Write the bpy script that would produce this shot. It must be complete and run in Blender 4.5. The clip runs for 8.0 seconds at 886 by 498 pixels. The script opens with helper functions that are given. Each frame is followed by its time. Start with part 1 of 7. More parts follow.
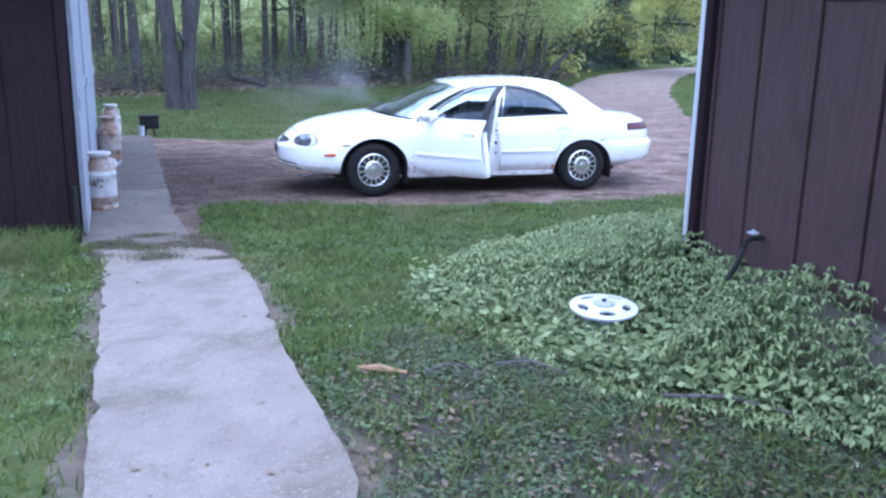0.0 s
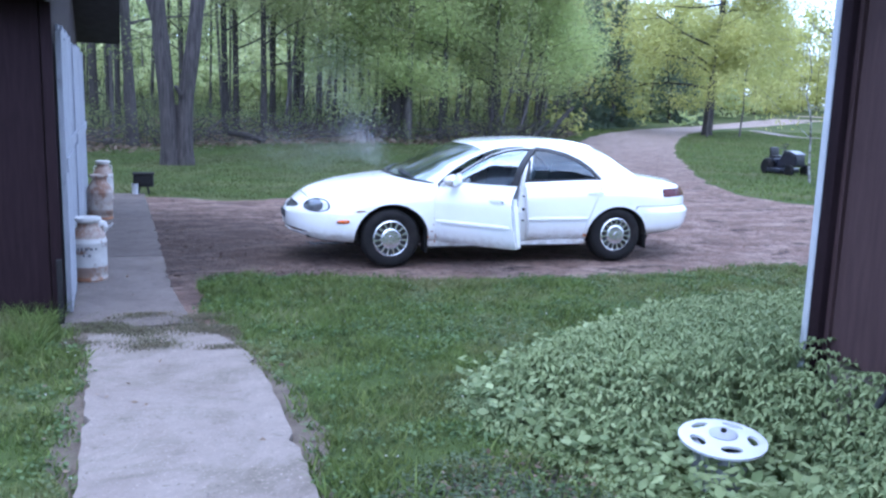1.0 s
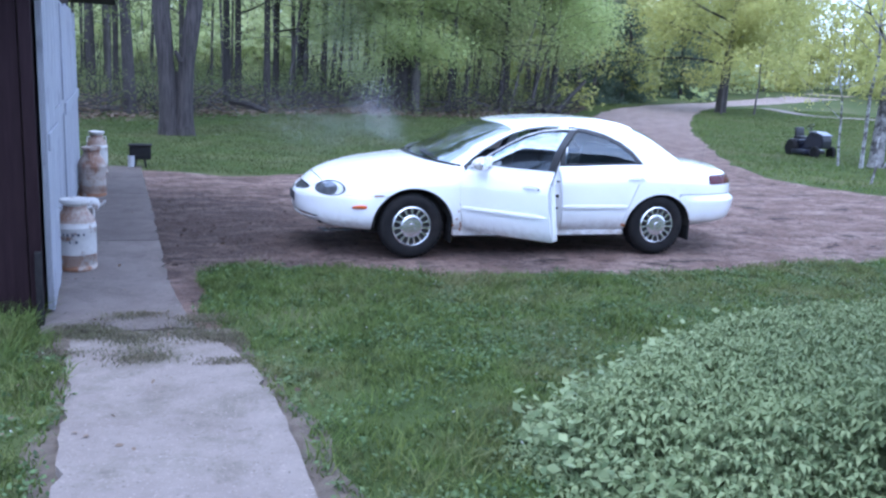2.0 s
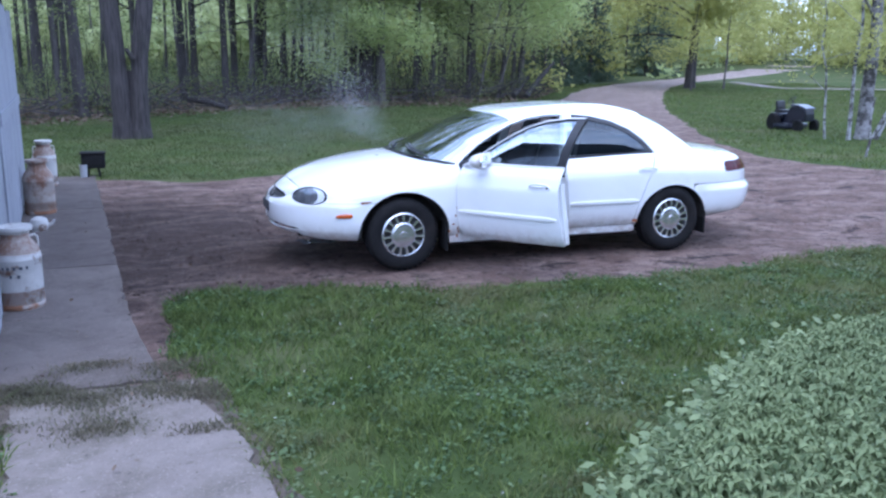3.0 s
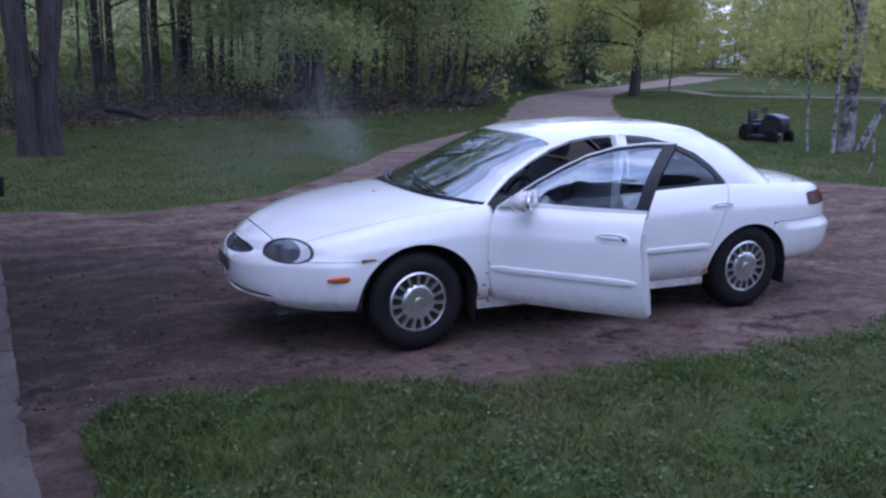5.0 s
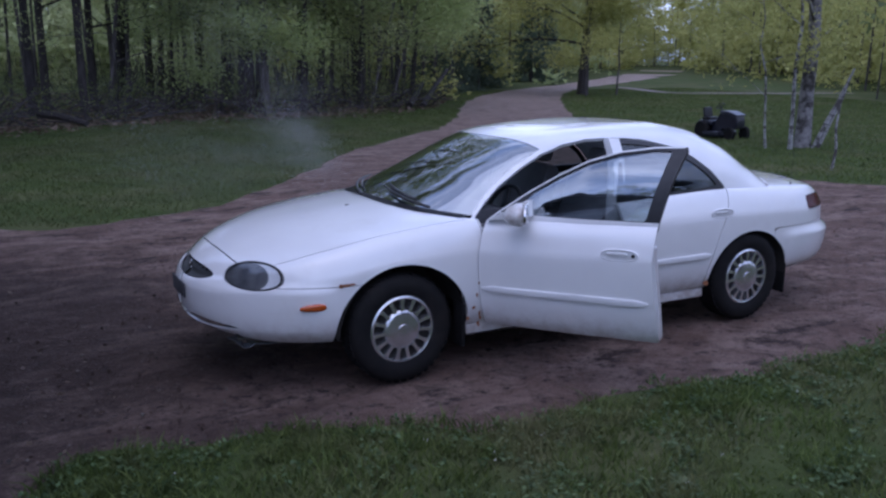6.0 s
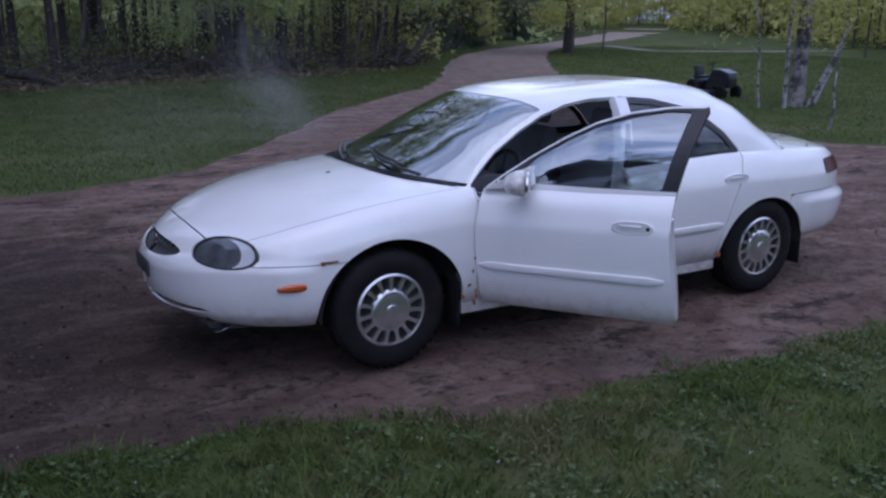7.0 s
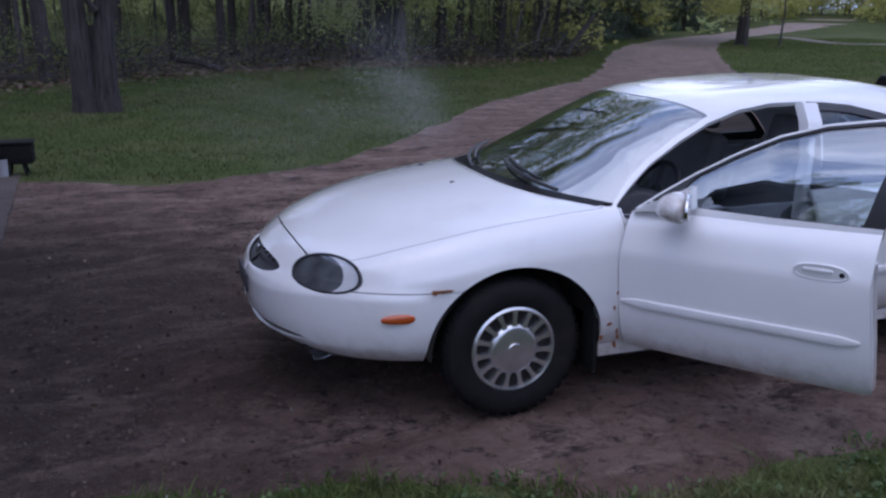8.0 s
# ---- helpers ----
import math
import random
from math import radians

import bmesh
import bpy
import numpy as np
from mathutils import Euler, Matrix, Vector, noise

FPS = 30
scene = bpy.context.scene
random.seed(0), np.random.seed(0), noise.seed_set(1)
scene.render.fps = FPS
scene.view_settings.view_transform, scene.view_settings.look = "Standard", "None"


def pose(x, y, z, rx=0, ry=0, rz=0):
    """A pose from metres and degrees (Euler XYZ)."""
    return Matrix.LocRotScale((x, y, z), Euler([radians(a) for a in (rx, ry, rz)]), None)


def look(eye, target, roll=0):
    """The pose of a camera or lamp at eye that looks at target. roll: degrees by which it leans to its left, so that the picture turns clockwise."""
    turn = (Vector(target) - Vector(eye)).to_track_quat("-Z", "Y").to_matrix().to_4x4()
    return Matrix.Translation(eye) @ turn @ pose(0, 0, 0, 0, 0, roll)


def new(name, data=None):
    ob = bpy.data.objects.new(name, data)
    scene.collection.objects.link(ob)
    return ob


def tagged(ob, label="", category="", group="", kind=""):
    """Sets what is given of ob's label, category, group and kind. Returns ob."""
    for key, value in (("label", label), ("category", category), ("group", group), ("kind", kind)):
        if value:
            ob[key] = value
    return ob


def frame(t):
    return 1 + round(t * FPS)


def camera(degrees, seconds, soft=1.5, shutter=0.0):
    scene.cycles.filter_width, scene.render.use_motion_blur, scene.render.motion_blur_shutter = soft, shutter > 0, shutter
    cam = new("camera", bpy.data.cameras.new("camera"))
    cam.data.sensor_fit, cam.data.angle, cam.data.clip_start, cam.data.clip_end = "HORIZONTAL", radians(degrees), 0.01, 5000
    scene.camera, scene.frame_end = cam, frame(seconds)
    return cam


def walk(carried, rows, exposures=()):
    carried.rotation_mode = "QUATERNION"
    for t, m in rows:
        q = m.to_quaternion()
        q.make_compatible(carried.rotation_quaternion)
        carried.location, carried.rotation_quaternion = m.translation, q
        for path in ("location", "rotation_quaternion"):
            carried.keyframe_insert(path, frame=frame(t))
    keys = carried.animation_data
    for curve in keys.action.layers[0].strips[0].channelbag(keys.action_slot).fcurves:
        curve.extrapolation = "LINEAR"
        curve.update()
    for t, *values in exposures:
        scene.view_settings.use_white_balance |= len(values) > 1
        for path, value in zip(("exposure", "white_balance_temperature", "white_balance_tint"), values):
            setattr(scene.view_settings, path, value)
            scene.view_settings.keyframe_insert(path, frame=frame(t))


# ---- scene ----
cam = camera(54.0, 8.0, soft=2.4)
PATH = [
    (0, (-2.14, -10.272, 1.903), (-1.59, -8.408, 1.43), 1.1),
    (0.5, (-2.249, -9.763, 1.929), (-1.547, -7.941, 1.492), -1.5),
    (1, (-2.221, -9.218, 1.913), (-1.644, -7.335, 1.562), 1.8),
    (1.5, (-2.22, -8.76, 1.892), (-1.654, -6.874, 1.54), 2.5),
    (1.7, (-2.221, -8.564, 1.918), (-1.648, -6.688, 1.526), 3.3),
    (2.8, (-2.176, -7.413, 1.922), (-1.559, -5.563, 1.477), -0.0),
    (3, (-2.181, -7.236, 1.915), (-1.533, -5.397, 1.472), 0.5),
    (3.5, (-2.091, -6.676, 1.92), (-1.459, -4.826, 1.5), -0.2),
    (4, (-2.116, -6.096, 1.904), (-1.449, -4.245, 1.547), -0.8),
    (4.5, (-2.065, -5.529, 1.884), (-1.393, -3.672, 1.571), 0.7),
    (5, (-2.112, -5.019, 1.866), (-1.304, -3.24, 1.44), 0.7),
    (5.2, (-2.085, -4.878, 1.861), (-1.236, -3.127, 1.397), 1.7),
    (6.3, (-2.055, -4.218, 1.852), (-1.09, -2.518, 1.43), -0.7),
    (6.5, (-2.033, -4.138, 1.851), (-1.019, -2.474, 1.401), -0.0),
    (7, (-1.878, -3.906, 1.806), (-0.935, -2.219, 1.293), 0.1),
    (7.5, (-1.73, -3.678, 1.81), (-0.96, -1.905, 1.295), 0.1),
    (8, (-1.47, -3.318, 1.796), (-0.849, -1.495, 1.259), 0.3),
]
walk(cam, [(t, look(eye, target, roll)) for t, eye, target, roll in PATH],
     [(0.0, 1.95, 4860, 17), (0.5, 1.84, 4860, 16), (1.5, 1.78, 4860, 16), (3.5, 1.34, 4940, 19), (4.5, 0.92, 4970, 27), (5.0, 0.44, 5040, 28), (6.5, 0.0, 5180, 26), (8.0, 0.12, 5400, 25)])

# ---- light ----
world = bpy.data.worlds.new("evening_sky")
scene.world = world
world.use_nodes = True
wn = world.node_tree
wn.nodes.clear()
sky = wn.nodes.new("ShaderNodeTexSky")
sky.sky_type = "NISHITA"
sky.sun_disc = False
sky.sun_elevation = radians(72)
sky.sun_rotation = radians(214)
sky.dust_density = 4.0
sky.air_density = 1.2
bg = wn.nodes.new("ShaderNodeBackground")
bg.inputs["Strength"].default_value = 0.15
wout = wn.nodes.new("ShaderNodeOutputWorld")
cloud = wn.nodes.new("ShaderNodeMix")          # thin overcast over the clear sky
cloud.data_type = "RGBA"
cloud.inputs[0].default_value = 0.72
sky_at = wn.nodes.new("ShaderNodeTexCoord")
puff = wn.nodes.new("ShaderNodeTexNoise")      # broken cloud layer
puff.inputs["Scale"].default_value = 3.2
puff.inputs["Detail"].default_value = 8.0
puff.inputs["Roughness"].default_value = 0.6
puff.inputs["Distortion"].default_value = 0.5
squash = wn.nodes.new("ShaderNodeMapping")
squash.inputs["Scale"].default_value = (1.0, 1.0, 2.6)
tone = wn.nodes.new("ShaderNodeValToRGB")
tone.color_ramp.elements[0].position, tone.color_ramp.elements[0].color = 0.40, (0.36, 0.44, 0.58, 1)
tone.color_ramp.elements[1].position, tone.color_ramp.elements[1].color = 0.60, (1.0, 1.0, 1.0, 1)
lift_up = wn.nodes.new("ShaderNodeMix")
lift_up.data_type = "RGBA"
lift_up.blend_type = "MULTIPLY"
lift_up.inputs[0].default_value = 1.0
lift_up.inputs[7].default_value = (11.0, 11.3, 11.8, 1)
wn.links.new(sky_at.outputs["Generated"], squash.inputs["Vector"])
wn.links.new(squash.outputs[0], puff.inputs["Vector"])
wn.links.new(puff.outputs["Fac"], tone.inputs["Fac"])
high = wn.nodes.new("ShaderNodeSeparateXYZ")    # the cloud thins out overhead
thin = wn.nodes.new("ShaderNodeMapRange")
thin.inputs["From Min"].default_value, thin.inputs["From Max"].default_value = 0.60, 0.92
thin.inputs["To Min"].default_value, thin.inputs["To Max"].default_value = 1.0, 0.42
wn.links.new(sky_at.outputs["Generated"], high.inputs[0])
wn.links.new(high.outputs["Z"], thin.inputs["Value"])
deep = wn.nodes.new("ShaderNodeMix")
deep.data_type = "RGBA"
deep.blend_type = "MULTIPLY"
deep.inputs[0].default_value = 1.0
wn.links.new(tone.outputs[0], lift_up.inputs[6])
wn.links.new(lift_up.outputs[2], deep.inputs[6])
wn.links.new(thin.outputs[0], deep.inputs[7])
wn.links.new(deep.outputs[2], cloud.inputs[7])
wn.links.new(sky.outputs[0], cloud.inputs[6])
wn.links.new(cloud.outputs[2], bg.inputs[0])
wn.links.new(bg.outputs[0], wout.inputs[0])
sun = new("sun", bpy.data.lights.new("sun", "SUN"))
sun.data.energy = 0.45
sun.data.angle = radians(70)
sun.data.color = (1.0, 0.97, 0.92)
sun.matrix_world = look((-4, -6, 22), (0, 0, 0))


# ---- materials ----
def nodes_of(name):
    m = bpy.data.materials.new(name)
    m.use_nodes = True
    nt = m.node_tree
    return m, nt, nt.nodes["Principled BSDF"]


def noise_ramp(nt, coord, scale, lo, hi, detail=6.0, rough=0.6, dist=0.0):
    n = nt.nodes.new("ShaderNodeTexNoise")
    n.inputs["Scale"].default_value = scale
    n.inputs["Detail"].default_value = detail
    n.inputs["Roughness"].default_value = rough
    n.inputs["Distortion"].default_value = dist
    nt.links.new(coord, n.inputs["Vector"])
    r = nt.nodes.new("ShaderNodeMapRange")
    r.inputs["From Min"].default_value = lo
    r.inputs["From Max"].default_value = hi
    nt.links.new(n.outputs["Fac"], r.inputs["Value"])
    return r.outputs["Result"], n.outputs["Fac"]


def blend(nt, fac, a, b, mode="MIX"):
    m = nt.nodes.new("ShaderNodeMix")
    m.data_type = "RGBA"
    m.blend_type = mode
    for sock, val in ((m.inputs[0], fac), (m.inputs[6], a), (m.inputs[7], b)):
        if isinstance(val, bpy.types.NodeSocket):
            nt.links.new(val, sock)
        elif isinstance(val, (int, float)):
            sock.default_value = val
        else:
            sock.default_value = (*val, 1)
    return m.outputs[2]


def surface(name, c1, c2, scale=8.0, rough=0.6, bump=0.2, fine=60.0, metal=0.0, c3=None, s3=1.5, lo3=0.55, hi3=0.7,
            stretch=None, coat=0.0, rand=0.0, bump_dist=0.01, spec=0.5):
    """Two colours mixed by noise, a larger stain in a third, fine relief."""
    m, nt, p = nodes_of(name)
    tc = nt.nodes.new("ShaderNodeTexCoord")
    coord = tc.outputs["Object"]
    if stretch:
        mp = nt.nodes.new("ShaderNodeMapping")
        mp.inputs["Scale"].default_value = stretch
        nt.links.new(coord, mp.inputs["Vector"])
        coord = mp.outputs[0]
    f, _ = noise_ramp(nt, coord, scale, 0.3, 0.7)
    col = blend(nt, f, c1, c2)
    if c3:
        g, _ = noise_ramp(nt, tc.outputs["Object"], s3, lo3, hi3, 8.0, 0.65)
        col = blend(nt, g, col, c3)
    if rand:
        oi = nt.nodes.new("ShaderNodeObjectInfo")
        hs = nt.nodes.new("ShaderNodeHueSaturation")
        mr = nt.nodes.new("ShaderNodeMapRange")
        mr.inputs["To Min"].default_value = 1 - rand
        mr.inputs["To Max"].default_value = 1 + rand
        nt.links.new(oi.outputs["Random"], mr.inputs["Value"])
        nt.links.new(mr.outputs[0], hs.inputs["Value"])
        nt.links.new(col, hs.inputs["Color"])
        col = hs.outputs[0]
    nt.links.new(col, p.inputs["Base Color"])
    p.inputs["Roughness"].default_value = rough
    p.inputs["Metallic"].default_value = metal
    p.inputs["Coat Weight"].default_value = coat
    p.inputs["Specular IOR Level"].default_value = spec
    if bump:
        _, h = noise_ramp(nt, coord, fine, 0, 1)
        b = nt.nodes.new("ShaderNodeBump")
        b.inputs["Strength"].default_value = bump
        b.inputs["Distance"].default_value = bump_dist
        nt.links.new(h, b.inputs["Height"])
        nt.links.new(b.outputs[0], p.inputs["Normal"])
    return m


def leaf_material(name, c1, c2, c3=None, through_light=0.6, scale=0.8):
    """Leaves that let light through; colour varies leaf by leaf and patch by patch."""
    m, nt, p = nodes_of(name)
    geo = nt.nodes.new("ShaderNodeNewGeometry")
    col = blend(nt, geo.outputs["Random Per Island"], c1, c2)
    if c3:
        tc = nt.nodes.new("ShaderNodeTexCoord")
        f, _ = noise_ramp(nt, tc.outputs["Object"], scale, 0.4, 0.65)
        col = blend(nt, f, col, c3)
    nt.links.new(col, p.inputs["Base Color"])
    p.inputs["Roughness"].default_value = 0.6
    p.inputs["Specular IOR Level"].default_value = 0.25
    t = nt.nodes.new("ShaderNodeBsdfTranslucent")
    nt.links.new(col, t.inputs["Color"])
    mx = nt.nodes.new("ShaderNodeMixShader")
    mx.inputs[0].default_value = through_light
    out = nt.nodes["Material Output"]
    nt.links.new(p.outputs[0], mx.inputs[1])
    nt.links.new(t.outputs[0], mx.inputs[2])
    nt.links.new(mx.outputs[0], out.inputs["Surface"])
    return m


def glass_material(name, tint, gloss=0.05, rough=0.0):
    """Tinted pane: each face mirrors a little, more at a grazing angle, and lets the rest through."""
    m, nt, p = nodes_of(name)
    nt.nodes.remove(p)
    tr = nt.nodes.new("ShaderNodeBsdfTransparent")
    tr.inputs[0].default_value = (*tint, 1)
    gl = nt.nodes.new("ShaderNodeBsdfGlossy")
    gl.inputs["Roughness"].default_value = rough
    gl.inputs["Color"].default_value = (0.94, 0.97, 1.0, 1)
    lw = nt.nodes.new("ShaderNodeLayerWeight")
    pw = nt.nodes.new("ShaderNodeMath")
    pw.operation = "POWER"
    pw.inputs[1].default_value = 4.0
    nt.links.new(lw.outputs["Facing"], pw.inputs[0])
    mr = nt.nodes.new("ShaderNodeMapRange")
    mr.inputs["To Min"].default_value = gloss
    mr.inputs["To Max"].default_value = 0.9
    nt.links.new(pw.outputs[0], mr.inputs["Value"])
    mx = nt.nodes.new("ShaderNodeMixShader")
    nt.links.new(mr.outputs[0], mx.inputs[0])
    nt.links.new(tr.outputs[0], mx.inputs[1])
    nt.links.new(gl.outputs[0], mx.inputs[2])
    nt.links.new(mx.outputs[0], nt.nodes["Material Output"].inputs["Surface"])
    return m


M = {}
M["car_paint"] = surface("white_car_paint", (0.84, 0.84, 0.835), (0.80, 0.80, 0.80), 3.0, 0.20, 0.015, 300.0, coat=0.9,
                         c3=(0.75, 0.74, 0.72), s3=2.2, lo3=0.58, hi3=0.8)
def road_dirt(m, top, strength):
    """Thin brown road splash that thins out upward over the lower panels."""
    nt = m.node_tree
    p = nt.nodes["Principled BSDF"]
    was = p.inputs["Base Color"].links[0].from_socket
    tc = nt.nodes.new("ShaderNodeTexCoord")
    sep = nt.nodes.new("ShaderNodeSeparateXYZ")
    nt.links.new(tc.outputs["Object"], sep.inputs[0])
    mr = nt.nodes.new("ShaderNodeMapRange")
    mr.inputs["From Min"].default_value = top
    mr.inputs["From Max"].default_value = 0.22
    mr.inputs["To Max"].default_value = strength
    nt.links.new(sep.outputs["Z"], mr.inputs["Value"])
    f, _ = noise_ramp(nt, tc.outputs["Object"], 9.0, 0.32, 0.62, 8.0, 0.75)
    mul = nt.nodes.new("ShaderNodeMath")
    mul.operation = "MULTIPLY"
    nt.links.new(mr.outputs[0], mul.inputs[0])
    nt.links.new(f, mul.inputs[1])
    nt.links.new(blend(nt, mul.outputs[0], was, (0.30, 0.23, 0.18)), p.inputs["Base Color"])


road_dirt(M["car_paint"], 0.46, 0.75)
M["car_trim"] = surface("white_plastic_molding", (0.78, 0.78, 0.78), (0.72, 0.72, 0.72), 9.0, 0.4, 0.03, 200.0)
road_dirt(M["car_trim"], 0.40, 0.85)
M["rust"] = surface("rust", (0.20, 0.075, 0.03), (0.33, 0.14, 0.06), 40.0, 0.9, 0.5, 150.0)
M["black_plastic"] = surface("black_plastic", (0.018, 0.018, 0.02), (0.03, 0.03, 0.032), 20.0, 0.45, 0.05, 200.0)
M["rubber"] = surface("tyre_rubber", (0.009, 0.009, 0.010), (0.016, 0.015, 0.015), 12.0, 0.85, 0.2, 120.0, c3=(0.026, 0.021, 0.019), s3=5.0, lo3=0.5, hi3=0.85, spec=0.2)
M["underbody"] = surface("dark_underbody", (0.015, 0.014, 0.013), (0.03, 0.026, 0.023), 10.0, 0.9, 0.3, 50.0)
M["chrome"] = surface("chrome", (0.75, 0.76, 0.78), (0.68, 0.69, 0.7), 8.0, 0.13, 0.02, 90.0, metal=1.0)
M["hubcap"] = surface("silver_hubcap", (0.70, 0.71, 0.72), (0.58, 0.585, 0.59), 14.0, 0.22, 0.05, 120.0, metal=0.85, c3=(0.34, 0.30, 0.27), s3=9.0, lo3=0.62, hi3=0.82)
M["amber"] = surface("amber_lens", (0.52, 0.10, 0.012), (0.40, 0.07, 0.010), 60.0, 0.15, 0.1, 200.0, coat=0.5)
M["red_lens"] = surface("red_lens", (0.085, 0.003, 0.010), (0.045, 0.002, 0.007), 60.0, 0.2, 0.1, 200.0, spec=0.25)
M["lamp_dark"] = surface("lamp_reflector", (0.045, 0.047, 0.052), (0.17, 0.175, 0.185), 9.0, 0.45, 0.3, 30.0, metal=0.1)
M["glass"] = glass_material("tinted_glass", (0.62, 0.66, 0.68), 0.06)
M["windshield_glass"] = glass_material("windshield_glass", (0.55, 0.60, 0.62), 0.42)
M["door_glass"] = glass_material("door_glass", (0.66, 0.71, 0.73), 0.24)
M["lens"] = glass_material("clear_lens", (0.93, 0.94, 0.95), 0.04)
M["interior"] = surface("grey_upholstery", (0.05, 0.05, 0.055), (0.08, 0.08, 0.088), 30.0, 0.9, 0.3, 200.0)
M["interior_light"] = surface("pale_grey_trim", (0.26, 0.265, 0.28), (0.21, 0.215, 0.23), 12.0, 0.6, 0.1, 150.0)


def dirt_material():
    """Trodden red-brown dirt: wheel streaks, damp patches, crumbs and ruts."""
    m, nt, p = nodes_of("trodden_red_brown_dirt")
    tc = nt.nodes.new("ShaderNodeTexCoord")
    co = tc.outputs["Object"]
    mp = nt.nodes.new("ShaderNodeMapping")
    mp.inputs["Scale"].default_value = (0.85, 1.7, 1.0)
    mp.inputs["Rotation"].default_value = (0, 0, radians(6))
    nt.links.new(co, mp.inputs["Vector"])
    f1, _ = noise_ramp(nt, co, 2.3, 0.32, 0.68, 8.0, 0.7)
    col = blend(nt, f1, (0.180, 0.112, 0.088), (0.300, 0.205, 0.166))
    # damp ground full of rotted leaves at the shed end of the drive
    zone = nt.nodes.new("ShaderNodeMapping")
    zone.inputs["Scale"].default_value = (1 / 2.0, 1 / 2.9, 0.0)
    zone.inputs["Location"].default_value = (2.1 / 2.0, -1.9 / 2.9, 0.0)
    nt.links.new(co, zone.inputs["Vector"])
    away = nt.nodes.new("ShaderNodeVectorMath")
    away.operation = "LENGTH"
    nt.links.new(zone.outputs[0], away.inputs[0])
    _, ragged = noise_ramp(nt, co, 1.6, 0, 1, 8.0, 0.7)
    sub = nt.nodes.new("ShaderNodeMath")
    sub.operation = "MULTIPLY_ADD"
    sub.inputs[1].default_value = 1.6
    nt.links.new(ragged, sub.inputs[0])
    nt.links.new(away.outputs["Value"], sub.inputs[2])
    damp = nt.nodes.new("ShaderNodeMapRange")
    damp.inputs["From Min"].default_value, damp.inputs["From Max"].default_value = 2.0, 1.35
    damp.inputs["To Max"].default_value = 0.9
    nt.links.new(sub.outputs[0], damp.inputs["Value"])
    col = blend(nt, damp.outputs[0], col, (0.072, 0.049, 0.041))
    f2, h2 = noise_ramp(nt, mp.outputs[0], 1.3, 0.46, 0.64, 7.0, 0.7, 0.4)
    worn = nt.nodes.new("ShaderNodeMath")        # wear shows less where the ground is damp
    worn.operation = "MULTIPLY_ADD"
    worn.inputs[1].default_value, worn.inputs[2].default_value = -0.72, 1.0
    nt.links.new(damp.outputs[0], worn.inputs[0])
    shown = nt.nodes.new("ShaderNodeMath")
    shown.operation = "MULTIPLY"
    nt.links.new(worn.outputs[0], shown.inputs[0])
    nt.links.new(f2, shown.inputs[1])
    col = blend(nt, shown.outputs[0], col, (0.400, 0.290, 0.240))
    f3, h3 = noise_ramp(nt, mp.outputs[0], 1.2, 0.56, 0.64, 9.0, 0.75, 0.3)
    col = blend(nt, f3, col, (0.062, 0.043, 0.039))
    f6, _ = noise_ramp(nt, co, 4.2, 0.50, 0.62, 9.0, 0.78, 0.6)
    col = blend(nt, f6, col, blend(nt, 0.6, col, (0.070, 0.047, 0.040)))
    # dry pale gravel where the drive runs off round the bend
    axes = nt.nodes.new("ShaderNodeSeparateXYZ")
    nt.links.new(co, axes.inputs[0])
    gravel = nt.nodes.new("ShaderNodeMapRange")
    gravel.inputs["From Min"].default_value, gravel.inputs["From Max"].default_value = 8.0, 34.0
    gravel.inputs["To Max"].default_value = 0.8
    nt.links.new(axes.outputs["Y"], gravel.inputs["Value"])
    col = blend(nt, gravel.outputs[0], col, blend(nt, f1, (0.320, 0.252, 0.222), (0.450, 0.372, 0.335)))
    f4, h4 = noise_ramp(nt, co, 11.0, 0.55, 0.64, 8.0, 0.75)
    col = blend(nt, f4, col, (0.050, 0.035, 0.032))
    f5, _ = noise_ramp(nt, co, 45.0, 0.64, 0.70, 3.0, 0.6)
    col = blend(nt, f5, col, (0.30, 0.235, 0.21))
    nt.links.new(col, p.inputs["Base Color"])
    p.inputs["Roughness"].default_value = 0.9
    p.inputs["Specular IOR Level"].default_value = 0.3
    _, big = noise_ramp(nt, mp.outputs[0], 4.0, 0, 1, 8.0, 0.7)
    _, small = noise_ramp(nt, co, 28.0, 0, 1, 6.0, 0.7)
    last = None
    for h, strength, dist in ((big, 1.0, 0.12), (small, 1.0, 0.06)):
        b = nt.nodes.new("ShaderNodeBump")
        b.inputs["Strength"].default_value = strength
        b.inputs["Distance"].default_value = dist
        nt.links.new(h, b.inputs["Height"])
        if last:
            nt.links.new(last, b.inputs["Normal"])
        last = b.outputs[0]
    nt.links.new(last, p.inputs["Normal"])
    return m


M["dirt"] = dirt_material()
M["soil"] = surface("lawn_soil", (0.040, 0.060, 0.018), (0.070, 0.092, 0.030), 2.2, 0.95, 0.6, 40.0, c3=(0.105, 0.104, 0.050), s3=0.45, lo3=0.46, hi3=0.66, spec=0.08)


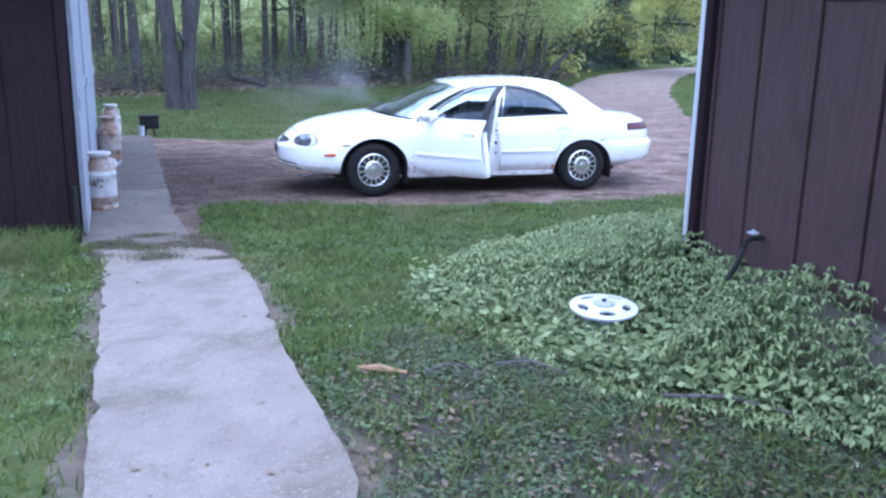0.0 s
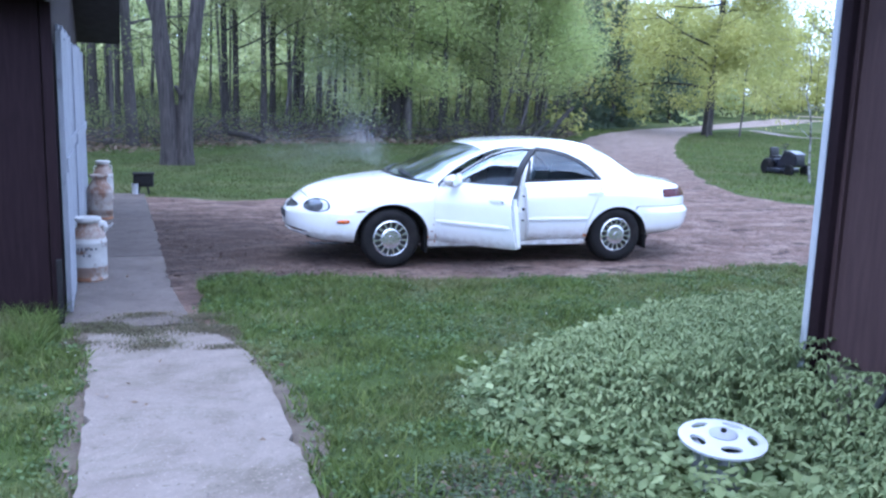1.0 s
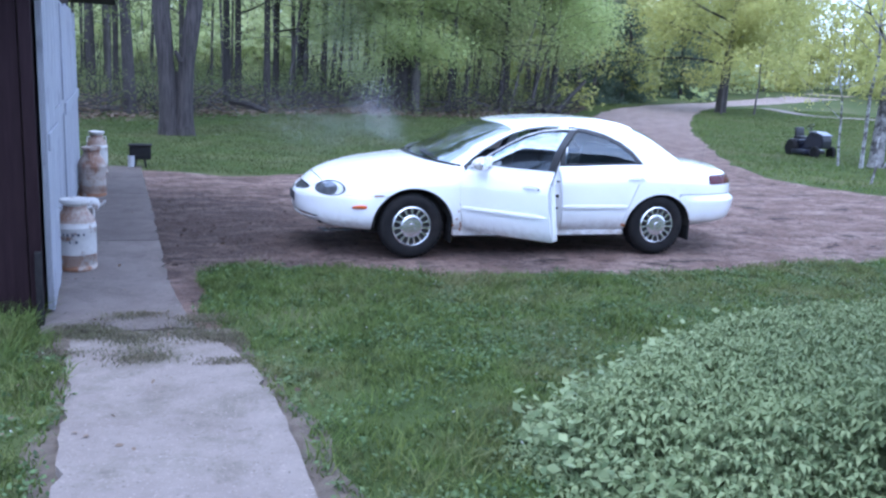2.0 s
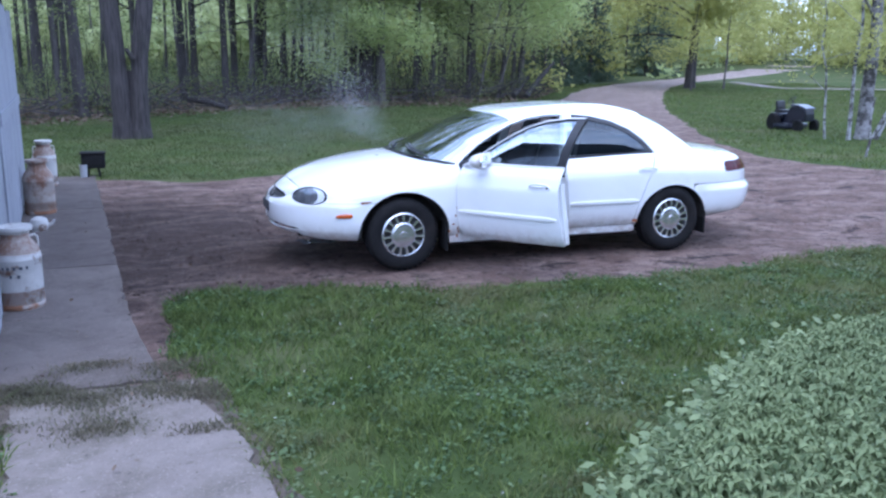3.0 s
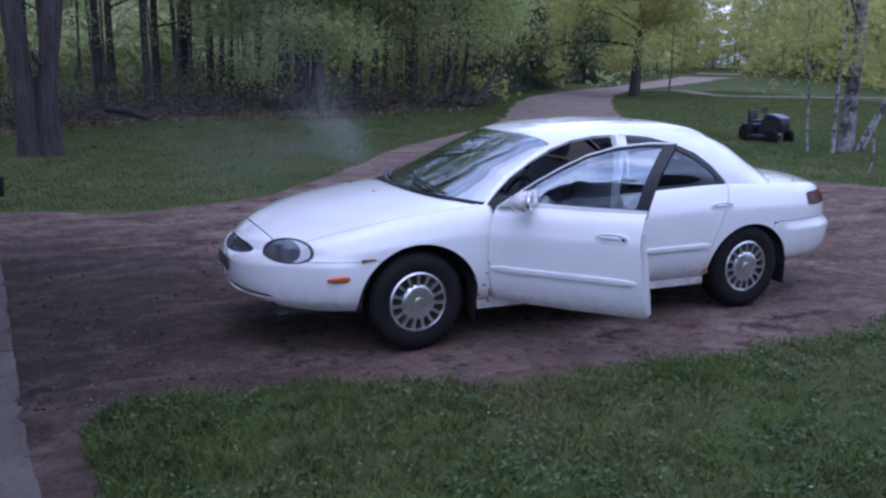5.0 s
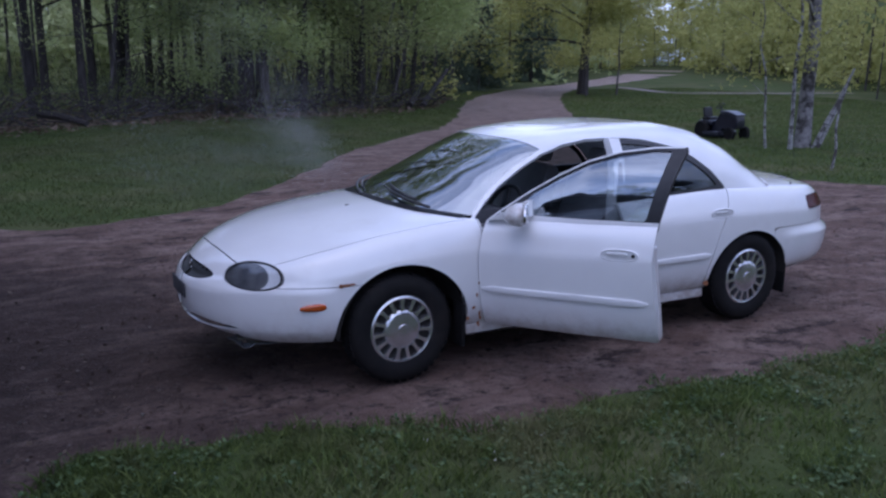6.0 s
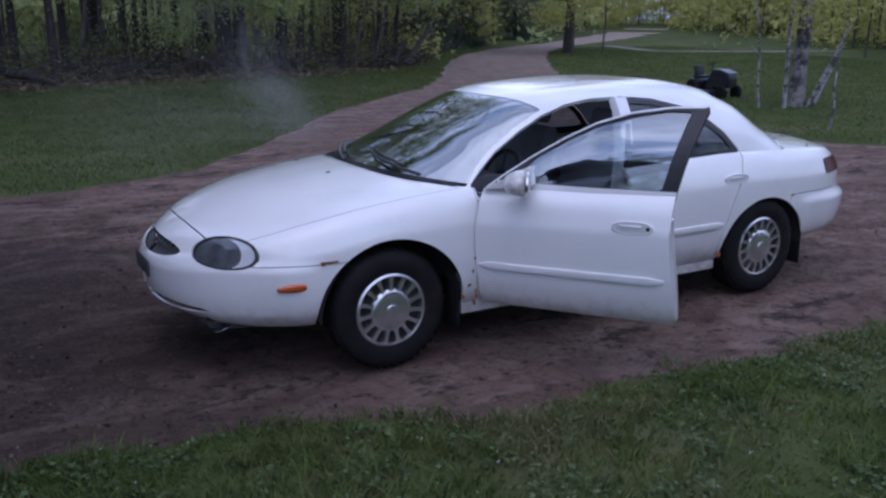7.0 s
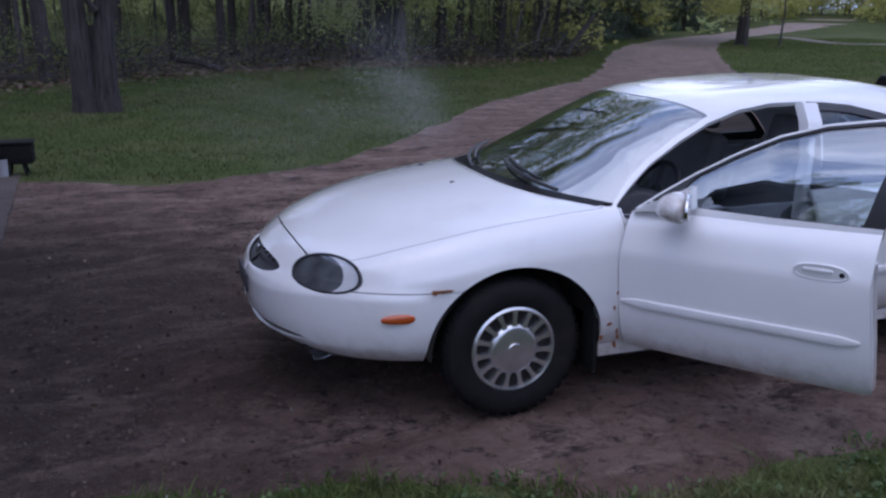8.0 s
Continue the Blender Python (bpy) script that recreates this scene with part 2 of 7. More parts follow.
def concrete_material(name, low, high, stain, amount):
    """Weathered concrete: cloudy tone, dark organic stains, worn pale sand and pitting."""
    m, nt, p = nodes_of(name)
    tc = nt.nodes.new("ShaderNodeTexCoord")
    co = tc.outputs["Object"]
    f1, _ = noise_ramp(nt, co, 2.6, 0.32, 0.68, 8.0, 0.7)
    col = blend(nt, f1, low, high)
    f2, _ = noise_ramp(nt, co, 1.1, 0.50, 0.66, 9.0, 0.75, 0.5)
    dim = nt.nodes.new("ShaderNodeMath")
    dim.operation = "MULTIPLY"
    dim.inputs[1].default_value = amount
    nt.links.new(f2, dim.inputs[0])
    col = blend(nt, dim.outputs[0], col, stain)
    f3, _ = noise_ramp(nt, co, 7.0, 0.58, 0.66, 8.0, 0.8)
    col = blend(nt, f3, col, tuple(0.55 * c + 0.45 * d for c, d in zip(stain, low)))
    f4, _ = noise_ramp(nt, co, 70.0, 0.60, 0.70, 3.0, 0.6)
    col = blend(nt, f4, col, tuple(1.35 * c for c in high))
    f5, _ = noise_ramp(nt, co, 38.0, 0.62, 0.70, 4.0, 0.7)
    col = blend(nt, f5, col, tuple(0.5 * c for c in low))
    nt.links.new(col, p.inputs["Base Color"])
    p.inputs["Roughness"].default_value = 0.92
    p.inputs["Specular IOR Level"].default_value = 0.25
    _, h = noise_ramp(nt, co, 42.0, 0, 1, 8.0, 0.75)
    b = nt.nodes.new("ShaderNodeBump")
    b.inputs["Strength"].default_value, b.inputs["Distance"].default_value = 0.6, 0.012
    nt.links.new(h, b.inputs["Height"])
    nt.links.new(b.outputs[0], p.inputs["Normal"])
    return m


M["concrete"] = concrete_material("weathered_concrete", (0.175, 0.146, 0.128), (0.240, 0.207, 0.183), (0.098, 0.086, 0.062), 0.75)
M["old_concrete"] = concrete_material("dirty_old_concrete", (0.090, 0.074, 0.067), (0.135, 0.113, 0.103), (0.055, 0.043, 0.037), 0.8)
M["mid_concrete"] = concrete_material("worn_grey_concrete", (0.118, 0.097, 0.087), (0.172, 0.146, 0.131), (0.076, 0.062, 0.050), 0.8)
M["brown_wood"] = surface("dark_brown_stained_wood", (0.014, 0.0085, 0.0105), (0.023, 0.014, 0.0165), 4.0, 0.75, 0.35, 40.0, stretch=(8, 8, 0.7), c3=(0.010, 0.007, 0.008), s3=1.4, spec=0.06)
M["house_wood"] = surface("red_brown_stained_wood", (0.040, 0.022, 0.023), (0.062, 0.035, 0.036), 4.0, 0.75, 0.35, 40.0, stretch=(8, 8, 0.7), c3=(0.032, 0.018, 0.019), s3=1.4, spec=0.3)
M["tan_footing"] = surface("tan_footing", (0.20, 0.165, 0.14), (0.27, 0.23, 0.20), 5.0, 0.9, 0.5, 40.0, c3=(0.12, 0.10, 0.085), s3=2.5)
# wall backing behind the boards; groove shade is put into its dark colour
M["groove"] = surface("groove_shadowed_wood", (0.016, 0.010, 0.010), (0.022, 0.013, 0.013), 6.0, 0.9, 0.2, 40.0)
M["white_wood"] = surface("peeling_white_paint", (0.23, 0.24, 0.27), (0.34, 0.35, 0.385), 3.0, 0.65, 0.25, 30.0, stretch=(3, 3, 0.5), c3=(0.17, 0.17, 0.19), s3=3.0, lo3=0.56, hi3=0.68)
M["roof"] = surface("dark_roofing", (0.018, 0.017, 0.019), (0.035, 0.033, 0.034), 9.0, 0.9, 0.4, 80.0)
M["white_metal"] = surface("white_metal_downspout", (0.50, 0.51, 0.54), (0.44, 0.45, 0.48), 5.0, 0.45, 0.06, 80.0, c3=(0.42, 0.42, 0.43), s3=4.0)
M["can_paint"] = surface("chipped_cream_can_paint", (0.54, 0.525, 0.50), (0.42, 0.405, 0.385), 7.0, 0.6, 0.35, 45.0, c3=(0.15, 0.088, 0.058), s3=6.5, lo3=0.54, hi3=0.63)
M["can_rust"] = surface("rusty_can_steel", (0.27, 0.135, 0.075), (0.36, 0.20, 0.12), 9.0, 0.85, 0.5, 60.0, c3=(0.48, 0.44, 0.40), s3=5.0, lo3=0.52, hi3=0.62)
M["can_mixed"] = surface("rust_stained_cream_paint", (0.40, 0.36, 0.32), (0.30, 0.255, 0.22), 7.0, 0.7, 0.4, 45.0, c3=(0.18, 0.095, 0.058), s3=4.0, lo3=0.44, hi3=0.58)
M["cast_iron"] = surface("black_iron", (0.010, 0.010, 0.011), (0.020, 0.019, 0.019), 20.0, 0.9, 0.2, 90.0, spec=0.2)
M["bark"] = surface("grey_brown_bark", (0.026, 0.022, 0.022), (0.082, 0.071, 0.068), 9.0, 0.95, 1.0, 26.0, stretch=(2.2, 2.2, 0.30), c3=(0.045, 0.044, 0.034), s3=1.0, rand=0.3, bump_dist=0.03)
M["furrowed_bark"] = surface("furrowed_grey_bark", (0.012, 0.010, 0.011), (0.105, 0.090, 0.088), 5.0, 0.95, 1.0, 16.0, stretch=(5.0, 5.0, 0.42), c3=(0.050, 0.048, 0.040), s3=1.3, bump_dist=0.06)
M["grey_bark"] = surface("pale_grey_bark", (0.048, 0.042, 0.041), (0.150, 0.133, 0.126), 9.0, 0.95, 1.0, 26.0, stretch=(2.2, 2.2, 0.30), c3=(0.060, 0.058, 0.046), s3=1.0, rand=0.3, bump_dist=0.03)
M["birch"] = surface("white_birch_bark", (0.38, 0.375, 0.37), (0.24, 0.235, 0.23), 6.0, 0.8, 0.4, 30.0, stretch=(1, 1, 3.5), c3=(0.07, 0.062, 0.057), s3=4.5, lo3=0.48, hi3=0.56)
M["old_birch"] = surface("grey_old_birch_bark", (0.30, 0.285, 0.28), (0.17, 0.16, 0.155), 7.0, 0.9, 0.8, 30.0, stretch=(1, 1, 2.0), c3=(0.045, 0.04, 0.037), s3=3.5, lo3=0.46, hi3=0.58, bump_dist=0.02)
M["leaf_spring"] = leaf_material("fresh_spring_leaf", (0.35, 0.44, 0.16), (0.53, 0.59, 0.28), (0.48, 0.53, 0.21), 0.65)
# darker leaf copy that carries the shade of the left-hand woods
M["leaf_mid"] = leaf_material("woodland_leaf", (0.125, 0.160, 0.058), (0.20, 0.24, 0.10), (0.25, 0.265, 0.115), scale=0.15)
# leaf_yellow and leaf_deep are raised in colour to read as sunlit foliage
M["leaf_yellow"] = leaf_material("sun_toned_young_leaf", (0.42, 0.42, 0.135), (0.57, 0.55, 0.195), (0.36, 0.38, 0.125), scale=0.2)
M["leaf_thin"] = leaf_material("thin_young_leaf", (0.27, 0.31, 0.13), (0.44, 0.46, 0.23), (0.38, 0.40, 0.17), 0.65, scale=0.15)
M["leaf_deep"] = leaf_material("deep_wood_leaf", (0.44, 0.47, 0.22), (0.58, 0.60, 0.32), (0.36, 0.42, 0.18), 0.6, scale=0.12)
M["needles"] = leaf_material("spruce_needles", (0.085, 0.120, 0.082), (0.145, 0.185, 0.125), None, 0.2)


def grass_material(name, dark, bright, fresh, dry, fresh_scale=1.6, dry_scale=0.7, through_light=0.4):
    """Blades that differ one by one, in clumps of lush and dark growth and in dry patches."""
    m = leaf_material(name, dark, bright, None, through_light)
    nt = m.node_tree
    p = nt.nodes["Principled BSDF"]
    col = p.inputs["Base Color"].links[0].from_socket
    tc = nt.nodes.new("ShaderNodeTexCoord")
    f, _ = noise_ramp(nt, tc.outputs["Object"], fresh_scale, 0.42, 0.62, 7.0, 0.7)
    col = blend(nt, f, col, blend(nt, 0.55, col, fresh))
    f, _ = noise_ramp(nt, tc.outputs["Object"], fresh_scale * 3.1, 0.52, 0.66, 5.0, 0.7)
    col = blend(nt, f, col, tuple(0.75 * c for c in dark))
    f, _ = noise_ramp(nt, tc.outputs["Object"], dry_scale, 0.49, 0.64, 8.0, 0.75, 0.5)
    col = blend(nt, f, col, blend(nt, 0.65, col, dry))
    nt.links.new(col, p.inputs["Base Color"])
    nt.links.new(col, nt.nodes["Translucent BSDF"].inputs["Color"])
    return m


# duller, darker copy of the lawn grass: shade before the woods as colour
M["far_grass"] = grass_material("shade_toned_lawn_grass", (0.062, 0.084, 0.026), (0.092, 0.116, 0.036), (0.135, 0.180, 0.050), (0.155, 0.152, 0.075), 0.55, 0.30)
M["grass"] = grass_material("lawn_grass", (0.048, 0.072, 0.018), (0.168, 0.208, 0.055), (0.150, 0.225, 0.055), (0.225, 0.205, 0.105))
M["dry_grass"] = grass_material("dry_joint_grass", (0.085, 0.078, 0.050), (0.200, 0.178, 0.118), (0.120, 0.130, 0.062), (0.240, 0.200, 0.140), 3.0, 1.5)
M["lawn_weed"] = grass_material("lawn_weed_leaf", (0.040, 0.072, 0.026), (0.165, 0.230, 0.095), (0.120, 0.190, 0.070), (0.17, 0.18, 0.09), 2.6, 0.7, 0.3)
M["patch"] = leaf_material("groundcover_leaf", (0.088, 0.133, 0.052), (0.330, 0.385, 0.190), (0.245, 0.300, 0.137), 0.3, 2.2)
M["dead_leaf"] = leaf_material("dry_leaf", (0.12, 0.085, 0.06), (0.22, 0.165, 0.12), None, 0.2)
M["dark_litter"] = leaf_material("rotted_leaf", (0.030, 0.022, 0.018), (0.120, 0.084, 0.064), None, 0.1)
M["clover"] = leaf_material("white_clover", (0.5, 0.5, 0.46), (0.6, 0.6, 0.55), None, 0.2)
M["raw_wood"] = surface("split_wood", (0.22, 0.13, 0.07), (0.32, 0.20, 0.11), 6.0, 0.8, 0.4, 60.0, stretch=(1, 8, 8))
M["mulch"] = surface("dark_mulch_soil", (0.040, 0.033, 0.028), (0.075, 0.062, 0.052), 14.0, 0.95, 0.9, 60.0, c3=(0.030, 0.036, 0.020), s3=3.0, bump_dist=0.03)
M["torn_film"] = surface("crumpled_silver_film", (0.55, 0.58, 0.62), (0.40, 0.43, 0.47), 9.0, 0.25, 0.2, 40.0, metal=0.5)
M["steam"] = leaf_material("steam_droplets", (0.80, 0.82, 0.85), (0.88, 0.89, 0.91), None, 0.5)
M["verge"] = surface("worn_brown_soil", (0.085, 0.066, 0.050), (0.150, 0.120, 0.092), 9.0, 0.95, 0.9, 50.0, c3=(0.065, 0.072, 0.034), s3=3.0, bump_dist=0.02)
M["weed"] = leaf_material("dark_weed_leaf", (0.045, 0.070, 0.034), (0.130, 0.160, 0.085), None, 0.3)
M["mower_body"] = surface("dark_blue_mower_paint", (0.008, 0.009, 0.018), (0.014, 0.015, 0.026), 6.0, 0.4, 0.05, 90.0, coat=0.3)
M["mower_top"] = surface("dark_grey_mower_hood", (0.07, 0.075, 0.095), (0.10, 0.105, 0.13), 6.0, 0.35, 0.05, 90.0)
M["mower_hood"] = surface("grey_mower_hood", (0.30, 0.31, 0.34), (0.25, 0.26, 0.29), 6.0, 0.4, 0.05, 90.0)


# ---- mesh helpers ----
def np_mesh(name, verts, faces):
    """A mesh from arrays: verts (n,3), faces (m,3) or (m,4)."""
    verts, faces = np.asarray(verts, np.float32), np.asarray(faces, np.int32)
    me = bpy.data.meshes.new(name)
    k = faces.shape[1]
    me.vertices.add(len(verts))
    me.vertices.foreach_set("co", verts.ravel())
    me.loops.add(faces.size)
    me.loops.foreach_set("vertex_index", faces.ravel())
    me.polygons.add(len(faces))
    me.polygons.foreach_set("loop_start", np.arange(0, faces.size, k, dtype=np.int32))
    me.update(calc_edges=True)
    return me


def finish(me, material, smooth=True, angle=38):
    me.materials.append(material)
    if smooth:
        me.polygons.foreach_set("use_smooth", np.ones(len(me.polygons), bool))
        me.set_sharp_from_angle(angle=radians(angle))
    return me


def obj(name, bm, material, parent=None, label="", smooth=True, angle=38, at=None):
    """Links a bmesh or mesh as one mesh object."""
    if isinstance(bm, bmesh.types.BMesh):
        me = bpy.data.meshes.new(name)
        bm.normal_update()
        bm.to_mesh(me)
        bm.free()
    else:
        me = bm
    finish(me, material, smooth, angle)
    ob = new(name, me)
    if parent:
        ob.parent = parent
    if at is not None:
        ob.matrix_local = at
    if label:
        tagged(ob, label)
    return ob


def part(name, bm, material, parent, label="", smooth=True, angle=38, at=None):
    return obj(name, bm, material, parent, label, smooth, angle, at)


def empty(name, at, label, category, group="", kind=""):
    e = new(name)
    e.empty_display_size = 0.2
    e.matrix_world = at
    return tagged(e, label, category, group, kind)


def box(bm, lo, hi, bevel=0.0, m=None, segs=2):
    r = bmesh.ops.create_cube(bm, size=1.0)
    vs = r["verts"]
    lo, hi = Vector(lo), Vector(hi)
    for v in vs:
        v.co = Vector((lo[i] + (v.co[i] + 0.5) * (hi[i] - lo[i]) for i in range(3)))
    if bevel:
        es = list({e for v in vs for e in v.link_edges})
        r = bmesh.ops.bevel(bm, geom=es, offset=bevel, segments=segs, affect="EDGES", profile=0.5)
        vs = list({v for f in r["faces"] for v in f.verts} | {v for v in vs if v.is_valid})
    if m is not None:
        bmesh.ops.transform(bm, matrix=m, verts=vs)
    return vs


def spin(bm, profile, segs=32, axis="z", m=None, close=False):
    """Turns a profile of (radius, height) round an axis."""
    rings = []
    for r, h in profile:
        ring = []
        for i in range(segs):
            a = 2 * math.pi * i / segs
            p = (r * math.cos(a), r * math.sin(a), h)
            if axis == "y":
                p = (p[0], p[2], p[1])
            v = bm.verts.new(p)
            if m is not None:
                v.co = m @ v.co
            ring.append(v)
        rings.append(ring)
    pairs = list(zip(rings, rings[1:])) + ([(rings[-1], rings[0])] if close else [])
    for a, b in pairs:
        for i in range(segs):
            j = (i + 1) % segs
            bm.faces.new((a[i], a[j], b[j], b[i]))
    if not close:
        for ring, rev in ((rings[0], True), (rings[-1], False)):
            bm.faces.new(ring[::-1] if rev else ring)
    bmesh.ops.recalc_face_normals(bm, faces=bm.faces)
    return bm


def tube(bm, pts, radii, segs=8, caps=True):
    """A tapered round limb through points."""
    pts = [Vector(p) for p in pts]
    rings = []
    for i, p in enumerate(pts):
        d = (pts[min(i + 1, len(pts) - 1)] - pts[max(i - 1, 0)]).normalized()
        u = d.orthogonal().normalized() if i == 0 else (u - d * u.dot(d)).normalized()
        w = d.cross(u)
        r = radii[i] if hasattr(radii, "__len__") else radii
        rings.append([bm.verts.new(p + (u * math.cos(2 * math.pi * k / segs) + w * math.sin(2 * math.pi * k / segs)) * r) for k in range(segs)])
    for a, b in zip(rings, rings[1:]):
        for k in range(segs):
            bm.faces.new((a[k], a[(k + 1) % segs], b[(k + 1) % segs], b[k]))
    if caps:
        bm.faces.new(rings[0][::-1])
        bm.faces.new(rings[-1])
    return bm


def prism(bm, outline, y0, y1, m=None):
    """A flat outline in x and z, given depth along y."""
    a = [bm.verts.new((x, y0, z)) for x, z in outline]
    b = [bm.verts.new((x, y1, z)) for x, z in outline]
    n = len(outline)
    bm.faces.new(a)
    bm.faces.new(b[::-1])
    for i in range(n):
        bm.faces.new((a[i], b[i], b[(i + 1) % n], a[(i + 1) % n]))
    bmesh.ops.recalc_face_normals(bm, faces=bm.faces)
    if m is not None:
        bmesh.ops.transform(bm, matrix=m, verts=a + b)
    return bm


def curve_at(table, x):
    """Smooth (monotone cubic) reading of a short table of (x, value)."""
    xs, ys = np.array([p[0] for p in table], float), np.array([p[1] for p in table], float)
    h = np.diff(xs)
    d = np.diff(ys) / h
    s = np.zeros(len(xs))
    s[1:-1] = np.where(d[:-1] * d[1:] > 0, 2 * d[:-1] * d[1:] / np.where(np.abs(d[:-1] + d[1:]) < 1e-9, 1, d[:-1] + d[1:]), 0)
    s[0], s[-1] = d[0], d[-1]
    x = np.clip(np.asarray(x, float), xs[0], xs[-1])
    i = np.clip(np.searchsorted(xs, x, side="right") - 1, 0, len(h) - 1)
    t = (x - xs[i]) / h[i]
    return ((1 + 2 * t) * (1 - t) ** 2 * ys[i] + t * (1 - t) ** 2 * h[i] * s[i]
            + t * t * (3 - 2 * t) * ys[i + 1] + t * t * (t - 1) * h[i] * s[i + 1])


def round_outline(pts, per=8):
    """A smooth closed outline through points (Catmull-Rom)."""
    p = np.array(pts, float)
    out = []
    for i in range(len(p)):
        a, b, c, d = p[i - 1], p[i], p[(i + 1) % len(p)], p[(i + 2) % len(p)]
        for k in range(per):
            t = k / per
            out.append(0.5 * (2 * b + (c - a) * t + (2 * a - 5 * b + 4 * c - d) * t * t + (3 * b - a - 3 * c + d) * t ** 3))
    return np.array(out)


def inside_of(outline, q):
    """Signed distance of points q (n,2) to a closed outline; negative inside."""
    a = np.asarray(outline, float)
    b = np.roll(a, -1, 0)
    best = np.full(len(q), 1e9)
    odd = np.zeros(len(q), bool)
    for (ax, ay), (bx, by) in zip(a, b):
        dx, dy = bx - ax, by - ay
        t = np.clip(((q[:, 0] - ax) * dx + (q[:, 1] - ay) * dy) / (dx * dx + dy * dy + 1e-12), 0, 1)
        best = np.minimum(best, np.hypot(q[:, 0] - ax - t * dx, q[:, 1] - ay - t * dy))
        cross = (ay > q[:, 1]) != (by > q[:, 1])
        odd ^= cross & (q[:, 0] < ax + dx * (q[:, 1] - ay) / (dy if abs(dy) > 1e-12 else 1e-12))
    return np.where(odd, -best, best)


class Sheet:
    """A surface with two extra numbers per vertex, that can be cut along the zero line of any field."""

    def __init__(self, v, f, a):
        self.v, self.f, self.a = np.asarray(v, float), list(f), np.asarray(a, float)

    def cut(self, field):
        """(inside, outside) where field < 0 and > 0."""
        v, a = list(self.v), list(self.a)
        val = list(field)
        made = {}

        def cross(i, j):
            key = (min(i, j), max(i, j))
            if key not in made:
                t = val[i] / (val[i] - val[j])
                v.append(self.v[i] + (self.v[j] - self.v[i]) * t)
                a.append(self.a[i] + (self.a[j] - self.a[i]) * t)
                made[key] = len(v) - 1
            return made[key]

        ins, outs = [], []
        neg = np.asarray(field) < 0
        for f in self.f:
            k = sum(bool(neg[i]) for i in f)
            if k == len(f):
                ins.append(f)
            elif k == 0:
                outs.append(f)
            else:
                fi, fo = [], []
                for n, i in enumerate(f):
                    j = f[(n + 1) % len(f)]
                    (fi if neg[i] else fo).append(i)
                    if neg[i] != neg[j]:
                        c = cross(i, j)
                        fi.append(c)
                        fo.append(c)
                if len(fi) > 2:
                    ins.append(tuple(fi))
                if len(fo) > 2:
                    outs.append(tuple(fo))
        v, a = np.array(v), np.array(a)
        return Sheet(v, ins, a).tidy(), Sheet(v, outs, a).tidy()

    def panel(self, field, gap=0.005):
        """(panel, rest) with a narrow open joint between them."""
        p, rest = self.cut(np.asarray(field(self)) + gap / 2)
        _, rest = rest.cut(np.asarray(field(rest)) - gap / 2)
        return p, rest

    def tidy(self):
        used = sorted({i for f in self.f for i in f})
        m = {o: n for n, o in enumerate(used)}
        return Sheet(self.v[used] if used else np.zeros((0, 3)), [tuple(m[i] for i in f) for f in self.f], self.a[used] if used else np.zeros((0, 2)))

    def mirrored(self):
        return Sheet(self.v * (1, -1, 1), [f[::-1] for f in self.f], self.a)

    def bmesh(self, thick=0.0, both=False, shift=(0, 0, 0), push=0.0):
        """A solid panel: the sheet, an inner copy and its rim. both: with its mirror image, welded."""
        bm = bmesh.new()
        for sh in ([self, self.mirrored()] if both else [self]):
            vs = [bm.verts.new(c) for c in sh.v]
            for f in sh.f:
                try:
                    bm.faces.new([vs[i] for i in f])
                except ValueError:
                    pass
        bmesh.ops.remove_doubles(bm, verts=bm.verts, dist=0.0006)
        bmesh.ops.dissolve_degenerate(bm, dist=0.0002, edges=bm.edges)
        bm.normal_update()
        if push:
            n = {v: v.normal.copy() for v in bm.verts}
            for v in bm.verts:
                v.co += n[v] * push
        if thick:
            rim = [e for e in bm.edges if e.is_boundary]
            outer = list(bm.verts)
            inner = {v: bm.verts.new(v.co - v.normal * thick) for v in outer}
            faces = list(bm.faces)
            turned = [(e, e.link_loops[0]) for e in rim]
            quads = [(lp.link_loop_next.vert, lp.vert) for e, lp in turned]
            for f in faces:
                bm.faces.new([inner[v] for v in reversed(f.verts)])
            for p, q in quads:
                try:
                    bm.faces.new((p, q, inner[q], inner[p]))
                except ValueError:
                    pass
        bmesh.ops.translate(bm, verts=bm.verts, vec=shift)
        return bm


# ---- ground ----
def gz(x, y):
    """Height of the ground: level round the car, rising gently to the house and to the far woods."""
    x, y = np.asarray(x, float), np.asarray(y, float)
    t = np.clip((-1.2 - y) / 5.5, 0, 1)
    return 0.30 * t * t * (3 - 2 * t) + 0.02 * np.clip(y - 16, 0, 60) + 0.012 * np.sin(x * 0.9 + 1.1) * np.sin(y * 0.8) * np.clip(np.hypot(x - 1, y - 1) / 4 - 0.6, 0, 1)


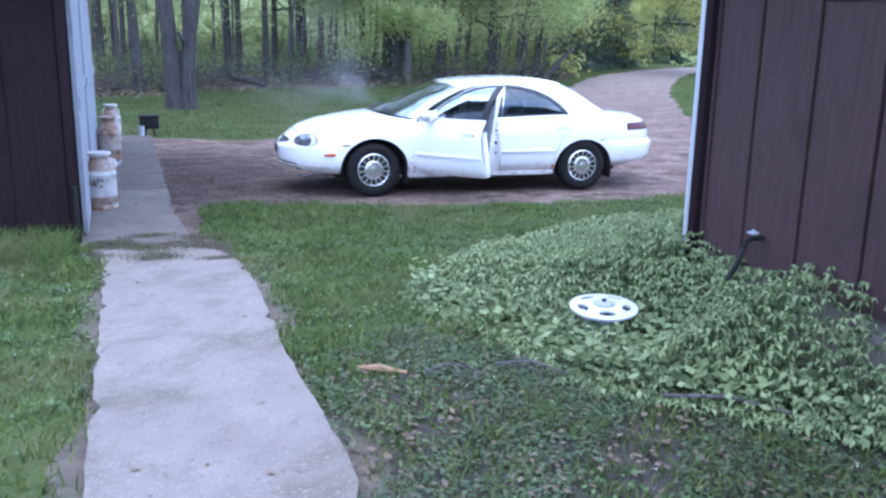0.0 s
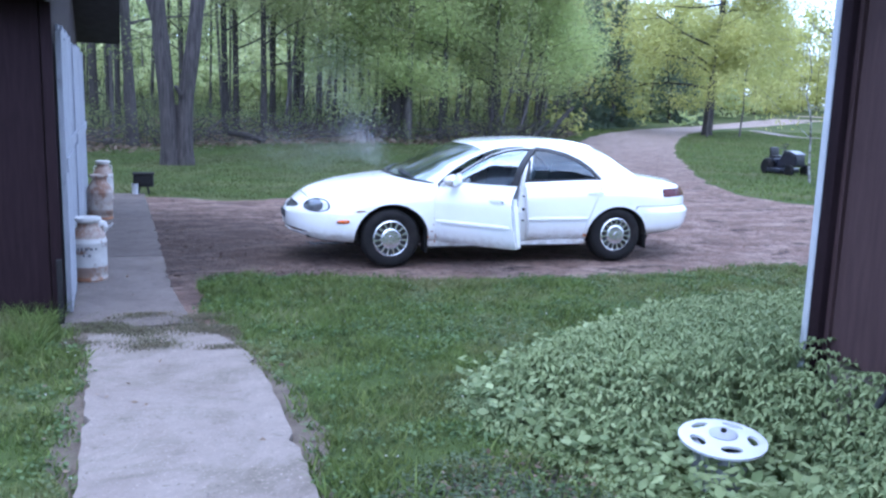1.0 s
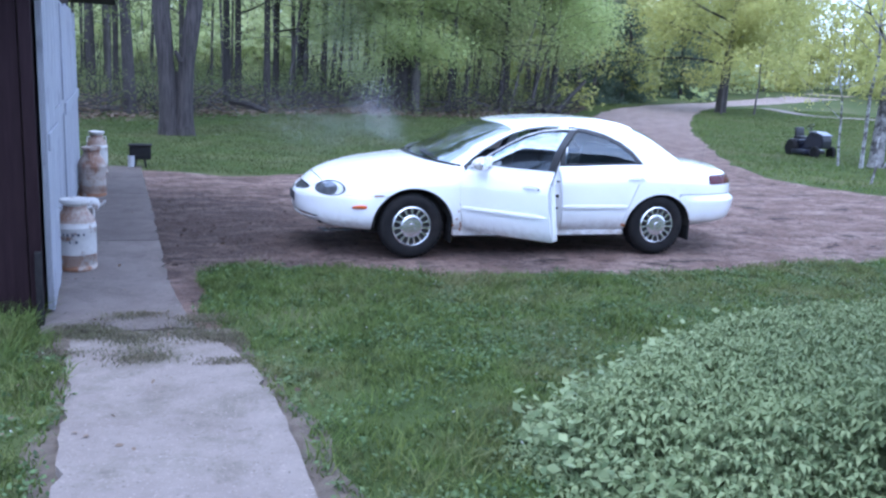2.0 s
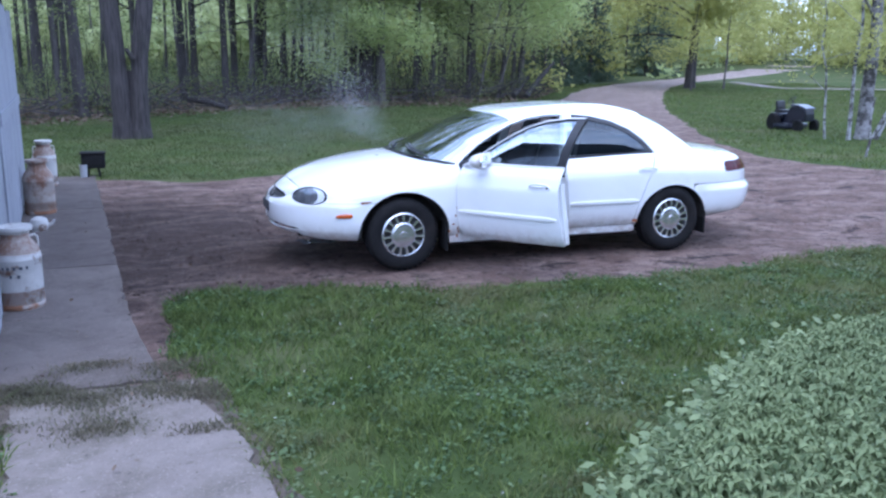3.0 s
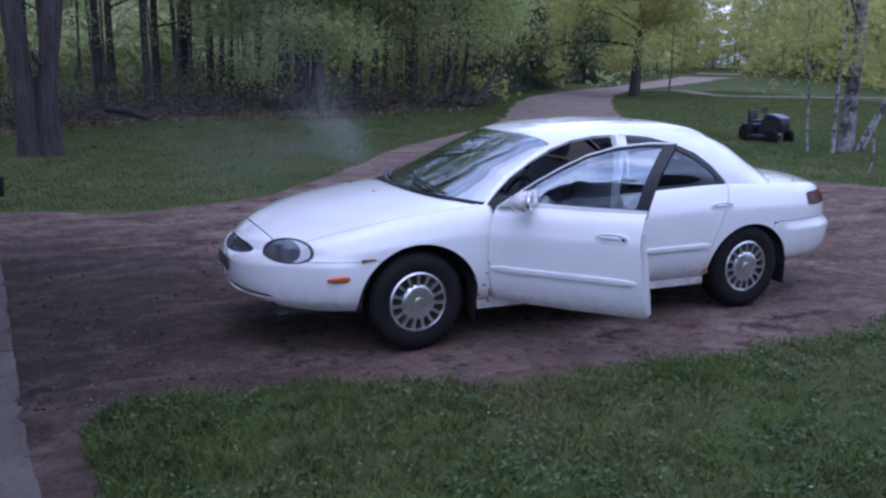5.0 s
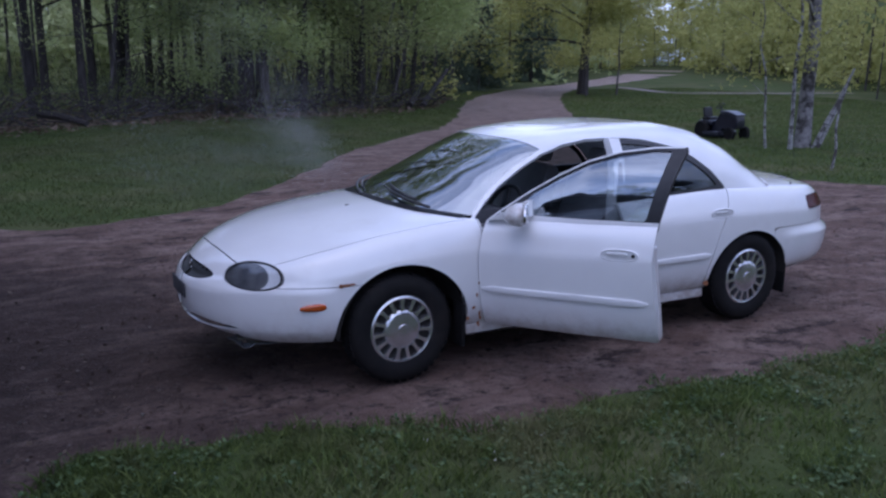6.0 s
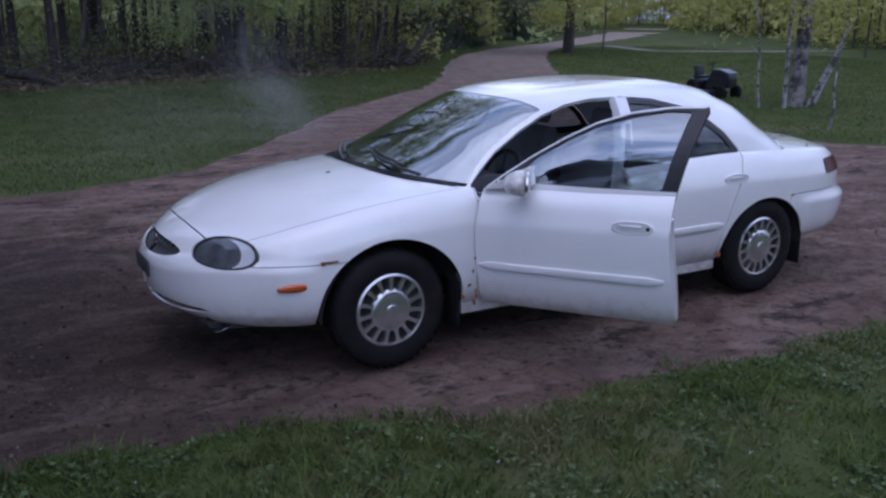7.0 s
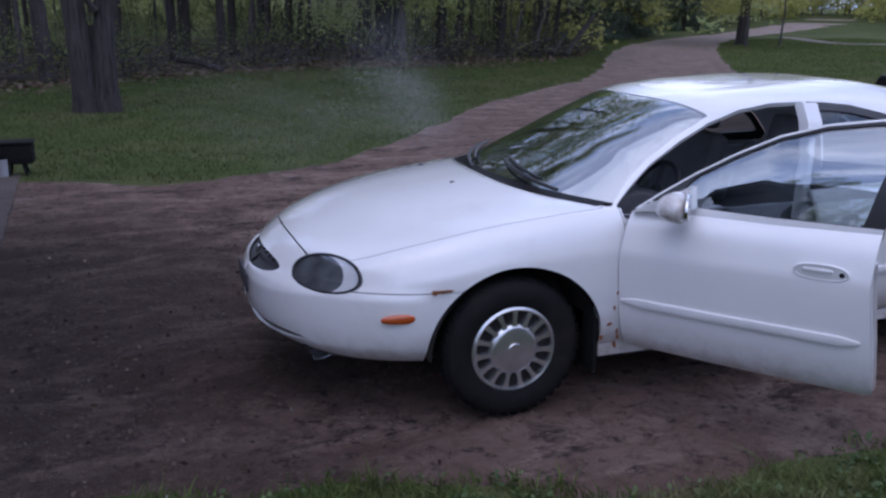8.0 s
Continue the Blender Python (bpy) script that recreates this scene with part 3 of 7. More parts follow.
DRIVE = round_outline([(-2.6, -2.30), (-2.02, -2.25), (-1.98, -1.6), (-2.03, -0.9), (-1.95, -0.35), (-1.15, -0.32), (-0.25, -0.50), (0.08, -0.80), (0.65, -0.78), (1.5, -0.86), (2.5, -0.80), (3.6, -0.74), (4.6, -0.62), (6.0, -0.42),
                       (9.0, -0.2), (16.0, 0.4), (26.0, 0.0), (27.0, 2.5), (18.0, 3.2), (12.0, 3.2), (10.0, 4.0), (9.3, 5.6), (9.4, 7.6), (11.4, 11.8),
                       (14.6, 17.9), (17.6, 22.8), (20.4, 27.0), (23.6, 31.0), (27.2, 34.4), (31.0, 37.2), (35.5, 40.4), (48.2, 50.2), (62.0, 61.0), (60.0, 66.0), (46.0, 53.5), (33.0, 42.0), (27.6, 37.6), (23.6, 34.6),
                       (19.6, 31.3), (16.6, 28.0), (13.9, 24.2), (12.2, 21.3), (9.6, 17.4), (7.2, 15.0), (4.6, 12.2), (3.2, 10.2), (1.7, 8.0), (0.0, 6.5), (-1.3, 6.05), (-2.9, 6.3), (-2.9, 1.5)], 6)
LANE = round_outline([(29.6, 34.7), (28.6, 32.2), (28.2, 30.2), (28.6, 28.8), (31.0, 27.4), (38.0, 26.0), (38.0, 26.8), (31.5, 28.5), (29.5, 29.3), (29.3, 30.2), (29.7, 32.0), (30.3, 34.4)], 6)
PATCH = round_outline([(-0.75, -4.85), (-0.3, -4.3), (0.3, -3.85), (0.8, -3.4), (1.5, -3.1), (2.6, -3.0), (3.6, -3.1), (3.6, -5.4), (1.8, -5.6), (1.6, -6.5), (1.4, -8.3), (0.50, -7.70), (0.0, -7.2),
                       (-0.3, -6.95), (-0.48, -6.5), (-0.58, -6.0), (-0.74, -5.4)], 6)
BARE = round_outline([(-1.35, -6.3), (-0.95, -5.9), (-0.62, -6.1), (-0.40, -6.9), (0.1, -7.3), (0.66, -7.8), (0.66, -9.2), (-0.5, -9.3), (-1.3, -8.4), (-1.45, -7.2)], 6)


def spread(lo, hi, near_lo, near_hi, step, n):
    """Grid lines: close together in the middle, half a metre apart round it, then wider and wider."""
    near = np.arange(near_lo, near_hi + step / 2, step)
    left, right = near_lo - np.arange(1, 15) * 0.55, near[-1] + np.arange(1, 71) * 0.55
    g = np.linspace(0, 1, n + 1)[1:] ** 2.4
    return np.r_[(left[-1] - (left[-1] - lo) * g)[::-1], left[::-1], near, right, right[-1] + (hi - right[-1]) * g]


def grid_sheet(xs, ys, zf):
    gx, gy = np.meshgrid(xs, ys, indexing="ij")
    n, m = gx.shape
    v = np.stack([gx.ravel(), gy.ravel(), zf(gx.ravel(), gy.ravel())], -1)
    i = np.arange(n * m).reshape(n, m)
    f = np.stack([i[:-1, :-1], i[1:, :-1], i[1:, 1:], i[:-1, 1:]], -1).reshape(-1, 4)
    return Sheet(v, [tuple(r) for r in f.tolist()], v[:, :2])


def rough_edge(p, amp=0.085, k=2.3):
    """A wandering offset that frays the border of the turf."""
    x, y = p[:, 0], p[:, 1]
    return amp * (np.sin(k * x + 1.7 * np.sin(1.9 * y)) + 0.6 * np.sin(3.1 * k * y + 2 * np.sin(2.7 * x)) + 0.35 * np.sin(9.3 * x + 7.7 * y))


soil = grid_sheet(spread(-450, 450, -3.6, 6.0, 0.14, 14), spread(-300, 600, -8.4, 7.2, 0.14, 14), gz)
drive, soil = soil.cut(inside_of(DRIVE, soil.v[:, :2]) + rough_edge(soil.v))
lane, soil = soil.cut(inside_of(LANE, soil.v[:, :2]))


def verge_field(p):
    """Worn soil along both edges of the near walkway; negative inside."""
    x, y = p[:, 0], p[:, 1]
    wob = 0.05 * np.sin(2.3 * y) + 0.04 * np.sin(7.1 * y + 1)
    left = np.interp(y, [-13, -7.3, -6.45, -5.4, -3.7, -2.62], [-2.5, -2.55, -2.60, -2.66, -2.79, -2.90])
    right = np.interp(y, [-13, -7.2, -6.5, -5.9, -3.9, -2.85, -2.62], [-1.6, -1.61, -1.68, -1.72, -1.74, -1.86, -1.97])
    return np.maximum(np.maximum(left - 0.09 - wob - x, x - right - 0.13 - wob), np.maximum(y + 2.2, -12.5 - y))


verge, soil = soil.cut(verge_field(soil.v))
mulch, soil = soil.cut(inside_of(BARE, soil.v[:, :2]) - 0.15 + rough_edge(soil.v))


def dent(sh):
    """Tyre ruts and hollows in the dirt."""
    v = sh.v
    w = np.clip(-(inside_of(DRIVE, v[:, :2]) + rough_edge(v)) / 0.5, 0, 1)
    x, y = v[:, 0], v[:, 1]
    rut = -0.022 * np.exp(-((y - 0.25 - 0.15 * np.sin(x * 0.6)) / 0.28) ** 2) - 0.02 * np.exp(-((y - 2.0 - 0.2 * np.sin(x * 0.5)) / 0.3) ** 2)
    lump = 0.014 * np.sin(1.9 * x + 2.3 * np.sin(0.9 * y)) * np.sin(1.6 * y + 0.4) + 0.010 * np.sin(3.1 * x + 2 * np.sin(1.3 * y)) * np.sin(2.7 * y + 1.0) + 0.005 * np.sin(8.3 * x + 3 * np.sin(3.3 * y)) * np.sin(7.1 * y)
    under = np.exp(-((x - 1.4) / 2.2) ** 4 - ((y - 0.9) / 1.1) ** 4)
    v[:, 2] += w * (lump * (1 - under) - 0.010) + w * rut * (1 - under)
    return sh


below = grid_sheet(np.linspace(-12, 70, 56), np.linspace(-14, 70, 57), lambda x, y: gz(x, y) - 0.11)
tagged(obj("subsoil", below.bmesh(), M["dirt"], label="brown earth under the turf and the drive"), category="earth", kind="structure")
ground = obj("ground", soil.bmesh(), M["soil"], label="mown lawn soil sloping gently up to the house")
tagged(ground, category="lawn", kind="structure")
road = obj("dirt_driveway", dent(drive).bmesh(), M["dirt"], label="reddish brown trodden dirt driveway bending into the woods")
tagged(road, category="driveway", kind="structure")
bed = obj("mulch_bed", mulch.bmesh(), M["mulch"], label="dark bare soil bed beside the leafy plants")
tagged(bed, category="soil bed", kind="structure")
verges = obj("walkway_verge", verge.bmesh(), M["verge"], label="strip of worn brown soil along the concrete walkway")
tagged(verges, category="soil strip", kind="structure")
gravel_lane = obj("gravel_lane", lane.bmesh(), M["concrete"], label="pale gravel lane beyond the lawn")
tagged(gravel_lane, category="lane", kind="structure")


def slab(outline, parent, up, z_off=0.022, fray=0.008, seed=1, mat_name="concrete"):
    """One cast concrete slab with broken edges, following the slope."""
    rnd = random.Random(seed)
    pts = []
    for (ax, ay), (bx, by) in zip(outline, outline[1:] + outline[:1]):
        n = max(2, int(math.hypot(bx - ax, by - ay) / 0.09))
        for k in range(n):
            t = k / n
            s = fray * (rnd.random() - 0.5) * 2 * (0.4 if k == 0 else 1)
            if rnd.random() < 0.07:
                s += rnd.uniform(0.015, 0.045)
            nx, ny = -(by - ay), bx - ax
            ln = math.hypot(nx, ny)
            pts.append((ax + (bx - ax) * t + s * nx / ln, ay + (by - ay) * t + s * ny / ln))
    bm = bmesh.new()
    top = [bm.verts.new((x, y, float(gz(1.0, y)) + z_off + up)) for x, y in pts]
    low = [bm.verts.new((x, y, float(gz(x, y)) - 0.06)) for x, y in pts]
    f = bm.faces.new(top)
    for i in range(len(pts)):
        j = (i + 1) % len(pts)
        bm.faces.new((low[i], low[j], top[j], top[i]))
    bmesh.ops.recalc_face_normals(bm, faces=bm.faces)
    bmesh.ops.triangulate(bm, faces=[f])
    return part("slab", bm, M[mat_name], parent, smooth=False)


def strip(outline_left, outline_right, y0, y1):
    """A slab between two edge lines, from y0 to y1."""
    def at(line, y):
        line = sorted(line, key=lambda p: p[1])
        return float(np.interp(y, [p[1] for p in line], [p[0] for p in line]))
    ys = np.linspace(y0, y1, max(3, int((y1 - y0) / 0.3)))
    return [(at(outline_right, y), y) for y in ys] + [(at(outline_left, y), y) for y in ys[::-1]]


walkway = empty("walkway", pose(0, 0, 0), "cracked grey concrete walkway beside the shed and lawn", "walkway", kind="structure")
FL, FR = [(-3.12, -2.25), (-3.2, -1.0), (-3.5, 3.0), (-3.85, 7.0)], [(-2.10, -2.25), (-2.16, -1.95), (-2.30, -0.86), (-2.41, 0.73), (-2.52, 2.6), (-2.68, 4.9), (-2.82, 7.0)]
NL, NR = [(-2.90, -2.64), (-2.79, -3.7), (-2.66, -5.4), (-2.60, -6.45), (-2.55, -7.3), (-2.5, -13)], [(-1.97, -2.64), (-1.86, -2.85), (-1.77, -3.5), (-1.74, -3.9), (-1.73, -4.9), (-1.72, -5.9), (-1.68, -6.5), (-1.61, -7.2), (-1.6, -13)]
for n, (y0, y1) in enumerate([(-2.22, 0.9), (0.915, 4.0), (4.015, 7.0)]):
    slab(strip(FL, FR, y0, y1), walkway, 0.0, seed=n, mat_name="old_concrete" if n else "mid_concrete")
for n, (y0, y1) in enumerate([(-4.20, -2.275), (-8.9, -4.225), (-13.0, -8.92)]):
    slab(strip(NL, NR, y0, y1), walkway, (0.0, 0.012, 0.0)[n], seed=10 + n)

# ---- shed beside the walkway ----
SHED = Matrix.Translation((-3.14, -1.92, 0)) @ pose(0, 0, 0, 0, 0, 3.85)     # local x to the right of the gable, y along it
shed = empty("shed", SHED, "dark brown board shed with white peeling sliding doors", "shed", kind="structure")


def boards(parent, y_list, x_face, z0, z1, material, along="y", depth=0.02, gap=0.012, seed=0):
    """Upright boards with open joints between them, on a wall."""
    rnd = random.Random(seed)
    for a, b in zip(y_list, y_list[1:]):
        bm = bmesh.new()
        d = depth + rnd.uniform(-0.003, 0.003)
        if along == "y":
            box(bm, (x_face - d, min(a, b) + gap / 2, z0), (x_face, max(a, b) - gap / 2, z1), 0.003, segs=1)
        else:
            box(bm, (min(a, b) + gap / 2, x_face - d, z0), (max(a, b) - gap / 2, x_face, z1), 0.003, segs=1)
        part("plank", bm, material, parent, smooth=False)


bm = bmesh.new()
box(bm, (-7.0, 0.02, -0.1), (-0.02, 0.12, 2.62))
part("front_wall", bm, M["groove"], shed, "dark wall backing", smooth=False)
bm = bmesh.new()
prism(bm, [(0.12, -0.1), (7.05, -0.1), (7.05, 2.55), (3.6, 3.94), (0.12, 2.55)], 0.03, 0.14, Matrix.Rotation(radians(90), 4, "Z"))
gable = part("gable_wall", bm, M["groove"], shed, "dark gable wall behind the sliding doors", smooth=False)
bm = bmesh.new()
box(bm, (-7.0, 7.05, -0.1), (-0.02, 7.15, 2.4))
part("back_wall", bm, M["groove"], shed, smooth=False)
boards(shed, list(np.arange(-6.9, -0.1, 0.40)) + [-0.06], 0.02, 0.10, 2.61, M["brown_wood"], along="x", seed=3)
bm = bmesh.new()
box(bm, (-0.055, -0.03, -0.02), (0.02, 0.06, 2.5), 0.004)
part("corner_board", bm, M["brown_wood"], shed, "dark brown corner board")
bm = bmesh.new()
box(bm, (-0.02, -0.10, -0.05), (0.022, -0.05, 0.55), 0.004)
part("stake", bm, M["cast_iron"], shed, "dark stake at the shed corner")


def sliding_door(y0, y1, x, z1, seed):
    """A white plank door leaf hung flat on the gable."""
    rnd = random.Random(seed)
    door = part("door", prism(bmesh.new(), [(y0, 0.06), (y1, 0.06), (y1, z1 - 0.02), (y0, z1)], -(x + 0.02), -x, Matrix.Rotation(radians(90), 4, "Z")),
                M["white_wood"], shed, "peeling white plank door", smooth=False)
    n = max(2, round((y1 - y0) / 0.22))
    for k in range(n):
        bm = bmesh.new()
        w = (y1 - y0) / n
        box(bm, (x + 0.021, y0 + k * w + 0.004, 0.05 + rnd.uniform(0, 0.03)), (x + 0.04 + rnd.uniform(0, 0.004), y0 + (k + 1) * w - 0.004, z1 + rnd.uniform(-0.05, 0.02)), 0.003, segs=1)
        part("plank", bm, M["white_wood"], door, smooth=False)
    bm = bmesh.new()
    box(bm, (x + 0.044, y0 + 0.02, z1 * 0.52), (x + 0.062, y1 - 0.02, z1 * 0.52 + 0.12), 0.004, segs=1)
    part("batten", bm, M["white_wood"], door, smooth=False)
    return door


sliding_door(0.22, 1.30, 0.03, 2.30, 1)
sliding_door(1.34, 3.30, -0.02, 2.42, 2)
sliding_door(3.34, 7.02, 0.0, 2.36, 3)
# roof: ridge along local x, overhanging the gable
bm = bmesh.new()
prism(bm, [(-0.35, 2.52), (3.6, 4.04), (7.5, 2.52), (7.5, 2.74), (3.6, 4.26), (-0.35, 2.74)], -0.58, 7.4, Matrix.Rotation(radians(90), 4, "Z"))
part("roof", bm, M["roof"], shed, "dark overhanging shed roof", smooth=False)

# ---- house on the other side ----
house = empty("house", pose(0.74, -5.80, 0), "dark brown board-sided house on a concrete footing", "house", kind="structure")
bm = bmesh.new()
box(bm, (0.05, -9.0, 0.72), (0.16, -1.62, 3.1))
box(bm, (0.05, -1.62, 0.72), (0.16, -1.04, 2.17))
box(bm, (0.05, -1.62, 2.86), (0.16, -1.04, 3.1))
box(bm, (0.05, -1.04, 0.72), (0.16, 0.0, 3.1))
box(bm, (0.16, -0.14, 0.72), (7.0, 0.0, 3.1))
box(bm, (6.86, -9.0, 0.72), (7.0, -0.14, 3.1))
part("wall", bm, M["groove"], house, "dark wall backing", smooth=False)
bm = bmesh.new()
box(bm, (0.05, -9.0, -0.1), (0.25, -0.05, 0.715), 0.01)
box(bm, (0.25, -0.25, -0.1), (7.0, -0.05, 0.715), 0.01)
part("footing", bm, M["tan_footing"], house, "tan concrete footing")
ys = [0.0, -0.11] + [-0.485 - 0.44 * k for k in range(20)]
for a, b in zip(ys, ys[1:]):
    lo, hi = min(a, b), max(a, b)
    spans = [(0.73, 2.10), (2.93, 3.08)] if (hi > -1.66 and lo < -1.0) else [(0.73, 3.08)]
    for z0, z1 in spans:
        bm = bmesh.new()
        box(bm, (-0.004, lo + 0.013, z0), (0.045, hi - 0.013, z1), 0.003, segs=1)
        part("plank", bm, M["house_wood"], house, smooth=False)
window = part("window", prism(bmesh.new(), [(-1.60, 2.19), (-1.06, 2.19), (-1.06, 2.84), (-1.60, 2.84)], -0.075, -0.070, Matrix.Rotation(radians(90), 4, "Z")), M["glass"], house, "small dark window pane", smooth=False)
bm = bmesh.new()
for lo, hi in (((-0.03, -1.68, 2.11), (0.03, -0.98, 2.18)), ((-0.03, -1.68, 2.85), (0.03, -0.98, 2.92)), ((-0.03, -1.68, 2.18), (0.03, -1.61, 2.85)), ((-0.03, -1.05, 2.18), (0.03, -0.98, 2.85))):
    box(bm, lo, hi, 0.004, segs=1)
part("window_frame", bm, M["white_wood"], window, "white painted window frame", smooth=False)
bm = bmesh.new()
prism(bm, [(-0.6, 3.0), (7.6, 3.0), (7.6, 3.12), (3.5, 4.6), (-0.6, 3.12)], -9.4, 0.5)
part("roof", bm, M["roof"], house, "dark house roof", smooth=False)
bm = bmesh.new()
box(bm, (-0.050, -0.005, 0.56), (-0.012, 0.035, 3.0), 0.006)
spout = part("corner_trim", bm, M["white_metal"], house, "white metal corner trim")
bm = bmesh.new()
box(bm, (-0.046, -0.075, 0.52), (0.03, -0.008, 3.0), 0.004)
part("corner_post", bm, M["brown_wood"], house, "dark brown corner post")

# outside tap with its pipe
tap = empty("outdoor_tap", pose(0.72, -6.47, 0.91), "weathered outdoor tap with a bent pipe on the brown wall", "tap")
bm = bmesh.new()
tube(bm, [(0.02, 0, 0), (-0.05, 0, 0), (-0.085, 0, -0.012), (-0.10, 0, -0.05)], [0.013, 0.014, 0.014, 0.012], 10)
part("spout", bm, M["cast_iron"], tap)
bm = bmesh.new()
spin(bm, [(0.004, 0.0), (0.03, 0.006), (0.032, 0.014), (0.012, 0.02), (0.004, 0.03)], 12, m=pose(-0.05, 0, 0.02))
part("handle", bm, M["mower_hood"], tap, "round worn tap handle")
bm = bmesh.new()
tube(bm, [(-0.10, 0, -0.05), (-0.115, 0.02, -0.14), (-0.13, 0.09, -0.27), (-0.15, 0.12, -0.42), (-0.16, 0.13, -0.58)], 0.016, 10)
part("hose", bm, M["black_plastic"], tap, "black hose hanging down")


# ---- trees ----
def rand_rot(n, rng, flat=0.0):
    """n random frames (u, w): leaf axis and leaf width direction."""
    u = rng.normal(size=(n, 3))
    u[:, 2] *= 1 - flat
    u /= np.linalg.norm(u, axis=1)[:, None] + 1e-9
    w = np.cross(u, rng.normal(size=(n, 3)) * (0.35, 0.35, 1) if flat else rng.normal(size=(n, 3)))
    w /= np.linalg.norm(w, axis=1)[:, None] + 1e-9
    return u, w


def leaf_cloud(centres, spread_r, per, size, rng, flat=0.3, droop=0.0, far=False):
    """Small pointed leaves scattered round centres: verts, faces (m,4), or (m,3) for far ones."""
    c = np.repeat(np.asarray(centres, float), per, 0)
    n = len(c)
    r = np.repeat(np.broadcast_to(np.asarray(spread_r, float), (len(centres),)), per)
    off = rng.normal(size=(n, 3)) * (0.55, 0.55, 0.38)
    p = c + off * r[:, None]
    u, w = rand_rot(n, rng, flat)
    u[:, 2] -= droop
    s = size * rng.uniform(0.6, 1.35, n)[:, None]
    if far:
        v = np.stack([p - w * s * 0.32, p + w * s * 0.32, p + u * s], 1).reshape(-1, 3)
        return v, np.arange(3 * n).reshape(n, 3)
    v = np.stack([p, p + u * s * 0.5 + w * s * 0.32, p + u * s, p + u * s * 0.5 - w * s * 0.32], 1).reshape(-1, 3)
    f = np.arange(4 * n).reshape(n, 4)
    return v, f


def limb_path(p, d, length, rnd, wander=0.12, n=5, up=0.0):
    pts = [Vector(p)]
    d = Vector(d).normalized()
    for _ in range(n):
        d = (d + Vector((rnd.gauss(0, wander), rnd.gauss(0, wander), rnd.gauss(0, wander) + up))).normalized()
        pts.append(pts[-1] + d * length / n)
    return pts


def tree(name, label, base, height, r0, lean=(0.0, 0.0), bark="bark", leaf="leaf_mid", first=0.35, reach=2.2, limbs=9, per=90, size=0.13, seed=0, clump=0.55, group="woodland trees", stems=1, droop=0.0, category="tree"):
    """A tapered trunk with limbs and a loose, gappy crown of separate leaves."""
    rnd, rng = random.Random(seed), np.random.default_rng(seed)
    x, y = base
    t = empty(name, pose(x, y, float(gz(x, y)) - 0.06), label, category, group)
    tips = []
    bm = bmesh.new()
    for s in range(stems):
        a = rnd.uniform(0, 6.28)
        lx, ly = lean[0] + (0.10 * math.cos(a) if stems > 1 else 0), lean[1] + (0.10 * math.sin(a) if stems > 1 else 0)
        o = Vector((0.25 * math.cos(a), 0.25 * math.sin(a), 0)) if stems > 1 else Vector((0, 0, 0))
        n = 9
        pts = [o + Vector((lx * height * (k / n) + rnd.gauss(0, 0.02) * k / 2, ly * height * (k / n) + rnd.gauss(0, 0.02) * k / 2, height * k / n)) for k in range(n + 1)]
        pts.insert(1, pts[0].lerp(pts[1], 0.12))
        rad = [r0 * 1.45, r0 * 1.1] + [r0 * (1 - 0.88 * k / n) for k in range(1, n + 1)]
        tube(bm, pts, rad, 10 if r0 > 0.12 else 7)
        for k in range(limbs // stems):
            h = first + (1 - first) * (k + rnd.random()) / (limbs // stems)
            i = min(int(h * n), n - 1) + 1
            p = pts[i].lerp(pts[i + 1], h * n - int(h * n)) if i + 1 < len(pts) else pts[-1]
            az = rnd.uniform(0, 6.28)
            ln = reach * (1.15 - 0.6 * h) * rnd.uniform(0.7, 1.25)
            path = limb_path(p, (math.cos(az), math.sin(az), rnd.uniform(0.15, 0.7)), ln, rnd)
            r1 = r0 * 0.32 * (1.1 - 0.7 * h)
            tube(bm, path, [r1 * (1 - 0.85 * q / 5) for q in range(6)], 5)
            tips += [path[q] for q in (2, 3, 4, 5)]
            for q in (2, 3, 4):
                sub = limb_path(path[q], (math.cos(az + rnd.uniform(-1.4, 1.4)), math.sin(az + rnd.uniform(-1.4, 1.4)), rnd.uniform(-0.2, 0.6)), ln * 0.45, rnd, n=3)
                tube(bm, sub, [r1 * 0.45, r1 * 0.3, r1 * 0.2, r1 * 0.08], 4)
                tips += sub[1:]
    part("trunk", bm, M[bark], t)
    if per and tips:
        v, f = leaf_cloud([tuple(p) for p in tips], clump, per, size, rng, droop=droop, far=True)
        part("crown", np_mesh("crown", v, f), M[leaf], t, smooth=False)
    return t


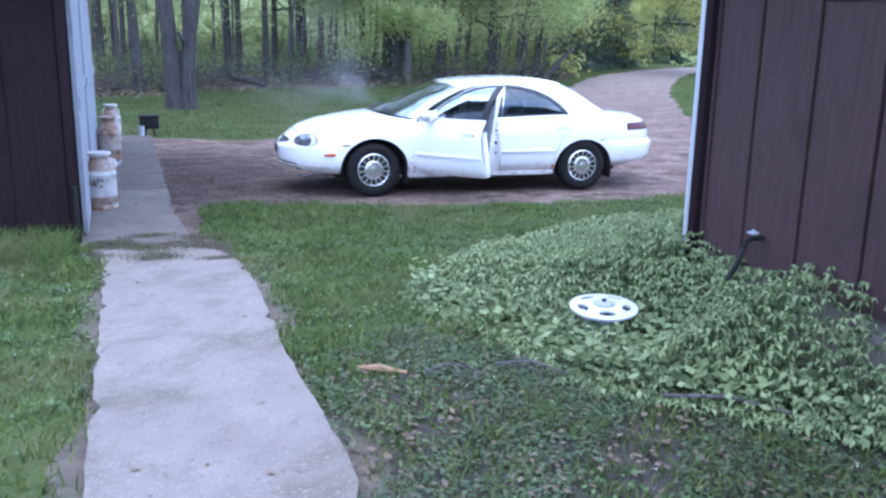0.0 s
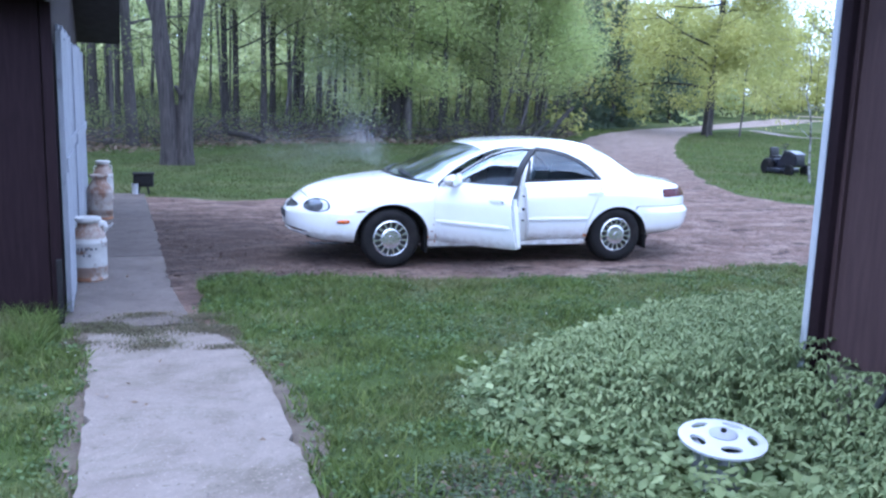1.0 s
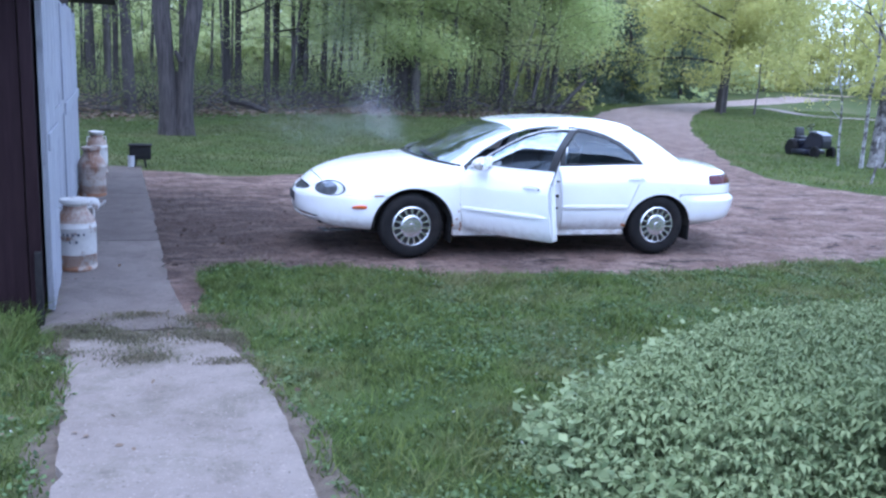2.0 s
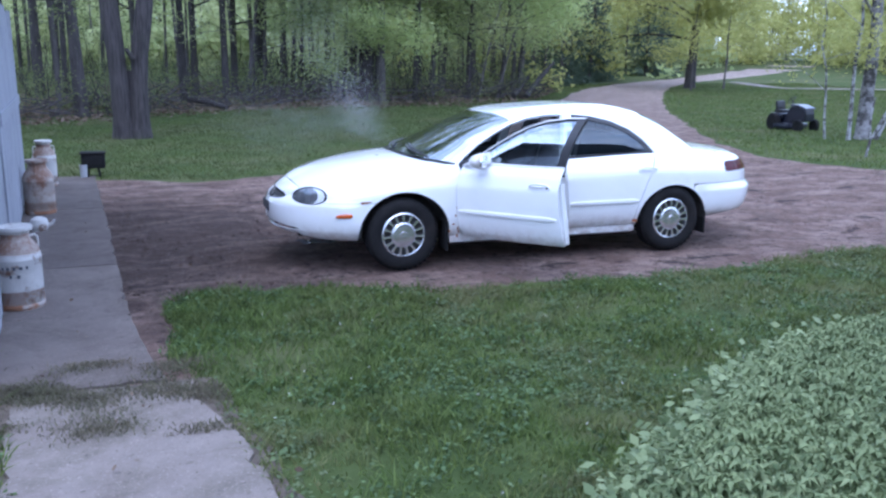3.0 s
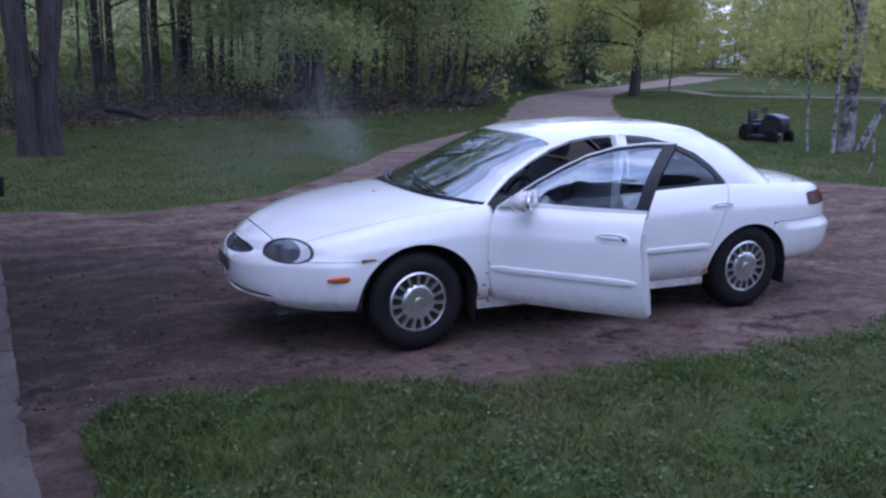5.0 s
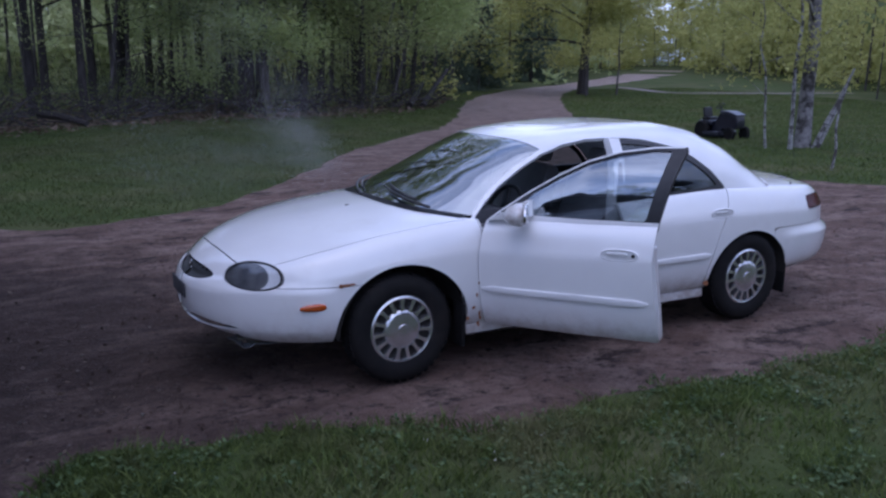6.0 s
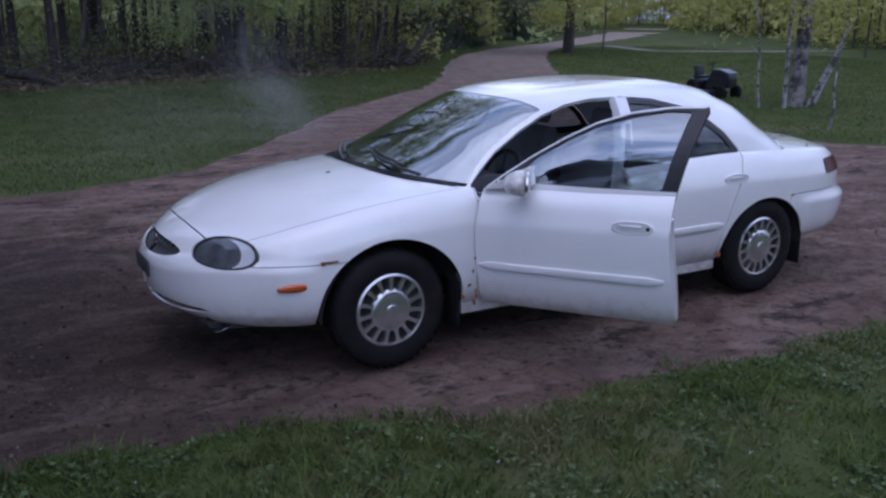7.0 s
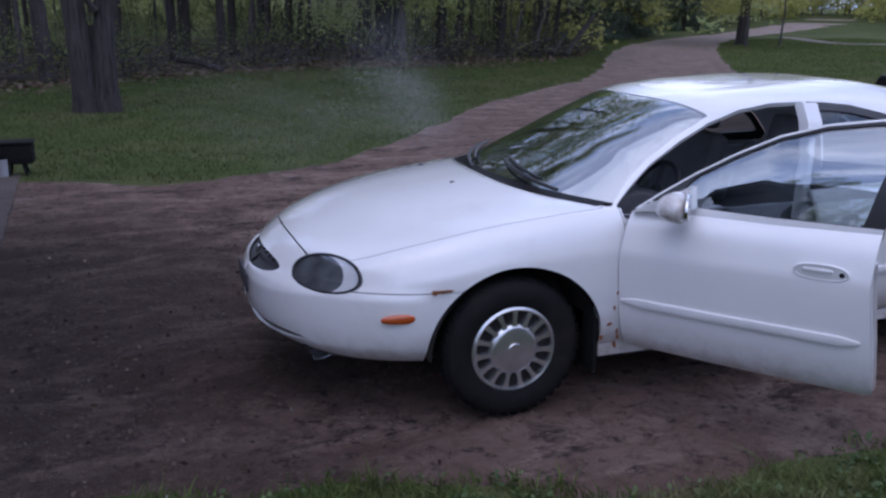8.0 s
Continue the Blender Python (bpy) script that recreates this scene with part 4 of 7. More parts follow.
# the big forked tree at the lawn's edge
def forked_tree():
    t = empty("forked_tree", pose(-2.25, 13.0, float(gz(-2.25, 13)) - 0.05), "large grey forked hardwood tree with rough bark", "tree")
    rnd, rng = random.Random(5), np.random.default_rng(5)
    bm = bmesh.new()
    stems = [[(-0.17, 0, 0), (-0.18, 0, 0.5), (-0.22, 0, 1.5), (-0.32, 0.05, 3.0), (-0.50, 0.1, 5.5), (-0.8, 0.2, 8.5), (-1.2, 0.4, 12.0), (-1.8, 0.6, 18.0)],
             [(0.17, -0.02, 0), (0.17, -0.02, 0.5), (0.22, 0, 1.5), (0.42, 0, 3.0), (0.72, 0.1, 5.5), (1.1, 0.1, 8.5), (1.7, -0.2, 12.0), (2.6, -0.6, 18.0)]]
    radii = [[0.27, 0.205, 0.195, 0.185, 0.165, 0.14, 0.11, 0.03], [0.25, 0.19, 0.180, 0.175, 0.155, 0.13, 0.10, 0.03]]
    tips = []
    for pts, rad in zip(stems, radii):
        zs = np.linspace(0, 18, 40)
        fine = [tuple(curve_at([(p[2], p[i]) for p in pts], z) if i < 2 else z for i in range(3)) for z in zs]
        rr = [float(curve_at([(p[2], r) for p, r in zip(pts, rad)], z)) * (1 + 0.05 * math.sin(z * 3.1)) for z in zs]
        tube(bm, fine, rr, 14)
        for k in range(17):
            i = rnd.randint(17, 39)
            az = rnd.uniform(0, 6.28)
            ln = rnd.uniform(2.6, 5.6) * (1.15 - 0.5 * i / 40)
            path = limb_path(fine[i], (math.cos(az), math.sin(az), 0.45), ln, rnd)
            tube(bm, path, [0.07, 0.055, 0.04, 0.03, 0.02, 0.01], 6)
            tips += path[2:]
            for q in (2, 3, 4):
                turn = az + rnd.uniform(-1.3, 1.3)
                twig = limb_path(path[q], (math.cos(turn), math.sin(turn), rnd.uniform(-0.1, 0.5)), ln * 0.4, rnd, n=3)
                tube(bm, twig, [0.025, 0.018, 0.012, 0.006], 4)
                tips += twig[1:]
    # a long limb that leans away over the shed, and a dead stub
    tube(bm, [(-0.36, 0.05, 3.3), (-0.65, 0.1, 4.3), (-1.05, 0.2, 5.8), (-1.6, 0.3, 8.0)], [0.13, 0.11, 0.09, 0.05], 10)
    tube(bm, [(0.10, -0.18, 1.75), (-0.02, -0.30, 1.95)], [0.07, 0.04], 7)
    # bark ridge between the stems
    tube(bm, [(0.0, 0.06, 0), (0.0, 0.06, 0.7), (0.02, 0.06, 1.5)], [0.17, 0.12, 0.07], 10)
    part("trunk", bm, M["furrowed_bark"], t)
    v, f = leaf_cloud([tuple(p) for p in tips], 0.75, 85, 0.13, rng, far=True)
    part("crown", np_mesh("crown", v, f), M["leaf_mid"], t, smooth=False)
    return t


forked_tree()
DARK = "dark straight woodland trunk with sparse spring leaves"
SLIM = "slim grey woodland trunk with thin spring foliage"
for n, (x, y, r, h, lx, ly, lab) in enumerate([
        (-4.2, 20.0, 0.07, 9, 0.02, 0, SLIM), (-3.55, 19.0, 0.17, 13, -0.05, 0, DARK), (-6.5, 18.5, 0.12, 12, 0.03, 0, DARK), (-8.5, 21, 0.18, 13, 0, 0, DARK),
        (-0.55, 24.0, 0.13, 12, -0.01, 0, DARK), (-0.05, 26.0, 0.13, 12, 0.0, 0, DARK), (0.85, 24.0, 0.125, 12, -0.01, 0, DARK), (1.35, 26.0, 0.13, 12, 0.015, 0, DARK),
        (3.3, 33.0, 0.28, 16, 0.0, 0, DARK), (3.8, 30.0, 0.15, 12, 0.02, 0, SLIM), (4.15, 30.0, 0.10, 11, 0.10, 0, SLIM), (5.7, 30.0, 0.14, 13, 0.0, 0, DARK),
        (5.8, 24.0, 0.25, 14, 0.0, 0, DARK), (6.1, 23.0, 0.15, 11, 0.01, 0, SLIM), (8.1, 25.0, 0.15, 12, 0.0, 0, DARK), (8.6, 25.0, 0.12, 9, 0.14, 0, SLIM),
        (9.4, 26, 0.09, 9, 0.12, 0, SLIM), (10.7, 26.0, 0.12, 10, 0.03, 0, SLIM), (-2.1, 27, 0.12, 12, 0.02, 0, SLIM), (-5.2, 26, 0.16, 13, 0.0, 0, DARK),
        (2.3, 28, 0.10, 11, -0.03, 0, SLIM), (7.0, 31, 0.16, 14, 0.01, 0, DARK), (12.5, 31, 0.14, 12, 0.0, 0, DARK), (14.5, 33, 0.12, 12, 0.02, 0, SLIM),
        (1.6, 24.6, 0.07, 7, 0.22, 0, SLIM), (2.5, 26.5, 0.08, 9, 0.05, 0, SLIM), (9.9, 23.4, 0.05, 4, 0.40, 0, SLIM), (10.9, 23.9, 0.05, 4, 0.45, 0, SLIM)]):
    # left of x = -3 the darker leaf colour stands for shade
    tree("woodland_tree", lab, (x, y), h * 1.7, r, (lx * 0.6, ly), bark="grey_bark" if lab is SLIM else "bark", seed=20 + n, first=0.13, per=150 if n in (4, 6, 8, 12) else 26, size=0.10, limbs=15, reach=3.2, clump=0.85, leaf="leaf_thin" if x > -3 else "leaf_mid")
# the bright green hardwoods over the drive
for n, (x, y, r, h, fst, rch) in enumerate([(7.4, 23.2, 0.11, 8.0, 0.22, 3.0), (9.6, 23.6, 0.12, 8.5, 0.20, 3.2), (11.3, 24.4, 0.10, 7.5, 0.22, 2.8), (6.4, 24.8, 0.12, 10, 0.3, 2.6),
                                           (5.0, 24.2, 0.08, 7.5, 0.18, 2.6), (8.4, 26.4, 0.11, 10.5, 0.16, 3.2), (10.4, 25.6, 0.10, 9.5, 0.25, 3.0), (12.4, 25.2, 0.09, 6.5, 0.30, 2.4), (3.6, 25.0, 0.07, 8.5, 0.3, 2.4), (6.9, 27.5, 0.10, 11, 0.2, 3.0)]):
    tree("green_hardwood", "young hardwood tree in bright fresh spring leaf", (x, y), h, r, (0.05, 0), leaf="leaf_spring", seed=60 + n, first=fst, reach=rch, limbs=17, per=95, size=0.10, clump=0.8, stems=1)
# the leaning tree on the grass beside the road
tree("roadside_tree", "leaning dark tree at the bend of the drive", (23.3, 29.3), 13, 0.25, (0.05, 0.0), seed=81, first=0.17, reach=4.5, limbs=22, per=110, size=0.15, clump=0.95, leaf="leaf_yellow")
for n, (x, y, h) in enumerate([(22.2, 27.6, 5.5), (24.6, 28.4, 6.5)]):
    tree("roadside_sapling", "young yellow-green hardwood beside the bend of the drive", (x, y), h, 0.05, (0.03, 0), leaf="leaf_yellow", bark="grey_bark", seed=170 + n, first=0.28, reach=2.2, limbs=12, per=55, size=0.12, clump=0.7, group="roadside saplings")
# white birch clump
for n, (x, y, r, lx, ly, h, bk, lab) in enumerate([
        (13.26, 8.61, 0.046, -0.01, 0.0, 8, "birch", "slim white-barked birch with thin young foliage"),
        (13.80, 8.75, 0.165, 0.01, 0.0, 11, "old_birch", "thick grey old birch with rough dark base"),
        (12.90, 8.95, 0.028, -0.09, 0.04, 5, "birch", "slim leaning birch sapling beside the clump")]):
    tree("birch", lab, (x, y), h, r, (lx, ly), bark=bk, leaf="leaf_yellow", seed=90 + n, first=0.22, reach=1.9, limbs=10, per=34, size=0.085, clump=0.6, group="birch clump")
for n, (pts, rr) in enumerate([([(13.77, 8.44, 0.0), (13.93, 8.34, 0.48), (14.12, 8.20, 1.0), (14.35, 8.05, 1.7)], [0.045, 0.04, 0.034, 0.02]),
                               ([(13.86, 8.40, 0.0), (14.0, 8.30, 0.45), (14.20, 8.17, 1.05), (14.30, 8.1, 1.5)], [0.04, 0.036, 0.03, 0.02]),
                               ([(10.84, 5.66, -0.03), (10.88, 5.63, 0.35), (10.86, 5.66, 0.75), (10.90, 5.64, 1.15)], [0.026, 0.024, 0.02, 0.012])]):
    s = obj("birch_pole", tube(bmesh.new(), pts, rr, 8), M["birch"], label="thin white birch pole leaning by the clump" if n < 2 else "thin white birch stem standing at the drive edge")
    tagged(s, category="birch pole")
# dark spruces by the bend
def spruce(x, y, h, seed):
    rnd, rng = random.Random(seed), np.random.default_rng(seed)
    t = empty("spruce", pose(x, y, float(gz(x, y)) - 0.05), "dark green spruce at the edge of the woods", "spruce", "spruces")
    part("trunk", tube(bmesh.new(), [(0, 0, 0), (0, 0, h * 0.5), (0, 0, h)], [0.13, 0.08, 0.01], 7), M["bark"], t)
    cs, rr = [], []
    for k in range(150):
        z = 0.3 + (h - 0.4) * rnd.random() ** 1.25
        ring = 1.5 * (1 - z / h) + 0.1
        a = rnd.uniform(0, 6.28)
        d = ring * rnd.random() ** 0.5
        cs.append((d * math.cos(a), d * math.sin(a), z - 0.25 * d))
        rr.append(0.28)
    v, f = leaf_cloud(cs, rr, 110, 0.10, rng, 0.5, 0.25, far=True)
    part("crown", np_mesh("crown", v, f), M["needles"], t, smooth=False)


# leafless grey trees before them
for n, (x, y, h) in enumerate([(13.6, 28.6, 10), (14.4, 29.4, 11), (15.6, 30.8, 9.5), (16.6, 31.6, 12), (17.6, 31.9, 10), (19.2, 34.2, 11), (20.8, 34.8, 10)]):
    tree("bare_tree", "grey leafless tree with fine twigs by the bend", (x, y), h, 0.09, (0.05, 0), bark="grey_bark", seed=140 + n, first=0.12, reach=2.0, limbs=26, per=0, group="bare trees")
for n, (x, y, h) in enumerate([(17.0, 32.6, 5.0), (18.6, 33.4, 7.5), (20.0, 35.2, 8.5), (21.4, 36.0, 6.5), (22.6, 37.6, 7.5), (28.5, 41.5, 7.0), (30.5, 43, 6.0)]):
    spruce(x, y, h, 120 + n)

# ---- far woods: what nobody could count ----
rng = np.random.default_rng(77)


def off_road(x, y, r=1.5):
    q = np.stack([x, y], -1)
    return (inside_of(DRIVE[::3], q) > r) & (inside_of(LANE[::3], q) > r)


def woods_band(name, xy, leaf, hmin, hmax, trunk_r, per, size, label, low=1.0, reach=1.6, clumps=9, rise=None, bark="grey_bark"):
    """Many thin trunks and their thin foliage, as one mass."""
    bm = bmesh.new()
    cs = []
    for x, y in xy:
        h, z = rng.uniform(hmin, hmax), float(gz(x, y)) - 0.1
        if rise:
            h *= min(1.0, 0.25 + max(0.0, y - rise[0]) / rise[1])
        lx, ly = rng.normal(0, 0.03, 2)
        r = trunk_r * rng.uniform(0.5, 1.3)
        tube(bm, [(x, y, z), (x + lx * h * 0.5, y + ly * h * 0.5, z + h * 0.5), (x + lx * h, y + ly * h, z + h)], [r, r * 0.75, r * 0.15], 5, caps=False)
        for _ in range(clumps):
            f = rng.uniform(low / h, 1.0)
            cs.append((x + lx * h * f + rng.normal(0, reach), y + ly * h * f + rng.normal(0, reach), z + h * f))
    me = bpy.data.meshes.new(name)
    bm.to_mesh(me)
    bm.free()
    trunks = tagged(new(name + "_trunks", finish(me, M[bark])), label + ", trunks", "woods", kind="stuff")
    v, f = leaf_cloud(cs, 0.9, per, size, rng, far=True)
    leaves = tagged(new(name + "_leaves", finish(np_mesh(name, v, f), leaf, False)), label + ", leaves", "foliage", kind="stuff")
    return trunks, leaves


x, y = rng.uniform(-30, 24, 120), rng.uniform(24, 40, 120)
k = off_road(x, y, 2.5) & (y > 22 + 0.5 * np.clip(x - 12, 0, 20))
# left of x = -1: darker leaf and bark colours in place of shade
kl = k & (x < -1)
k = k & (x >= -1)
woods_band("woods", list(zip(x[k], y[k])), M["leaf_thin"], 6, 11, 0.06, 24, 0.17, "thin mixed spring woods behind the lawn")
woods_band("shady_woods", list(zip(x[kl], y[kl])), M["leaf_mid"], 8, 14, 0.09, 30, 0.18, "woods behind the forked tree, shade put into darker colours", low=2.0, bark="bark")
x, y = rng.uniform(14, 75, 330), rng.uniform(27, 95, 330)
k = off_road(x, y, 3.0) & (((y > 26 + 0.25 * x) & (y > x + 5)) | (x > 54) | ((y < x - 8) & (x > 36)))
# sunlight on these far trees is put into the leaf colour
woods_band("far_woods", list(zip(x[k], y[k])), M["leaf_yellow"], 5, 10, 0.07, 105, 0.27, "yellow-green woods beyond the bend, sunlight put into the leaf colour", low=0.4, reach=2.3, clumps=12)
x, y = rng.uniform(27, 70, 150), rng.uniform(6, 30, 150)
k = off_road(x, y, 2.0) & (x > 34)
woods_band("side_woods", list(zip(x[k], y[k])), M["leaf_yellow"], 6, 11, 0.07, 46, 0.30, "light woods beside the far lawn", low=0.5)
x, y = rng.uniform(56, 92, 90), rng.uniform(40, 92, 90)
k = off_road(x, y, 1.5)
woods_band("road_end_woods", list(zip(x[k], y[k])), M["leaf_yellow"], 9, 14, 0.10, 40, 0.60, "yellow-green woods where the road ends", low=0.3, reach=2.6, clumps=12)
a = rng.uniform(radians(120), radians(395), 260)
d = rng.uniform(30, 60, 260)
x, y = d * np.cos(a), d * np.sin(a) - 5
k = (off_road(x, y, 2.0)) & (y < 14)
woods_band("rear_woods", list(zip(x[k], y[k])), M["leaf_mid"], 10, 17, 0.14, 16, 0.50, "woods behind the house and shed", low=1.5, reach=2.4, clumps=12)
x, y = rng.uniform(-60, 40, 430), rng.uniform(44, 76, 430)
k = off_road(x, y, 3.0) & (x > -12 - 0.2 * (y - 44))
# pale leaf colour makes the deep woods look lit
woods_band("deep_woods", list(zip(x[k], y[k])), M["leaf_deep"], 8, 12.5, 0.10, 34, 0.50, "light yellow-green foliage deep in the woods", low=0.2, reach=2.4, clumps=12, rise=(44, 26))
# the closed treetops over the wood edge
x, y = rng.uniform(-10, 13, 340), rng.uniform(19.5, 32, 340)
k = off_road(x, y, 2.5)
tops = np.c_[x[k], y[k], 9 + 17 * rng.random(k.sum()) ** 1.3]
v, f = leaf_cloud(tops, 1.7, 80, 0.30, rng, far=True)
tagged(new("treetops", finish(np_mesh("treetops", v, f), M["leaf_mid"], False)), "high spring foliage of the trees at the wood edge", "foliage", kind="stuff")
# out-of-view tall trees added west of the shed to cut its sky light
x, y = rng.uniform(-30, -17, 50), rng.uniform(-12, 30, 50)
woods_band("west_woods", list(zip(x, y)), M["leaf_mid"], 11, 15, 0.16, 60, 0.34, "tall unseen woods added west of the shed for shade", low=2.0, reach=1.9, clumps=16)
# undergrowth along the edge of the woods
x, y = rng.uniform(-26, 17, 2100), rng.uniform(17, 38, 2100)
edge = np.interp(x, [-26, -5, -3, 1, 6, 10, 17], [15, 17, 18.5, 21, 21.5, 22.2, 27])
k = off_road(x, y, 1.0) & (y > edge)
xy = np.stack([x[k], y[k]], -1)
cs = np.c_[xy, gz(xy[:, 0], xy[:, 1]) + rng.uniform(0.1, 1.3, len(xy)) * rng.uniform(0.3, 1, len(xy))]
v, f = leaf_cloud(cs, 0.6, 40, 0.09, rng)
tagged(new("undergrowth", finish(np_mesh("undergrowth", v, f), M["leaf_mid"], False)), "low leafy undergrowth at the edge of the woods", "undergrowth", kind="stuff")
bm = bmesh.new()
for _ in range(1100):
    i = rng.integers(len(xy))
    p = Vector((xy[i][0], xy[i][1], float(gz(*xy[i]))))
    q = Vector((rng.normal(0, 0.55), rng.normal(0, 0.55), rng.uniform(0.5, 2.4)))
    tube(bm, [p, p + q * 0.5 + Vector((rng.normal(0, 0.08), 0, 0)), p + q], [0.020, 0.014, 0.006], 4, caps=False)
brush = obj("brush", bm, M["bark"], label="grey leafless brush stems in the undergrowth")
tagged(brush, category="brush", kind="stuff")
for n, (a, b) in enumerate([((-0.5, 22.4, 0.35), (0.5, 20.4, 0.18)), ((12.0, 23.6, 0.25), (14.2, 25.8, 1.5)), ((11.3, 23.2, 0.3), (13.0, 25.6, 0.9))]):
    a, b = Vector(a), Vector(b)
    lg = obj("fallen_log", tube(bmesh.new(), [a, a.lerp(b, 0.5) + Vector((0, 0, 0.05)), b], [0.11, 0.10, 0.07], 8), M["bark"], label="grey fallen log at the edge of the woods")
    tagged(lg, category="log")

# brown leaf litter under the trees
q = np.stack([rng.uniform(-20, 16, 60000), rng.uniform(16, 36, 60000)], -1)
edge = np.interp(q[:, 0], [-26, -5, -3, 1, 6, 10, 17], [14.5, 16.5, 18, 20.6, 21.2, 22, 26.5])
q = q[(q[:, 1] > edge + rng.normal(0, 0.5, len(q))) & off_road(q[:, 0], q[:, 1], 0.8)]
v, f = leaf_cloud(np.c_[q, gz(q[:, 0], q[:, 1]) + 0.03], 0.05, 1, 0.15, rng, 0.85)
tagged(new("leaf_litter", finish(np_mesh("leaf_litter", v, f), M["dead_leaf"], False)), "brown leaf litter on the woodland floor", "leaf litter", kind="stuff")
bm = bmesh.new()
for _ in range(260):
    x = rng.uniform(-6, 13)
    y = np.interp(x, [-6, -3, 1, 6, 10, 13], [17.5, 18.6, 21.2, 21.8, 22.4, 24]) + abs(rng.normal(0, 1.4))
    z, a, ln = float(gz(x, y)) + rng.uniform(0.03, 0.5), rng.uniform(0, 6.28), rng.uniform(0.6, 2.2)
    d = Vector((math.cos(a), 0.6 * math.sin(a), rng.uniform(-0.1, 0.45))) * ln
    p = Vector((x, y, z))
    tube(bm, [p, p + d * 0.5 + Vector((0, 0, rng.normal(0, 0.06))), p + d], [0.028, 0.02, 0.008], 4, caps=False)
tagged(obj("fallen_branches", bm, M["bark"], label="tangle of grey fallen branches at the wood edge"), category="branches", kind="stuff")


# ---- the car: nose towards -x, its left side towards the house; local origin under the front axle ----
car = empty("sedan_car", pose(0, 0.885, 0), "white rounded four-door sedan with rust spots and open driver door", "car")
HUB_R = 2.756
DOOR_ANGLE = -56.0
HINGE = Vector((0.525, -0.900, 0.0))

Z_LOW = [(-1.06, 0.325), (-0.75, 0.275), (-0.4, 0.26), (0.4, 0.250), (2.4, 0.248), (3.1, 0.285), (3.7, 0.32), (3.99, 0.36)]
Z_SHO = [(-1.06, 0.615), (-0.9, 0.665), (-0.7, 0.725), (-0.45, 0.79), (0, 0.868), (0.5, 0.912), (1.6, 0.935), (2.5, 0.965), (3.0, 0.948), (3.6, 0.915), (3.9, 0.875), (3.99, 0.845)]
Z_TOP = [(-1.06, 0.63), (-1.0, 0.664), (-0.93, 0.718), (-0.85, 0.772), (-0.76, 0.818), (-0.44, 0.908), (0, 0.970), (0.16, 0.985), (0.6, 1.0), (3.1, 1.0), (3.3, 0.985), (3.6, 0.958), (3.85, 0.92), (3.95, 0.89), (3.99, 0.865)]
SECT_G = [0, 0.05, 0.18, 0.35, 0.5, 0.66, 0.75, 0.79, 0.88, 0.95, 1.0]
SECT_D = [0.13, 0.065, 0.022, 0.004, 0.0, 0.003, 0.008, 0.017, 0.042, 0.070, 0.105]


def body_half():
    """The left half of the lower body as one sheet; extra numbers: x, and 0-1 up the side, 1-2 over the top."""
    ph = np.linspace(0.02, math.pi / 2, 40)
    fx, fw = -0.1 - 0.96 * np.cos(ph) ** (2 / 2.2), 0.895 * np.sin(ph) ** (2 / 2.2)
    rx, rw = 3.0 + 0.99 * np.cos(ph[::-1]) ** (2 / 2.5), 0.895 * np.sin(ph[::-1]) ** (2 / 2.5)
    mx = np.linspace(-0.1, 3.0, 112)[1:-1]
    x = np.r_[fx, mx, rx]
    w = np.r_[fw, np.full(len(mx), 0.895), rw]
    w = w + 0.030 * np.clip(np.sin(np.clip((x + 0.1) / 3.1, 0, 1) * math.pi), 0, 1) ** 0.7
    tx, tw = np.gradient(x), np.gradient(w)
    ln = np.hypot(tx, tw)
    nx, nw = -tw / ln, tx / ln
    g = np.r_[np.linspace(0, 0.1, 5), np.linspace(0.1, 1, 34)[1:]]
    d = curve_at(list(zip(SECT_G, SECT_D)), g)
    z0, z1 = curve_at(Z_LOW, x), curve_at(Z_SHO, x)
    soft = np.clip(0.45 + 0.55 * (x + 1.06) / 0.6, 0.45, 1)
    rows, extra = [], []
    for gi, di in zip(g, d):
        dd = di * soft
        z = z0 + (z1 - z0) * gi
        # bumpers stand a little proud
        proud = 0.018 * np.clip((z - 0.30) / 0.06, 0, 1) * np.clip((0.64 - z) / 0.05, 0, 1) * (np.clip((-0.35 - x) / 0.1, 0, 1) + np.clip((x - 3.08) / 0.1, 0, 1) * (1 + 1.6 * np.clip((x - 3.3) / 0.4, 0, 1)))
        rows.append(np.stack([x - nx * (dd - proud), -(w - nw * (dd - proud)), z], -1))
        extra.append(np.stack([x, np.full(len(x), gi)], -1))
    sx, sy = rows[-1][:, 0], rows[-1][:, 1]
    zc = np.maximum(curve_at(Z_TOP, sx), z1)
    for r in np.linspace(1, 0, 22)[1:]:
        rows.append(np.stack([sx, sy * r, z1 + (zc - z1) * (1 - r ** 2.3)], -1))
        extra.append(np.stack([x, np.full(len(x), 2 - r)], -1))
    v, a = np.stack(rows, 1), np.stack(extra, 1)
    n, m = v.shape[:2]
    i = np.arange(n * m).reshape(n, m)
    f = np.stack([i[:-1, :-1], i[1:, :-1], i[1:, 1:], i[:-1, 1:]], -1).reshape(-1, 4)
    return Sheet(v.reshape(-1, 3), [tuple(q) for q in f.tolist()], a.reshape(-1, 2))


ROOF = [(0.0, 0.885), (0.16, 0.978), (0.45, 1.112), (0.8, 1.262), (1.02, 1.343), (1.2, 1.380), (1.6, 1.411), (1.9, 1.422), (2.2, 1.416), (2.5, 1.378), (2.8, 1.282), (3.1, 1.115), (3.3, 0.985), (3.42, 0.885)]
BASE_Z, BASE_Y = 0.88, 0.820


